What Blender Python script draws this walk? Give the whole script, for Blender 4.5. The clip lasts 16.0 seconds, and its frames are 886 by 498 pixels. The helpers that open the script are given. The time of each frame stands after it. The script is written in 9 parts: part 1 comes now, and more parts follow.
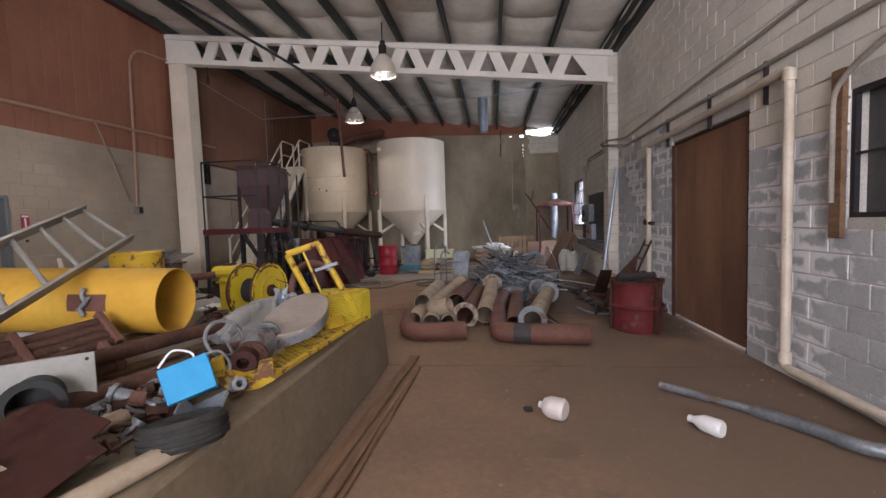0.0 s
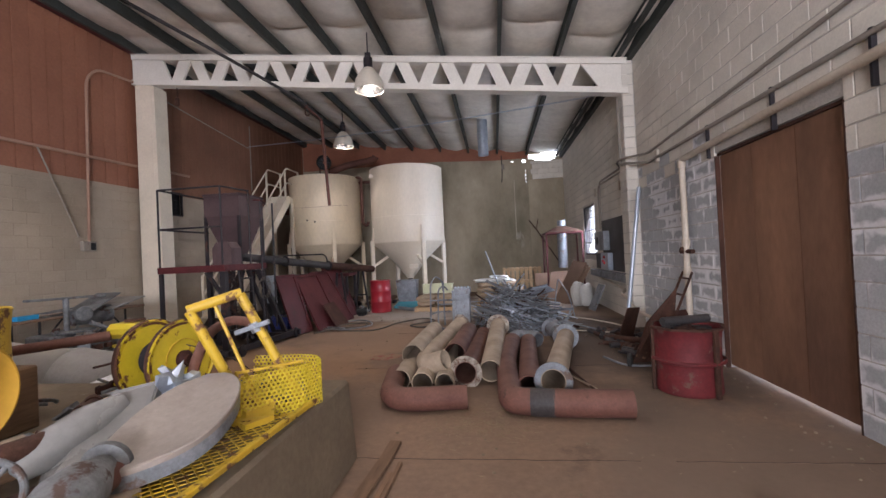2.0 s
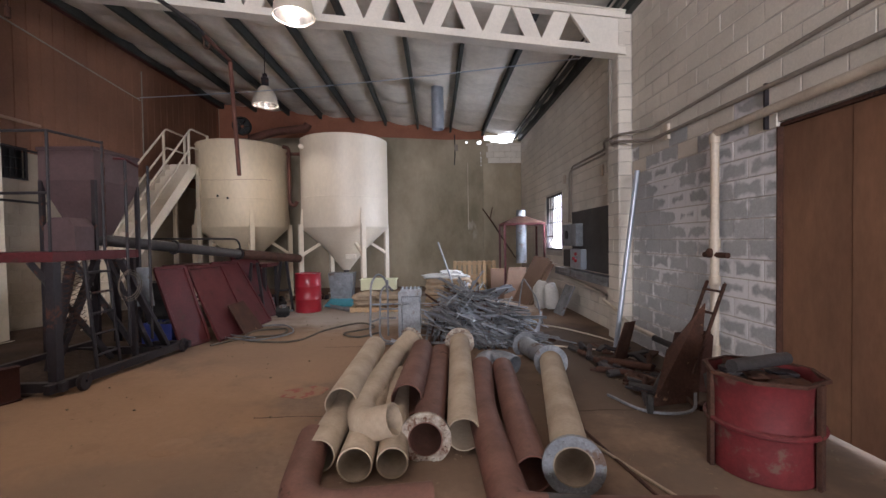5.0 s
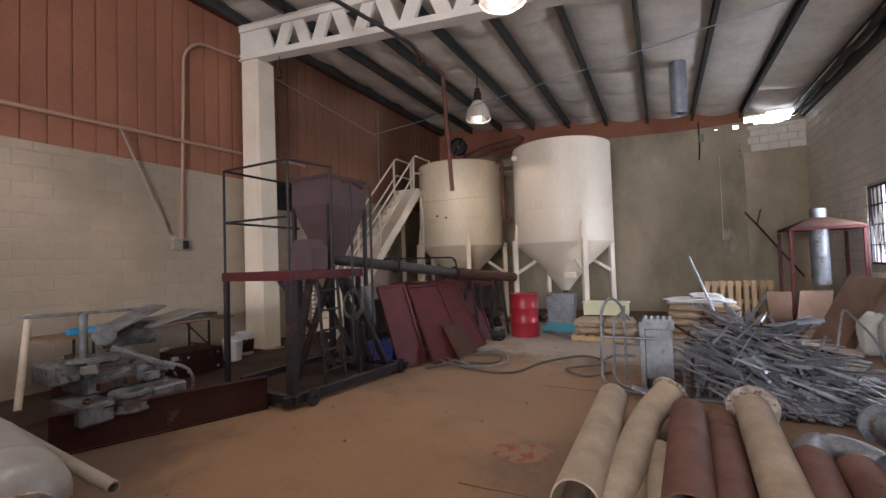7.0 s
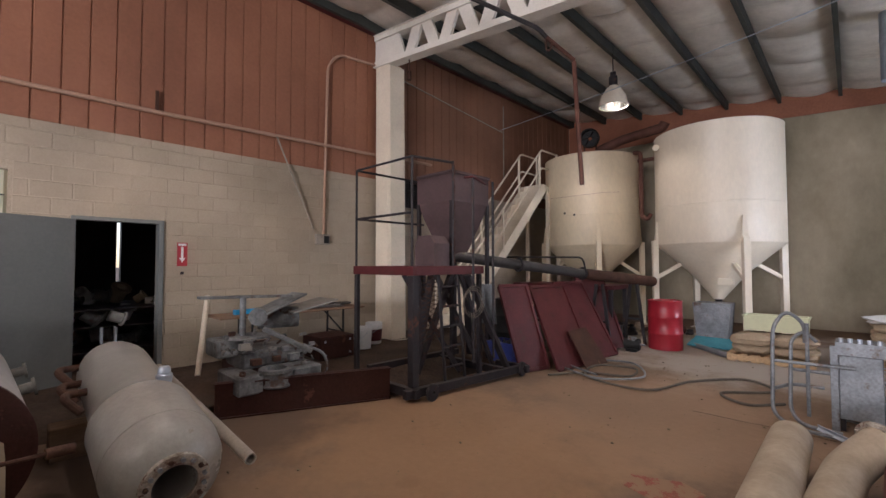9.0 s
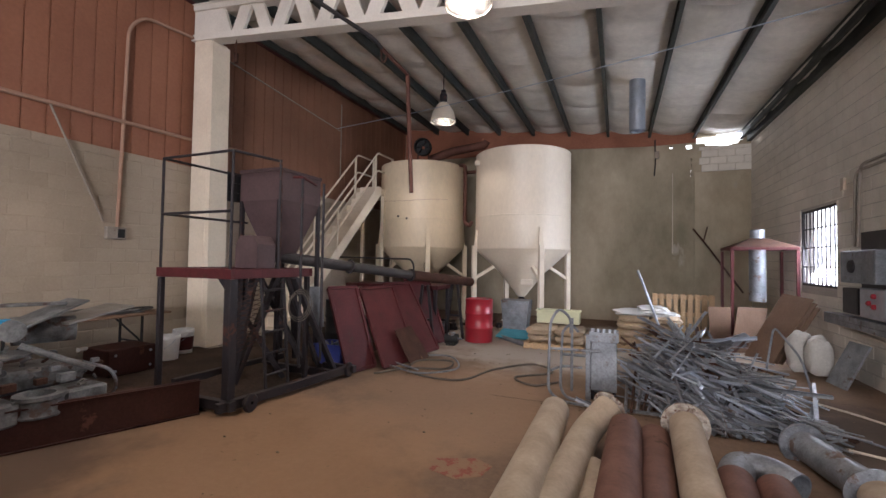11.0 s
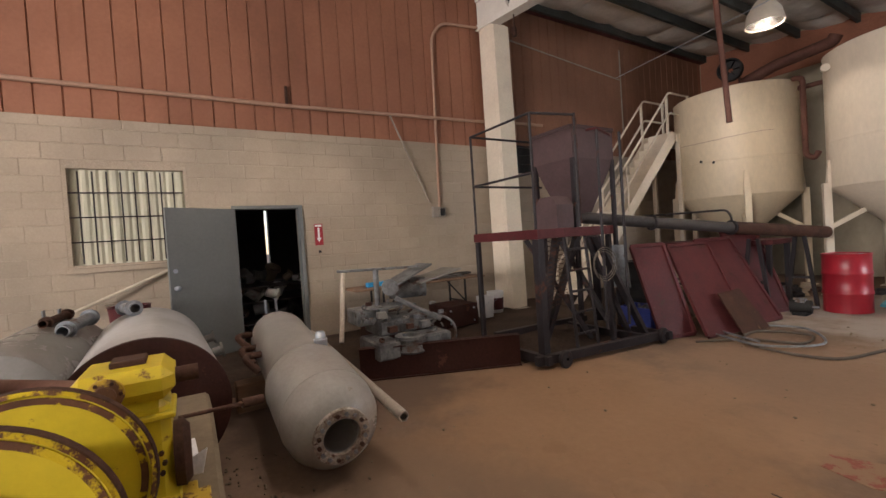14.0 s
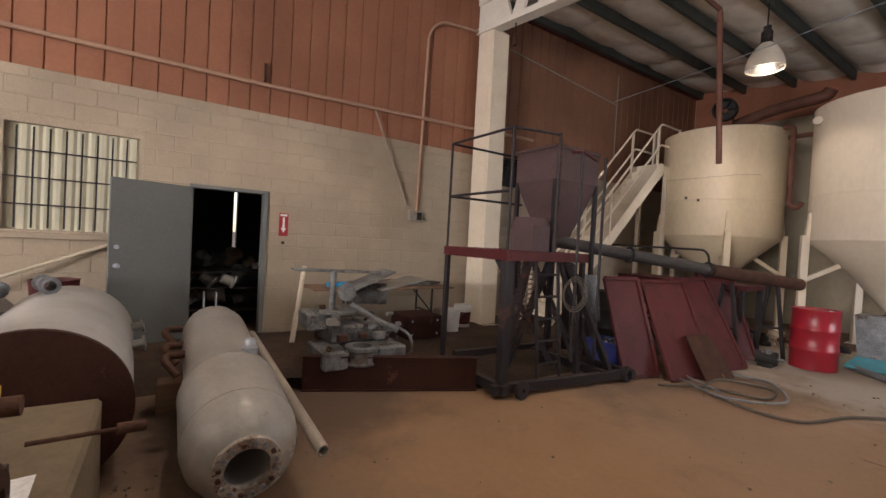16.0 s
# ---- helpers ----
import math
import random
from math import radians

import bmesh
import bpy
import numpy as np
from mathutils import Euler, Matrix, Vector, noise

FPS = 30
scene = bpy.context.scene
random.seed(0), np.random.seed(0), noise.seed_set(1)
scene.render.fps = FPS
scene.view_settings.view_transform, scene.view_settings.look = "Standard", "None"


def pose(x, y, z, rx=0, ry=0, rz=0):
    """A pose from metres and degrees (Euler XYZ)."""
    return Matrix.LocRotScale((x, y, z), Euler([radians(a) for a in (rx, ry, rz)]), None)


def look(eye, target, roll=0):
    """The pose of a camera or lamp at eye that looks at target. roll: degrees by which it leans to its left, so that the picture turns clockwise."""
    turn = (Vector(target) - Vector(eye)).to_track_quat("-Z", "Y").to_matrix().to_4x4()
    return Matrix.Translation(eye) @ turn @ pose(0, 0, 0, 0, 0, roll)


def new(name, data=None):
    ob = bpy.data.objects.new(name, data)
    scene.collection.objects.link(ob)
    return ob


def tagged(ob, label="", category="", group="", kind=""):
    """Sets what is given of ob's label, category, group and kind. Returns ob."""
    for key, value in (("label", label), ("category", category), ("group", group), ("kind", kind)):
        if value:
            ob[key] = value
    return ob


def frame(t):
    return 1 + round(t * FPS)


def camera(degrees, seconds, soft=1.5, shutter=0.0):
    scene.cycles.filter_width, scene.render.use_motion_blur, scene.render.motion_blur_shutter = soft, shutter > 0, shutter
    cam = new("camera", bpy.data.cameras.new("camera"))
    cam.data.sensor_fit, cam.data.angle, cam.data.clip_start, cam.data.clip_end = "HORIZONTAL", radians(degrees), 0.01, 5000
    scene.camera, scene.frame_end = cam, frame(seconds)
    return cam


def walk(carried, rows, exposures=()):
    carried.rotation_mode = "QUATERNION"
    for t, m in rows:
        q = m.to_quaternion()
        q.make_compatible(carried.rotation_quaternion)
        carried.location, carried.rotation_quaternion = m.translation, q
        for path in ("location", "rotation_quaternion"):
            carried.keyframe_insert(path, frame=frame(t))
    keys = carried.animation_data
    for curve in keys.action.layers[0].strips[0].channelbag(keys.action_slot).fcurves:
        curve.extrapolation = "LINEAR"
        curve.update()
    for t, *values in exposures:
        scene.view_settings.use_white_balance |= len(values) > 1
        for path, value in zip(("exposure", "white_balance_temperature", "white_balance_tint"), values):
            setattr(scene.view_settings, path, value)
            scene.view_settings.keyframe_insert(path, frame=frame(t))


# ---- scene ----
cam = camera(92.7, 16.0)
PATH = [
    (0, (0.169, 1.406, 1.532), (-0.07, 3.388, 1.412), -1.8),
    (0.5, (0.188, 1.774, 1.569), (-0.501, 3.651, 1.511), -5.3),
    (1, (0.216, 2.056, 1.547), (-0.578, 3.891, 1.612), -4.5),
    (1.5, (0.127, 2.365, 1.572), (-0.381, 4.296, 1.69), -2.8),
    (2, (0.134, 2.658, 1.559), (-0.11, 4.643, 1.583), -2.8),
    (2.5, (0.16, 3.004, 1.572), (-0.031, 4.994, 1.531), -2.8),
    (3, (0.086, 3.313, 1.566), (0.071, 5.312, 1.498), -0.0),
    (3.2, (0.016, 3.454, 1.599), (0.118, 5.45, 1.532), 0.2),
    (5.3, (-0.198, 4.627, 1.631), (-0.198, 6.627, 1.589), -1.4),
    (5.5, (-0.207, 4.708, 1.621), (-0.273, 6.706, 1.572), -2.3),
    (6, (-0.233, 5.063, 1.587), (-0.63, 7.023, 1.61), -3.5),
    (6.5, (-0.333, 5.358, 1.54), (-1.04, 7.228, 1.578), -2.4),
    (7, (-0.516, 5.628, 1.599), (-1.433, 7.404, 1.665), -1.8),
    (7.5, (-0.567, 5.746, 1.602), (-1.505, 7.509, 1.716), -2.7),
    (8, (-0.609, 5.811, 1.583), (-1.745, 7.456, 1.646), -0.6),
    (8.2, (-0.623, 5.833, 1.585), (-1.849, 7.413, 1.637), -0.1),
    (10.3, (-0.62, 5.82, 1.617), (-2.059, 7.206, 1.698), 0.0),
    (10.5, (-0.46, 5.772, 1.641), (-1.761, 7.289, 1.723), -0.6),
    (11, (-0.434, 5.776, 1.683), (-1.199, 7.623, 1.741), 0.9),
    (11.5, (-0.451, 5.735, 1.638), (-0.885, 7.687, 1.685), 0.3),
    (12, (-0.517, 5.745, 1.586), (-0.965, 7.695, 1.58), -2.5),
    (12.5, (-0.611, 5.77, 1.582), (-1.483, 7.567, 1.484), -2.8),
    (13, (-0.689, 5.788, 1.557), (-1.96, 7.33, 1.478), -4.7),
    (13.5, (-0.774, 5.792, 1.527), (-2.315, 7.066, 1.486), -5.5),
    (14, (-0.83, 5.779, 1.511), (-2.538, 6.818, 1.469), -3.8),
    (14.5, (-0.872, 5.772, 1.499), (-2.664, 6.656, 1.411), -0.5),
    (15, (-0.922, 5.785, 1.49), (-2.677, 6.74, 1.4), 0.7),
    (15.3, (-0.948, 5.834, 1.56), (-2.63, 6.911, 1.464), 1.6),
    (15.5, (-0.957, 5.918, 1.547), (-2.634, 7.005, 1.478), 1.4),
    (16, (-0.984, 6.101, 1.626), (-2.65, 7.208, 1.586), 3.2),
]
walk(cam, [(t, look(eye, target, roll)) for t, eye, target, roll in PATH],
     [(0, 0.15, 5950, 17), (2.0, 0.56, 5850, 17), (5.5, 0.54, 6050, 17), (12.0, 0.68, 6150, 17), (13.5, 0.70, 6600, 16), (16.0, 0.66, 6700, 16)])

# ---- world, sun, lights ----
WX, EX, NY, SY = -7.59, 2.89, 19.4, -4.0


def roof_z(x):
    return 5.29 + 0.113 * (2.78 - x)


world = bpy.data.worlds.new("world")
scene.world = world
world.use_nodes = True
wn = world.node_tree.nodes
sky = wn.new("ShaderNodeTexSky")
sky.sky_type, sky.sun_disc = "NISHITA", False
sky.sun_elevation, sky.sun_rotation = radians(48), radians(295)
wn["Background"].inputs["Strength"].default_value = 0.12
world.node_tree.links.new(sky.outputs[0], wn["Background"].inputs["Color"])


def lamp(name, kind, m, energy, color=(1, 1, 1), **kw):
    data = bpy.data.lights.new(name, kind)
    data.energy, data.color = energy, color
    for k, v in kw.items():
        if k == "size":
            data.size = v
        if k == "size_y":
            data.shape, data.size_y = "RECTANGLE", v
        if k == "angle":
            data.angle = v
        if k == "radius":
            data.shadow_soft_size = v
        if k == "spot":
            data.spot_size, data.spot_blend = v, 0.6
    ob = new(name, data)
    ob.matrix_world = m
    return ob


lamp("sun", "SUN", look((-20, 9, 24), (0, 4, 0)), 3.0, (1.0, 0.93, 0.84), angle=radians(0.5))
lamp("south_daylight", "AREA", look((0.35, SY + 0.15, 2.5), (0.3, 12, 18.0)), 1000, (0.96, 0.93, 0.90), size=3.9, size_y=2.4)
# fill lamp added at an unseen opening, to brighten the tank tops
lamp("west_bay_daylight", "AREA", look((-5.5, SY + 0.15, 2.6), (-4.0, 12, 9.0)), 65, (0.82, 0.90, 1.0), size=2.0, size_y=2.0)
lamp("east_window_daylight", "AREA", look((EX + 0.09, 15.37, 2.05), (-2, 15.0, 1.2)), 110, (0.85, 0.92, 1.0), size=1.4, size_y=1.35)
LAMPS = [(-4.6, 6.95, 5.2), (-2.08, 10.42, 4.86), (-4.05, 14.4, 4.93), (-1.3, 7.75, 5.2)]
for lx, ly, lz in LAMPS:
    lamp("bay_bulb", "POINT", pose(lx, ly, lz + 0.06), 50 if ly > 12 else 95, (1.0, 0.90, 0.78), radius=0.025)


# ---- materials ----


def mat(name, base, alt=None, rough=0.7, metal=0.0, scale=3.0, mix=0.5, fine=0.15, bump=0.2, patch=None, patch_at=0.62,
        patch_scale=4.0, grain=40.0, stretch=(1, 1, 1), coat=0.0, vary=0.0, trans=0.0, patch_rough=0.9, dust=0.0, world=False):
    """A procedural surface: two colours mixed by broad noise, fine grain, an optional worn or stained patch colour."""
    m = bpy.data.materials.new(name)
    m.use_nodes = True
    n, l = m.node_tree.nodes, m.node_tree.links
    b = n["Principled BSDF"]

    def node(kind, **kw):
        x = n.new(kind)
        for k, v in kw.items():
            x.inputs[k].default_value = v
        return x
    tc, mp = n.new("ShaderNodeTexCoord"), n.new("ShaderNodeMapping")
    mp.inputs["Scale"].default_value = stretch
    info = n.new("ShaderNodeObjectInfo")
    addv = n.new("ShaderNodeVectorMath")
    addv.operation = "ADD"
    sc = n.new("ShaderNodeVectorMath")
    sc.operation = "SCALE"
    sc.inputs[0].default_value = (37.0, 17.0, 23.0)
    l.new(info.outputs["Random"], sc.inputs["Scale"])
    if world:
        l.new(n.new("ShaderNodeNewGeometry").outputs["Position"], addv.inputs[0])
    else:
        l.new(tc.outputs["Object"], addv.inputs[0])
        l.new(sc.outputs[0], addv.inputs[1])
    l.new(addv.outputs[0], mp.inputs[0])
    n1 = node("ShaderNodeTexNoise", Scale=scale, Detail=6.0, Roughness=0.6)
    n2 = node("ShaderNodeTexNoise", Scale=grain, Detail=4.0, Roughness=0.7)
    for x in (n1, n2):
        l.new(mp.outputs[0], x.inputs["Vector"])
    r1 = n.new("ShaderNodeMapRange")
    r1.inputs[1].default_value, r1.inputs[2].default_value = 0.35, 0.68
    r1.inputs[4].default_value = mix
    l.new(n1.outputs[0], r1.inputs[0])
    mx = n.new("ShaderNodeMix")
    mx.data_type = "RGBA"
    alt = alt or tuple(c * 0.7 for c in base)
    mx.inputs[6].default_value, mx.inputs[7].default_value = (*base, 1), (*alt, 1)
    l.new(r1.outputs[0], mx.inputs[0])
    r2 = n.new("ShaderNodeMapRange")
    r2.inputs[1].default_value, r2.inputs[2].default_value = 0.25, 0.75
    r2.inputs[3].default_value, r2.inputs[4].default_value = 1 - fine * 1.6, 1 + fine * 1.6
    l.new(n2.outputs[0], r2.inputs[0])
    hsv = n.new("ShaderNodeHueSaturation")
    l.new(mx.outputs[2], hsv.inputs["Color"])
    val = r2.outputs[0]
    if vary:
        r3 = n.new("ShaderNodeMapRange")
        r3.inputs[3].default_value, r3.inputs[4].default_value = 1 - vary, 1 + vary
        l.new(info.outputs["Random"], r3.inputs[0])
        isl = n.new("ShaderNodeNewGeometry")
        r4 = n.new("ShaderNodeMapRange")
        r4.inputs[3].default_value, r4.inputs[4].default_value = 1 - vary, 1 + vary
        l.new(isl.outputs["Random Per Island"], r4.inputs[0])
        m1, m2 = n.new("ShaderNodeMath"), n.new("ShaderNodeMath")
        m1.operation = m2.operation = "MULTIPLY"
        l.new(r3.outputs[0], m1.inputs[0])
        l.new(r4.outputs[0], m1.inputs[1])
        l.new(m1.outputs[0], m2.inputs[0])
        l.new(val, m2.inputs[1])
        val = m2.outputs[0]
    l.new(val, hsv.inputs["Value"])
    col = hsv.outputs[0]
    b.inputs["Metallic"].default_value = metal
    b.inputs["Specular IOR Level"].default_value = 0.5 if rough < 0.5 or metal else 0.2
    rr = n.new("ShaderNodeMapRange")
    rr.inputs[3].default_value, rr.inputs[4].default_value = max(rough - 0.12, 0.03), min(rough + 0.12, 1)
    l.new(n1.outputs[0], rr.inputs[0])
    rout = rr.outputs[0]
    if patch:
        n3 = node("ShaderNodeTexNoise", Scale=patch_scale, Detail=9.0, Roughness=0.68)
        l.new(mp.outputs[0], n3.inputs["Vector"])
        r5 = n.new("ShaderNodeMapRange")
        r5.inputs[1].default_value, r5.inputs[2].default_value = patch_at - 0.025, patch_at + 0.025
        l.new(n3.outputs[0], r5.inputs[0])
        px = n.new("ShaderNodeMix")
        px.data_type = "RGBA"
        px.inputs[7].default_value = (*patch, 1)
        l.new(r5.outputs[0], px.inputs[0])
        l.new(col, px.inputs[6])
        col = px.outputs[2]
        q = n.new("ShaderNodeMix")
        q.inputs[3].default_value = patch_rough
        l.new(r5.outputs[0], q.inputs[0])
        l.new(rout, q.inputs[2])
        rout = q.outputs[0]
        if metal:
            q2 = n.new("ShaderNodeMix")
            q2.inputs[2].default_value, q2.inputs[3].default_value = metal, 0.0
            l.new(r5.outputs[0], q2.inputs[0])
            l.new(q2.outputs[0], b.inputs["Metallic"])
    if dust:
        dust *= 0.3
        geo, sep = n.new("ShaderNodeNewGeometry"), n.new("ShaderNodeSeparateXYZ")
        l.new(geo.outputs["Normal"], sep.inputs[0])
        r6 = n.new("ShaderNodeMapRange")
        r6.inputs[1].default_value, r6.inputs[2].default_value, r6.inputs[4].default_value = 0.25, 0.95, dust
        l.new(sep.outputs["Z"], r6.inputs[0])
        dx = n.new("ShaderNodeMix")
        dx.data_type = "RGBA"
        dx.inputs[7].default_value = (0.17, 0.12, 0.09, 1)
        l.new(r6.outputs[0], dx.inputs[0])
        l.new(col, dx.inputs[6])
        col = dx.outputs[2]
    l.new(col, b.inputs["Base Color"])
    l.new(rout, b.inputs["Roughness"])
    if bump:
        bp = n.new("ShaderNodeBump")
        bp.inputs["Strength"].default_value, bp.inputs["Distance"].default_value = bump, 0.01
        l.new(n2.outputs[0], bp.inputs["Height"])
        l.new(bp.outputs[0], b.inputs["Normal"])
    if coat:
        b.inputs["Coat Weight"].default_value = coat
    if trans:
        b.inputs["Transmission Weight"].default_value = trans
    return m


def emit(name, color, strength):
    m = bpy.data.materials.new(name)
    m.use_nodes = True
    b = m.node_tree.nodes["Principled BSDF"]
    b.inputs["Base Color"].default_value = (*color, 1)
    b.inputs["Emission Color"].default_value = (*color, 1)
    b.inputs["Emission Strength"].default_value = strength
    return m


RUST = (0.13, 0.05, 0.03)
M = dict(
    floor=mat("dusty_concrete", (0.225, 0.145, 0.095), (0.16, 0.108, 0.077), rough=0.85, scale=0.7, mix=0.9, grain=16, fine=0.10, bump=0.25,
              patch=(0.15, 0.10, 0.07), patch_at=0.64, patch_scale=1.3),
    earth=mat("dirt_floor", (0.075, 0.048, 0.034), (0.04, 0.028, 0.021), rough=0.95, scale=1.5, mix=0.9, grain=22, fine=0.25, bump=0.6),
    mortar=mat("mortar", (0.50, 0.465, 0.42), (0.38, 0.355, 0.325), world=True, rough=0.95, scale=2, grain=60, bump=0.4),
    mortar_w=mat("beige_mortar", (0.40, 0.33, 0.255), (0.31, 0.26, 0.205), world=True, rough=0.95, scale=2, grain=60, bump=0.3),
    cmu=mat("painted_grey_block", (0.74, 0.69, 0.61), (0.58, 0.54, 0.475), world=True, rough=0.85, scale=0.9, mix=0.9, grain=45, fine=0.06, bump=0.4, vary=0.03,
            patch=(0.76, 0.73, 0.68), patch_at=0.72, patch_scale=2.4),
    rawblock=mat("bare_grey_block", (0.46, 0.465, 0.475), (0.32, 0.325, 0.34), world=True, rough=0.92, scale=1.1, mix=0.9, grain=45, fine=0.10, bump=0.5, vary=0.05,
            patch=(0.66, 0.65, 0.64), patch_at=0.70, patch_scale=2.4),
    cmu_w=mat("beige_block", (0.43, 0.355, 0.275), (0.31, 0.26, 0.205), world=True, rough=0.92, scale=0.55, mix=0.95, grain=45, fine=0.06, bump=0.3, vary=0.04),
    plaster=mat("stained_plaster", (0.44, 0.37, 0.27), (0.20, 0.17, 0.115), rough=0.93, scale=0.5, mix=1.0, grain=9, fine=0.05, bump=0.15,
                stretch=(1, 1, 0.55), patch=(0.35, 0.31, 0.25), patch_at=0.66, patch_scale=0.7),
    panel=mat("terracotta_panel", (0.33, 0.145, 0.088), (0.22, 0.095, 0.06), world=True, rough=0.6, scale=0.5, mix=0.9, grain=20, fine=0.07, bump=0.08, vary=0.035),
    orange=mat("orange_band", (0.32, 0.13, 0.078), (0.2, 0.085, 0.055), rough=0.7, scale=1.5, grain=20, fine=0.1),
    cream=mat("cream_paint", (0.80, 0.71, 0.58), (0.68, 0.59, 0.47), rough=0.5, scale=1.6, mix=0.7, grain=25, fine=0.05, bump=0.06,
              patch=(0.33, 0.2, 0.13), patch_at=0.77, patch_scale=5),
    truss=mat("pale_truss_paint", (0.78, 0.74, 0.67), (0.66, 0.61, 0.54), rough=0.55, scale=2, mix=0.6, grain=25, fine=0.05, bump=0.05,
              patch=(0.35, 0.2, 0.13), patch_at=0.76, patch_scale=4),
    silo=mat("cream_silo_paint", (0.78, 0.66, 0.48), (0.66, 0.54, 0.38), rough=0.45, scale=0.9, mix=0.7, grain=14, fine=0.05, bump=0.08,
             stretch=(1, 1, 0.5), patch=(0.42, 0.32, 0.22), patch_at=0.74, patch_scale=3),
    silo2=mat("pale_silo_paint", (0.82, 0.73, 0.60), (0.72, 0.62, 0.49), rough=0.42, scale=0.9, mix=0.6, grain=14, fine=0.04, bump=0.06,
              stretch=(1, 1, 0.5), patch=(0.5, 0.4, 0.3), patch_at=0.77, patch_scale=3),
    insul=mat("white_insulation", (0.78, 0.735, 0.66), (0.60, 0.55, 0.48), rough=0.5, scale=1.3, mix=0.9, grain=7, fine=0.07, bump=0.25,
              patch=(0.40, 0.35, 0.3), patch_at=0.72, patch_scale=1.5),
    purlin=mat("dark_grey_green_purlin", (0.062, 0.068, 0.062), (0.04, 0.042, 0.038), rough=0.5, scale=3, grain=30, fine=0.12, bump=0.1, patch=RUST, patch_at=0.72),
    door=mat("brown_door_steel", (0.24, 0.125, 0.075), (0.12, 0.066, 0.044), rough=0.65, scale=1.1, mix=0.9, grain=18, fine=0.08, bump=0.08, stretch=(1, 1, 0.35)),
    greydoor=mat("grey_door_paint", (0.165, 0.175, 0.175), (0.14, 0.15, 0.15), rough=0.5, scale=1.5, grain=25, fine=0.05, bump=0.04),
    steel=mat("dark_grey_steel", (0.028, 0.024, 0.027), (0.014, 0.012, 0.013), rough=0.5, scale=4, grain=40, fine=0.15, bump=0.15, patch=(0.085, 0.04, 0.03), patch_at=0.62, dust=0.25),
    steelred=mat("dark_red_oxide", (0.085, 0.018, 0.02), (0.045, 0.012, 0.013), rough=0.5, scale=4, grain=35, fine=0.15, bump=0.12, patch=(0.07, 0.035, 0.03), patch_at=0.62, dust=0.1),
    hopper=mat("plum_hopper_paint", (0.09, 0.058, 0.06), (0.055, 0.038, 0.038), rough=0.5, scale=2.5, grain=25, fine=0.1, bump=0.08, dust=0.1),
    rust=mat("rusty_steel", (0.075, 0.034, 0.022), (0.033, 0.017, 0.013), rough=0.8, scale=4, mix=0.9, grain=45, fine=0.25, bump=0.4, patch=(0.20, 0.12, 0.07), patch_at=0.64, dust=0.25),
    pipe_tan=mat("dusty_cream_pipe", (0.42, 0.34, 0.255), (0.26, 0.2, 0.145), rough=0.7, scale=3, mix=0.8, grain=35, fine=0.08, bump=0.15, patch=(0.10, 0.055, 0.04), patch_at=0.72, patch_scale=7, dust=0.3),
    pipe_red=mat("red_brown_pipe", (0.155, 0.07, 0.052), (0.095, 0.042, 0.032), rough=0.65, scale=3, mix=0.9, grain=35, fine=0.12, bump=0.15, patch=(0.05, 0.03, 0.025), patch_at=0.66, dust=0.5),
    pipe_dark=mat("black_pipe", (0.05, 0.045, 0.045), (0.03, 0.028, 0.028), rough=0.5, scale=4, grain=35, fine=0.2, bump=0.1, dust=0.2),
    bore=mat("pipe_bore", (0.04, 0.03, 0.025), (0.02, 0.016, 0.014), rough=0.9, scale=5, grain=40),
    galv=mat("galvanized_steel", (0.46, 0.51, 0.59), (0.28, 0.31, 0.36), rough=0.36, metal=0.55, scale=6, grain=50, fine=0.1, bump=0.05, dust=0.15),
    galvdull=mat("dull_zinc", (0.25, 0.265, 0.29), (0.13, 0.14, 0.155), rough=0.45, metal=0.4, scale=5, mix=0.9, grain=45, fine=0.2, bump=0.15, patch=(0.12, 0.08, 0.06), patch_at=0.62, dust=0.3),
    conduit=mat("painted_conduit", (0.30, 0.26, 0.22), (0.19, 0.165, 0.14), rough=0.5, scale=4, grain=40, fine=0.12, bump=0.05, patch=RUST, patch_at=0.68),
    conduit_r=mat("tan_painted_pipe", (0.40, 0.25, 0.18), (0.32, 0.2, 0.15), rough=0.6, scale=4, grain=40, fine=0.08, bump=0.05),
    pvc=mat("aged_pvc", (0.60, 0.52, 0.42), (0.42, 0.35, 0.27), rough=0.45, scale=2, mix=0.9, grain=30, fine=0.08, bump=0.04, patch=(0.25, 0.2, 0.16), patch_at=0.66),
    yellow=mat("yellow_paint_chipped", (0.52, 0.34, 0.02), (0.38, 0.23, 0.02), rough=0.48, scale=3, mix=0.6, grain=30, fine=0.06, bump=0.12, patch=(0.13, 0.06, 0.03), patch_at=0.575, patch_scale=9),
    yellow2=mat("bright_yellow_paint", (0.60, 0.46, 0.02), (0.46, 0.34, 0.02), rough=0.42, scale=1.5, mix=0.6, grain=25, fine=0.05, bump=0.08, patch=(0.13, 0.05, 0.025), patch_at=0.635, patch_scale=9),
    flaked=mat("flaking_yellow_over_rust", (0.12, 0.05, 0.025), (0.07, 0.032, 0.02), rough=0.7, scale=6, grain=40, fine=0.15, bump=0.3, patch=(0.55, 0.40, 0.02), patch_at=0.52, patch_scale=11),
    orangey=mat("faded_yellow_orange_pipe", (0.56, 0.34, 0.05), (0.48, 0.26, 0.03), rough=0.5, scale=1.6, mix=0.9, grain=20, fine=0.05, bump=0.06, dust=0.3),
    reddrum=mat("crimson_paint", (0.33, 0.018, 0.03), (0.25, 0.015, 0.025), rough=0.35, scale=3, grain=30, fine=0.06, bump=0.05, patch=(0.12, 0.04, 0.03), patch_at=0.76),
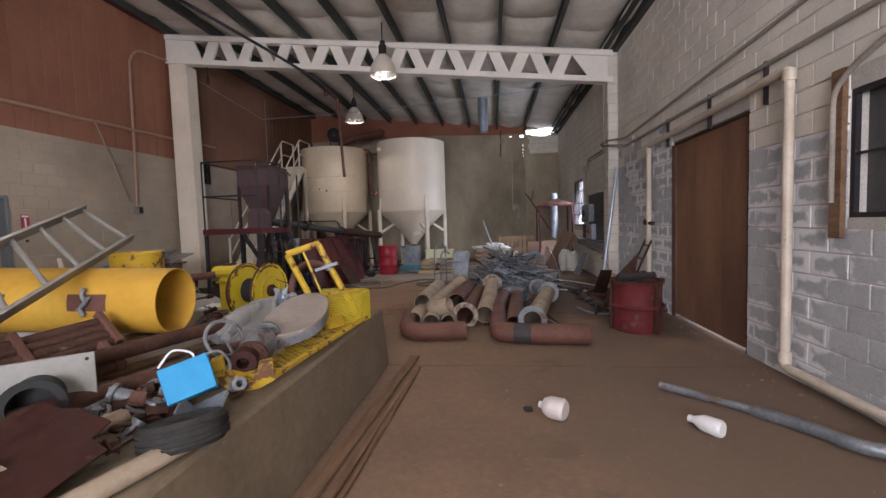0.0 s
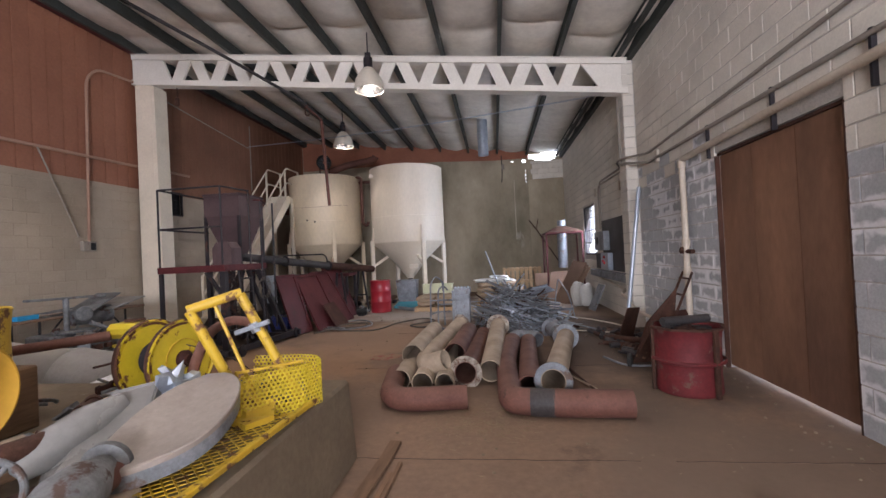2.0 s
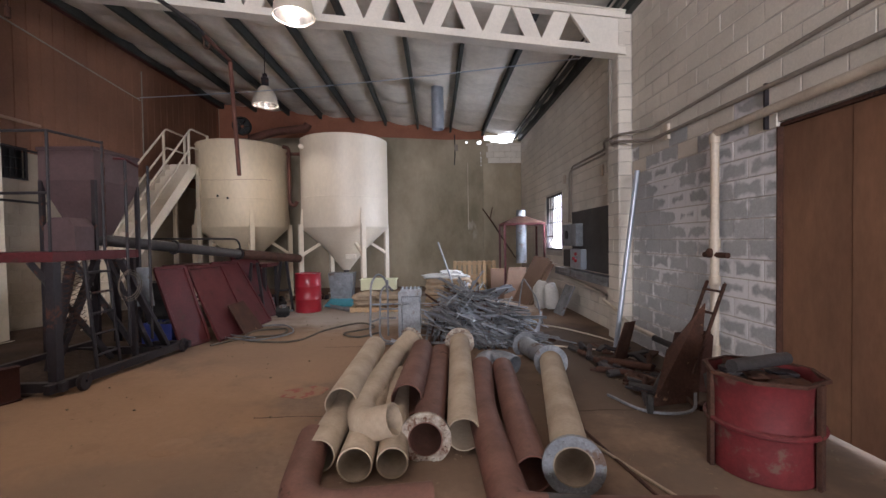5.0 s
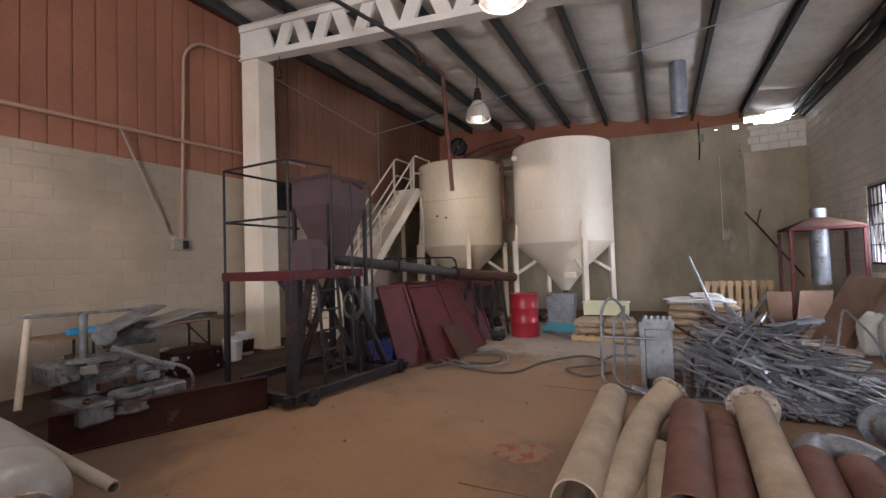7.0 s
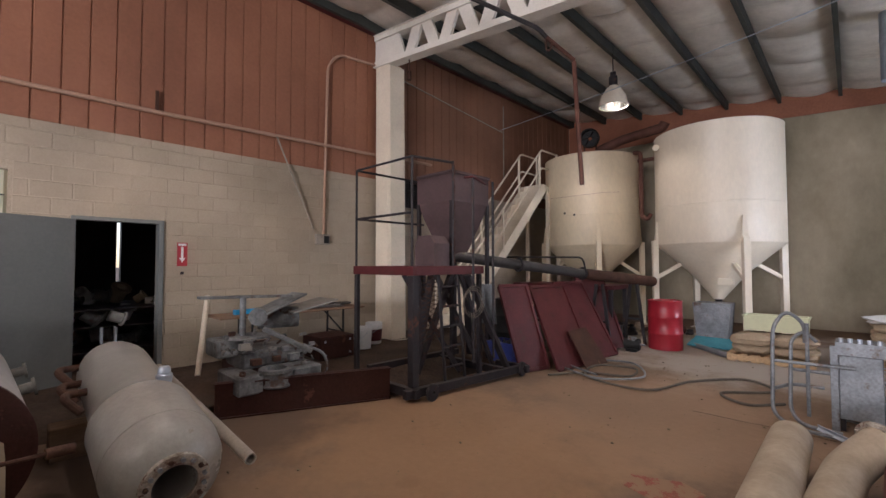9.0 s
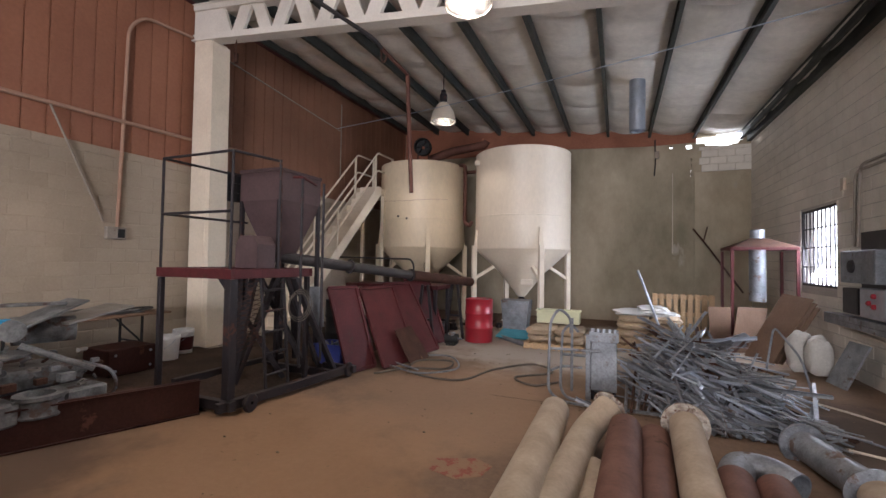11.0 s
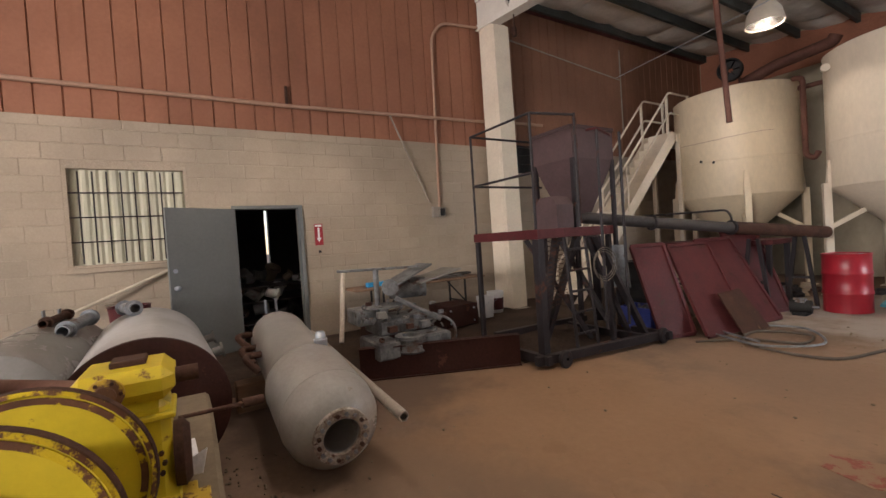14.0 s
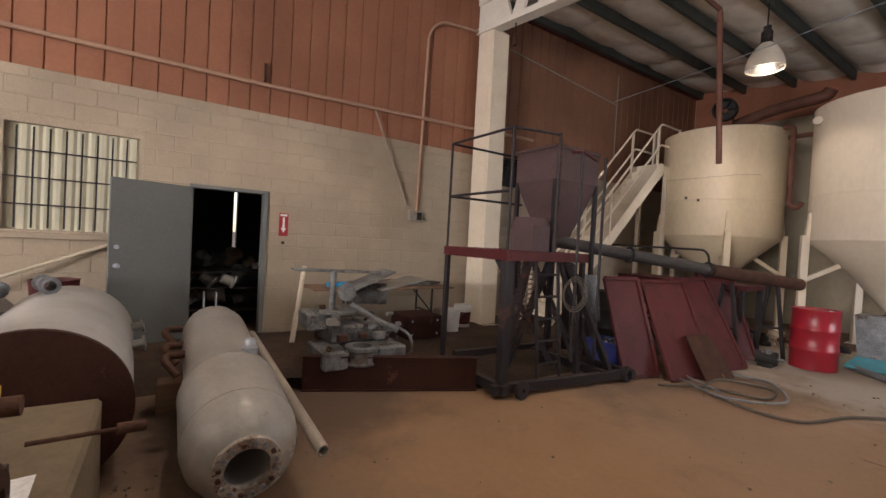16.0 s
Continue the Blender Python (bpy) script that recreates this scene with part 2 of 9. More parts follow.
    olddrum=mat("faded_red_drum", (0.15, 0.022, 0.025), (0.07, 0.018, 0.018), rough=0.6, scale=3, mix=0.9, grain=30, fine=0.12, bump=0.12, patch=(0.13, 0.075, 0.06), patch_at=0.6, dust=0.3),
    greytank=mat("silver_grey_tank_paint", (0.24, 0.235, 0.225), (0.13, 0.125, 0.115), rough=0.27, scale=1.6, mix=0.9, grain=25, fine=0.06, bump=0.08, patch=(0.25, 0.21, 0.17), patch_at=0.68, dust=0.3),
    paletank=mat("pale_grey_tank_paint", (0.50, 0.50, 0.505), (0.36, 0.355, 0.35), rough=0.36, scale=1.6, mix=0.9, grain=25, fine=0.06, bump=0.08, patch=(0.25, 0.21, 0.17), patch_at=0.72, dust=0.15),
    browncap=mat("dark_brown_cap", (0.042, 0.014, 0.010), (0.024, 0.009, 0.008), rough=0.6, scale=4, grain=35, fine=0.2, bump=0.25, patch=(0.10, 0.045, 0.03), patch_at=0.66),
    wood=mat("old_timber", (0.20, 0.12, 0.07), (0.12, 0.072, 0.044), rough=0.85, scale=3, mix=0.9, grain=22, fine=0.25, bump=0.3, stretch=(1, 0.12, 1)),
    pallet=mat("pallet_pine", (0.46, 0.32, 0.19), (0.36, 0.25, 0.15), rough=0.8, scale=4, grain=30, fine=0.15, bump=0.2, vary=0.12),
    ply=mat("brown_board", (0.20, 0.125, 0.085), (0.13, 0.08, 0.055), rough=0.8, scale=3, grain=30, fine=0.1, bump=0.1, vary=0.1),
    bag=mat("paper_bag", (0.44, 0.34, 0.24), (0.36, 0.28, 0.2), rough=0.85, scale=5, grain=25, fine=0.1, bump=0.3, vary=0.08),
    white=mat("white_plastic", (0.72, 0.72, 0.72), (0.62, 0.61, 0.59), rough=0.4, scale=4, grain=20, fine=0.04, bump=0.05, patch=(0.5, 0.44, 0.37), patch_at=0.7),
    whitebag=mat("white_woven_sack", (0.50, 0.485, 0.45), (0.40, 0.38, 0.34), rough=0.8, scale=5, grain=30, fine=0.08, bump=0.4),
    jug=mat("translucent_jug_plastic", (0.72, 0.66, 0.62), (0.62, 0.56, 0.52), rough=0.35, scale=3, grain=20, fine=0.04, trans=0.25),
    tray=mat("pale_yellow_tray", (0.72, 0.74, 0.5), (0.62, 0.64, 0.44), rough=0.45, scale=3, grain=20, fine=0.04),
    blue=mat("blue_plastic", (0.06, 0.09, 0.40), (0.05, 0.07, 0.32), rough=0.45, scale=3, grain=20, fine=0.06, dust=0.1),
    cyan=mat("bright_blue_card", (0.03, 0.27, 0.52), (0.025, 0.2, 0.42), rough=0.5, scale=3, grain=20, fine=0.05, dust=0.08),
    teal=mat("teal_sheet", (0.08, 0.33, 0.42), (0.06, 0.22, 0.3), rough=0.5, scale=3, grain=20, fine=0.1),
    rubber=mat("black_rubber", (0.034, 0.032, 0.03), (0.018, 0.017, 0.016), rough=0.8, scale=4, grain=40, fine=0.25, bump=0.3, dust=0.1),
    black=mat("black_paint", (0.025, 0.025, 0.025), (0.015, 0.015, 0.015), rough=0.6, scale=3, grain=30),
    machine=mat("grey_machine_paint", (0.20, 0.205, 0.21), (0.06, 0.06, 0.06), rough=0.5, scale=5, mix=1.0, grain=35, fine=0.2, bump=0.2, patch=(0.09, 0.06, 0.05), patch_at=0.6, dust=0.2),
    alu=mat("aluminium", (0.28, 0.27, 0.25), (0.20, 0.19, 0.175), rough=0.45, metal=0.4, scale=5, grain=40, fine=0.08, dust=0.25),
    shovel=mat("dusty_shovel_blade", (0.30, 0.255, 0.22), (0.21, 0.175, 0.155), rough=0.6, scale=4, grain=30, fine=0.08, metal=0.2, dust=0.2),
    curtain=mat("pale_window_panel", (0.62, 0.60, 0.47), (0.5, 0.49, 0.40), rough=0.6, scale=2, grain=15, fine=0.06, stretch=(1, 3, 0.3)),
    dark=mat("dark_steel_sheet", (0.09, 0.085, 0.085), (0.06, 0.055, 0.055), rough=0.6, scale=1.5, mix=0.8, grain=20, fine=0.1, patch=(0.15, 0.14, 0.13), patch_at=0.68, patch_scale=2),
    conc=mat("cast_concrete", (0.20, 0.155, 0.105), (0.13, 0.10, 0.068), rough=0.85, scale=1.2, mix=0.9, grain=22, fine=0.1, bump=0.3, patch=(0.30, 0.26, 0.20), patch_at=0.68, patch_scale=2.5),
    paper=mat("white_paper", (0.75, 0.76, 0.78), (0.68, 0.69, 0.71), rough=0.7),
    redmark=mat("red_paint_mark", (0.24, 0.075, 0.055), (0.22, 0.10, 0.07), rough=0.8, scale=8, patch=(0.25, 0.155, 0.10), patch_at=0.46, patch_scale=9),
    haze=emit("daylight_haze", (0.95, 0.98, 1.0), 3.0),
    bulb=emit("lit_lamp_bulb", (1.0, 0.92, 0.8), 5.0),
    reflector=mat("lamp_reflector", (0.70, 0.66, 0.58), (0.6, 0.56, 0.5), rough=0.3, metal=0.5, scale=4, grain=20, fine=0.04),
    crust=mat("crusted_flange", (0.42, 0.38, 0.33), (0.17, 0.12, 0.09), rough=0.8, scale=14, mix=1.0, grain=60, fine=0.25, bump=0.6, patch=(0.12, 0.06, 0.04), patch_at=0.58, patch_scale=18),
    # panel colour darkened for the shade beyond the girder
    panel_shaded=mat("shaded_terracotta_panel", (0.25, 0.122, 0.076), (0.16, 0.08, 0.052), world=True, rough=0.65, scale=0.5, mix=0.9, grain=20, fine=0.07, bump=0.06),
    vessel=mat("glossy_grey_vessel", (0.34, 0.325, 0.305), (0.23, 0.215, 0.198), rough=0.31, scale=1.6, mix=0.9, grain=30, fine=0.07, bump=0.12, patch=(0.22, 0.18, 0.145), patch_at=0.69, patch_scale=5, patch_rough=0.6, coat=0.15, dust=0.15),
    conduit_h=mat("dusty_hose", (0.13, 0.11, 0.09), (0.08, 0.068, 0.056), rough=0.8, scale=4, grain=35, fine=0.12, bump=0.15, dust=0.3),
    lampshade=mat("cream_lampshade", (0.66, 0.60, 0.50), (0.55, 0.49, 0.4), rough=0.5, scale=4, grain=20, fine=0.04),
    mirror=mat("polished_reflector", (0.75, 0.73, 0.70), (0.6, 0.58, 0.55), rough=0.18, metal=1.0, scale=9, grain=20, fine=0.06),
    straw=mat("straw_litter", (0.24, 0.18, 0.11), (0.12, 0.085, 0.055), rough=0.9, scale=8),
)


def salt_block():
    """Grey block with a whitish salt crust that creeps in from its joints."""
    m = M["rawblock"].copy()
    m.name = "salt_crusted_block"
    n, l = m.node_tree.nodes, m.node_tree.links
    b = n["Principled BSDF"]
    src = b.inputs["Base Color"].links[0].from_socket
    tc, sep = n.new("ShaderNodeTexCoord"), n.new("ShaderNodeSeparateXYZ")
    l.new(tc.outputs["Object"], sep.inputs[0])

    def calc(op, a, c=None, v=None):
        q = n.new("ShaderNodeMath")
        q.operation = op
        for k, x in enumerate((a, c if c is not None else v)):
            if x is None:
                continue
            if isinstance(x, (int, float)):
                q.inputs[k].default_value = x
            else:
                l.new(x, q.inputs[k])
        return q.outputs[0]

    dy = calc("SUBTRACT", 0.195, calc("ABSOLUTE", calc("SUBTRACT", sep.outputs["Y"], 0.195)))
    dz = calc("SUBTRACT", 0.095, calc("ABSOLUTE", calc("SUBTRACT", sep.outputs["Z"], 0.095)))
    edge = calc("MINIMUM", dy, dz)
    geo = n.new("ShaderNodeNewGeometry")
    ns, nb = n.new("ShaderNodeTexNoise"), n.new("ShaderNodeTexNoise")
    ns.inputs["Scale"].default_value, ns.inputs["Detail"].default_value = 9.0, 5.0
    nb.inputs["Scale"].default_value, nb.inputs["Detail"].default_value = 1.1, 2.0
    l.new(geo.outputs["Position"], ns.inputs["Vector"])
    l.new(geo.outputs["Position"], nb.inputs["Vector"])
    reach = calc("MULTIPLY", calc("SUBTRACT", nb.outputs[0], 0.43), 0.34)
    reach = calc("ADD", reach, calc("MULTIPLY", calc("SUBTRACT", ns.outputs[0], 0.5), 0.13))
    r = n.new("ShaderNodeMapRange")
    r.inputs[1].default_value, r.inputs[2].default_value = -0.012, 0.022
    l.new(calc("SUBTRACT", reach, edge), r.inputs[0])
    mx = n.new("ShaderNodeMix")
    mx.data_type = "RGBA"
    mx.inputs[7].default_value = (0.80, 0.79, 0.80, 1)
    l.new(calc("MULTIPLY", r.outputs[0], 0.8), mx.inputs[0])
    l.new(src, mx.inputs[6])
    l.new(mx.outputs[2], b.inputs["Base Color"])
    return m


M["salt"] = salt_block()


def floor_zones():
    """Irregular floor patches of dust, dirt and bare concrete, some with painted-in shade."""
    n, l = M["floor"].node_tree.nodes, M["floor"].node_tree.links
    b = n["Principled BSDF"]
    col = b.inputs["Base Color"].links[0].from_socket
    geo = n.new("ShaderNodeNewGeometry")
    ns = n.new("ShaderNodeTexNoise")
    ns.inputs["Scale"].default_value, ns.inputs["Detail"].default_value, ns.inputs["Roughness"].default_value = 1.1, 8.0, 0.62
    l.new(geo.outputs["Position"], ns.inputs["Vector"])
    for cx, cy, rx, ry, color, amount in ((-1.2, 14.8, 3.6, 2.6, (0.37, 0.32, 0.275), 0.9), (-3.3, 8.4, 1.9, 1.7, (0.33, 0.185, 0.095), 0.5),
                                          # the east-wall patch (2.1, 9.8) holds dark dirt and painted shade together
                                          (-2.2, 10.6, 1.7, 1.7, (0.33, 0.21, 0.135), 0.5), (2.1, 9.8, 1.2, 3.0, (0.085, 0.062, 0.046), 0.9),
                                          # darker under the pipe heap: its shade is painted into the floor
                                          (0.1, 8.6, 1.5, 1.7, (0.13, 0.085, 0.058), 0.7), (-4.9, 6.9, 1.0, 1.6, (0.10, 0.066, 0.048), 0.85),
                                          # east front (2.0, 4.6) painted darker where the light falls too strong
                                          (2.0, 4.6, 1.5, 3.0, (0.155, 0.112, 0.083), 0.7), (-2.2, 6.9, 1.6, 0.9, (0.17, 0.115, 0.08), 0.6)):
        sub, div = n.new("ShaderNodeVectorMath"), n.new("ShaderNodeVectorMath")
        sub.operation, div.operation = "SUBTRACT", "DIVIDE"
        sub.inputs[1].default_value, div.inputs[1].default_value = (cx, cy, 0), (rx, ry, 1)
        ln = n.new("ShaderNodeVectorMath")
        ln.operation = "LENGTH"
        l.new(geo.outputs["Position"], sub.inputs[0])
        l.new(sub.outputs[0], div.inputs[0])
        l.new(div.outputs[0], ln.inputs[0])
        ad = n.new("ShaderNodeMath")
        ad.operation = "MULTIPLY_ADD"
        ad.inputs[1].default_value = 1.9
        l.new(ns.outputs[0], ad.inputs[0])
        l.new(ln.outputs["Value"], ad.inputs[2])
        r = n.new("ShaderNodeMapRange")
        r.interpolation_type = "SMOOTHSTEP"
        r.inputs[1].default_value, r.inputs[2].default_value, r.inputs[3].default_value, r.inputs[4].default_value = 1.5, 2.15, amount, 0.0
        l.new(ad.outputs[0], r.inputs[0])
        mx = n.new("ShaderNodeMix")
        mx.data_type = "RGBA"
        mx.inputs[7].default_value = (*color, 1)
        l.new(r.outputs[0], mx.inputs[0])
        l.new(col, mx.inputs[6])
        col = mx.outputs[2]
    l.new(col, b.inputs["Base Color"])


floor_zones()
gm = bpy.data.materials.new("window_glass")
gm.use_nodes = True
gb = gm.node_tree.nodes["Principled BSDF"]
gb.inputs["Transmission Weight"].default_value, gb.inputs["Roughness"].default_value, gb.inputs["IOR"].default_value = 1.0, 0.08, 1.45
M["glass"] = gm

# ---- builders ----


def thing(name, at, label="", category="", group="", kind=""):
    ob = new(name)
    ob.location = at
    ob["at"] = tuple(at)
    return tagged(ob, label, category, group, kind)


def origin(ob):
    o = Vector((0, 0, 0))
    while ob is not None:
        o += ob.location
        ob = ob.parent
    return o


def part(name, bm, material, parent=None, label="", smooth=True, kind="", category=""):
    """Links a bmesh that is drawn in world metres as one mesh object under its parent."""
    me = bpy.data.meshes.new(name)
    bmesh.ops.recalc_face_normals(bm, faces=bm.faces)
    bm.to_mesh(me)
    bm.free()
    me.materials.append(material)
    if smooth:
        me.shade_smooth()
        me.set_sharp_from_angle(angle=radians(35))
    ob = new(name, me)
    if parent is not None:
        me.transform(Matrix.Translation(-origin(parent)))
        ob.parent = parent
    return tagged(ob, label, category, "", kind)


def B():
    return bmesh.new()


def poly_prism(bm, pts, offset):
    """A solid from a closed outline and an offset vector."""
    a = [bm.verts.new(p) for p in pts]
    b = [bm.verts.new(Vector(p) + Vector(offset)) for p in pts]
    bm.faces.new(a)
    bm.faces.new(b[::-1])
    for i in range(len(a)):
        j = (i + 1) % len(a)
        bm.faces.new((a[i], b[i], b[j], a[j]))
    return bm


def box(bm, lo, hi, bev=0.0, m=None):
    vs = bmesh.ops.create_cube(bm, size=1)["verts"]
    lo, hi = Vector(lo), Vector(hi)
    c, s = (lo + hi) / 2, hi - lo
    for v in vs:
        v.co = Vector((v.co.x * s.x, v.co.y * s.y, v.co.z * s.z)) + c
    if bev:
        es = list({e for v in vs for e in v.link_edges})
        r = bmesh.ops.bevel(bm, geom=es, offset=bev, segments=1, affect="EDGES", profile=0.7)
        vs = list({v for f in r["faces"] for v in f.verts} | {v for v in vs if v.is_valid})
    if m is not None:
        bmesh.ops.transform(bm, matrix=m, verts=vs)
    return bm


def frame_of(p0, p1, up=(0, 0, 1)):
    d = (Vector(p1) - Vector(p0))
    z = d.normalized()
    u = Vector(up)
    if abs(z.dot(u)) > 0.98:
        u = Vector((0, 1, 0))
    x = u.cross(z).normalized()
    y = z.cross(x)
    return Matrix((x, y, z)).transposed().to_4x4(), d.length


def beam(bm, p0, p1, w, h, bev=0.0, up=(0, 0, 1)):
    """A bar from p0 to p1, w wide and h high."""
    r, n = frame_of(p0, p1, up)
    return box(bm, (-w / 2, -h / 2, 0), (w / 2, h / 2, n), bev, Matrix.Translation(p0) @ r)


def angle_bar(bm, p0, p1, w, t=0.006, up=(0, 0, 1)):
    r, n = frame_of(p0, p1, up)
    m = Matrix.Translation(p0) @ r
    box(bm, (-w / 2, -w / 2, 0), (w / 2, -w / 2 + t, n), 0, m)
    box(bm, (-w / 2, -w / 2 + t, 0), (-w / 2 + t, w / 2, n), 0, m)
    return bm


def lathe(bm, prof, m=None, seg=32, close=False):
    """Turns (radius, height) points about the z axis of m."""
    m = m or Matrix()
    rings = []
    for r, z in prof:
        if r < 1e-5:
            rings.append([bm.verts.new(m @ Vector((0, 0, z)))])
        else:
            rings.append([bm.verts.new(m @ Vector((r * math.cos(6.28318530718 * i / seg), r * math.sin(6.28318530718 * i / seg), z))) for i in range(seg)])
    pairs = list(zip(rings, rings[1:])) + ([(rings[-1], rings[0])] if close else [])
    for a, b in pairs:
        for i in range(seg):
            j = (i + 1) % seg
            if len(a) == 1 and len(b) > 1:
                bm.faces.new((a[0], b[i], b[j]))
            elif len(b) == 1 and len(a) > 1:
                bm.faces.new((a[i], a[j], b[0]))
            elif len(a) > 1:
                bm.faces.new((a[i], a[j], b[j], b[i]))
    return bm


def axis(p0, p1):
    r, n = frame_of(p0, p1)
    return Matrix.Translation(p0) @ r, n


def rod(bm, p0, p1, r, seg=12, r1=None):
    m, n = axis(p0, p1)
    r1 = r if r1 is None else r1
    return lathe(bm, [(0, 0), (r, 0), (r1, n), (0, n)], m, seg)


def tube(bm, p0, p1, r, wall=0.008, seg=28):
    m, n = axis(p0, p1)
    return lathe(bm, [(r, 0), (r, n), (r - wall, n), (r - wall, 0)], m, seg, close=True)


def bend(pts, rad=0.1, n=5):
    """Rounds the corners of a polyline."""
    pts = [Vector(p) for p in pts]
    out = [pts[0]]
    for a, b, c in zip(pts, pts[1:], pts[2:]):
        u, v = (a - b), (c - b)
        d = min(rad, u.length * 0.45, v.length * 0.45)
        s, e = b + u.normalized() * d, b + v.normalized() * d
        for i in range(n + 1):
            t = i / n
            out.append(s * (1 - t) ** 2 + b * 2 * t * (1 - t) + e * t * t)
    out.append(pts[-1])
    return out


def curve_points(pts, n=8):
    """A smooth line through the points."""
    p = [Vector(q) for q in pts]
    p = [p[0] * 2 - p[1]] + p + [p[-1] * 2 - p[-2]]
    out = []
    for a, b, c, d in zip(p, p[1:], p[2:], p[3:]):
        for i in range(n):
            t = i / n
            out.append(0.5 * ((2 * b) + (c - a) * t + (2 * a - 5 * b + 4 * c - d) * t * t + (3 * b - a - 3 * c + d) * t ** 3))
    return out + [p[-2]]


def sweep(bm, pts, r, seg=8, wall=0.0):
    """A round pipe along the points; with wall it is open-ended and hollow."""
    pts = [Vector(p) for p in pts]
    x = None

    rings, inner = [], []
    for i, p in enumerate(pts):
        d = (pts[min(i + 1, len(pts) - 1)] - pts[max(i - 1, 0)]).normalized()
        if x is None:
            u = Vector((0, 0, 1)) if abs(d.z) < 0.9 else Vector((1, 0, 0))
            x = u.cross(d).normalized()
        x = (x - d * x.dot(d)).normalized()
        y = d.cross(x)
        rr = r[i] if isinstance(r, (list, tuple)) else r
        ring = [x * math.cos(6.28318530718 * k / seg) + y * math.sin(6.28318530718 * k / seg) for k in range(seg)]
        rings.append([bm.verts.new(p + q * rr) for q in ring])
        if wall:
            inner.append([bm.verts.new(p + q * (rr - wall)) for q in ring])

    def skin(rs):
        for a, b in zip(rs, rs[1:]):
            for k in range(seg):
                j = (k + 1) % seg
                bm.faces.new((a[k], a[j], b[j], b[k]))
    skin(rings)
    if wall:
        skin(inner)
        for a, b in ((rings[0], inner[0]), (rings[-1], inner[-1])):
            for k in range(seg):
                j = (k + 1) % seg
                bm.faces.new((a[k], a[j], b[j], b[k]))
    else:
        bm.faces.new(rings[0])
        bm.faces.new(rings[-1][::-1])
    return bm


def sheet(bm, corners, t=0.01, bev=0.0):
    """A flat plate from its outline, t thick."""
    n = (Vector(corners[1]) - Vector(corners[0])).cross(Vector(corners[2]) - Vector(corners[0])).normalized()
    return poly_prism(bm, corners, n * t)


def flange(bm, p0, p1, r, hole, t=0.03, bolts=8):
    """A ring plate about p0, facing p1, with bolts."""
    m, n = axis(p0, p1)
    lathe(bm, [(hole, 0), (r, 0), (r, t), (hole, t)], m, 32, close=True)
    for i in range(bolts):
        a = 6.28318530718 * (i + 0.5) / bolts
        c = Vector((math.cos(a) * (r + hole) / 2, math.sin(a) * (r + hole) / 2, 0))
        lathe(bm, [(0, -0.014), (0.013, -0.014), (0.013, t + 0.014), (0, t + 0.014)], m @ Matrix.Translation(c), 6)
    return bm


def blob(bm, c, size, seed=0, rough=0.15, sub=2, m=None):
    """A lumpy closed body, as a filled sack."""
    vs = bmesh.ops.create_icosphere(bm, subdivisions=sub, radius=1)["verts"]
    for v in vs:
        p = v.co.copy()
        k = 3.0
        l = (abs(p.x) ** k + abs(p.y) ** k + abs(p.z) ** k) ** (1 / k)
        p = p / l * (1 + rough * noise.noise(p * 1.7 + Vector((seed, seed * 2, 3))))
        q = Vector((p.x * size[0], p.y * size[1], p.z * size[2]))
        v.co = (m @ q if m is not None else q) + Vector(c)
    return bm


# ---- the shell of the building ----
def wall_with_holes(name, x0, x1, y0, y1, z0, z1, holes, material, along="y"):
    """A thick wall, with rectangular holes (a0, a1, z0, z1) cut along its length."""
    bm = B()
    a0, a1 = (y0, y1) if along == "y" else (x0, x1)
    As = sorted({a0, a1, *[h for q in holes for h in q[:2]]})
    Zs = sorted({z0, z1, *[h for q in holes for h in q[2:]]})
    for i in range(len(As) - 1):
        for j in range(len(Zs) - 1):
            ca, cz = (As[i] + As[i + 1]) / 2, (Zs[j] + Zs[j + 1]) / 2
            if any(q[0] < ca < q[1] and q[2] < cz < q[3] for q in holes):
                continue
            if along == "y":
                box(bm, (x0, As[i], Zs[j]), (x1, As[i + 1], Zs[j + 1]))
            else:
                box(bm, (As[i], y0, Zs[j]), (As[i + 1], y1, Zs[j + 1]))
    bmesh.ops.remove_doubles(bm, verts=bm.verts, dist=1e-4)
    return part(name, bm, material, kind="structure", smooth=False)


# bright hazy daylight seen through the east window and the gap under the roof
bm = B()
box(bm, (EX + 6.0, 6.0, -1.0), (EX + 6.1, 30.0, 12.0))
part("backdrop", bm, M["haze"], kind="structure", smooth=False)
bm = B()
box(bm, (-8.0, NY + 6.0, -1.0), (8.0, NY + 6.1, 14.0))
part("backdrop", bm, M["haze"], kind="structure", smooth=False)

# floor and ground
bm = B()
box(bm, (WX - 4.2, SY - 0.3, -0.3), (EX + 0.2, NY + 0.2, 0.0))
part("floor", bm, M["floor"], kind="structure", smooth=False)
bm = B()
bmesh.ops.create_grid(bm, x_segments=2, y_segments=2, size=300)
bmesh.ops.translate(bm, verts=bm.verts, vec=(0, 0, -0.35))
part("ground", bm, M["earth"], kind="structure", smooth=False)
# raised dirt floor along the west wall, with an uneven top
bm = B()
nx, ny = 22, 60
g = [[None] * (ny + 1) for _ in range(nx + 1)]
for i in range(nx + 1):
    for j in range(ny + 1):
        y = 3.5 + 12.0 * j / ny
        xe = min(max(-5.75 + (y - 6.45) * 0.446, -5.8), -4.6)
        x = WX + 0.02 + (xe - WX - 0.02) * i / nx
        h = 0.13 + 0.035 * noise.noise(Vector((x * 1.3, y * 1.3, 0))) + 0.02 * noise.noise(Vector((x * 5, y * 5, 1)))
        e = min(1 if 6.45 < y < 9.0 else (xe - x) / 0.5, (15.5 - y) / 1.5, (y - 3.5) / 0.8, 1)
        g[i][j] = bm.verts.new((x, y, h * max(e, -0.02)))
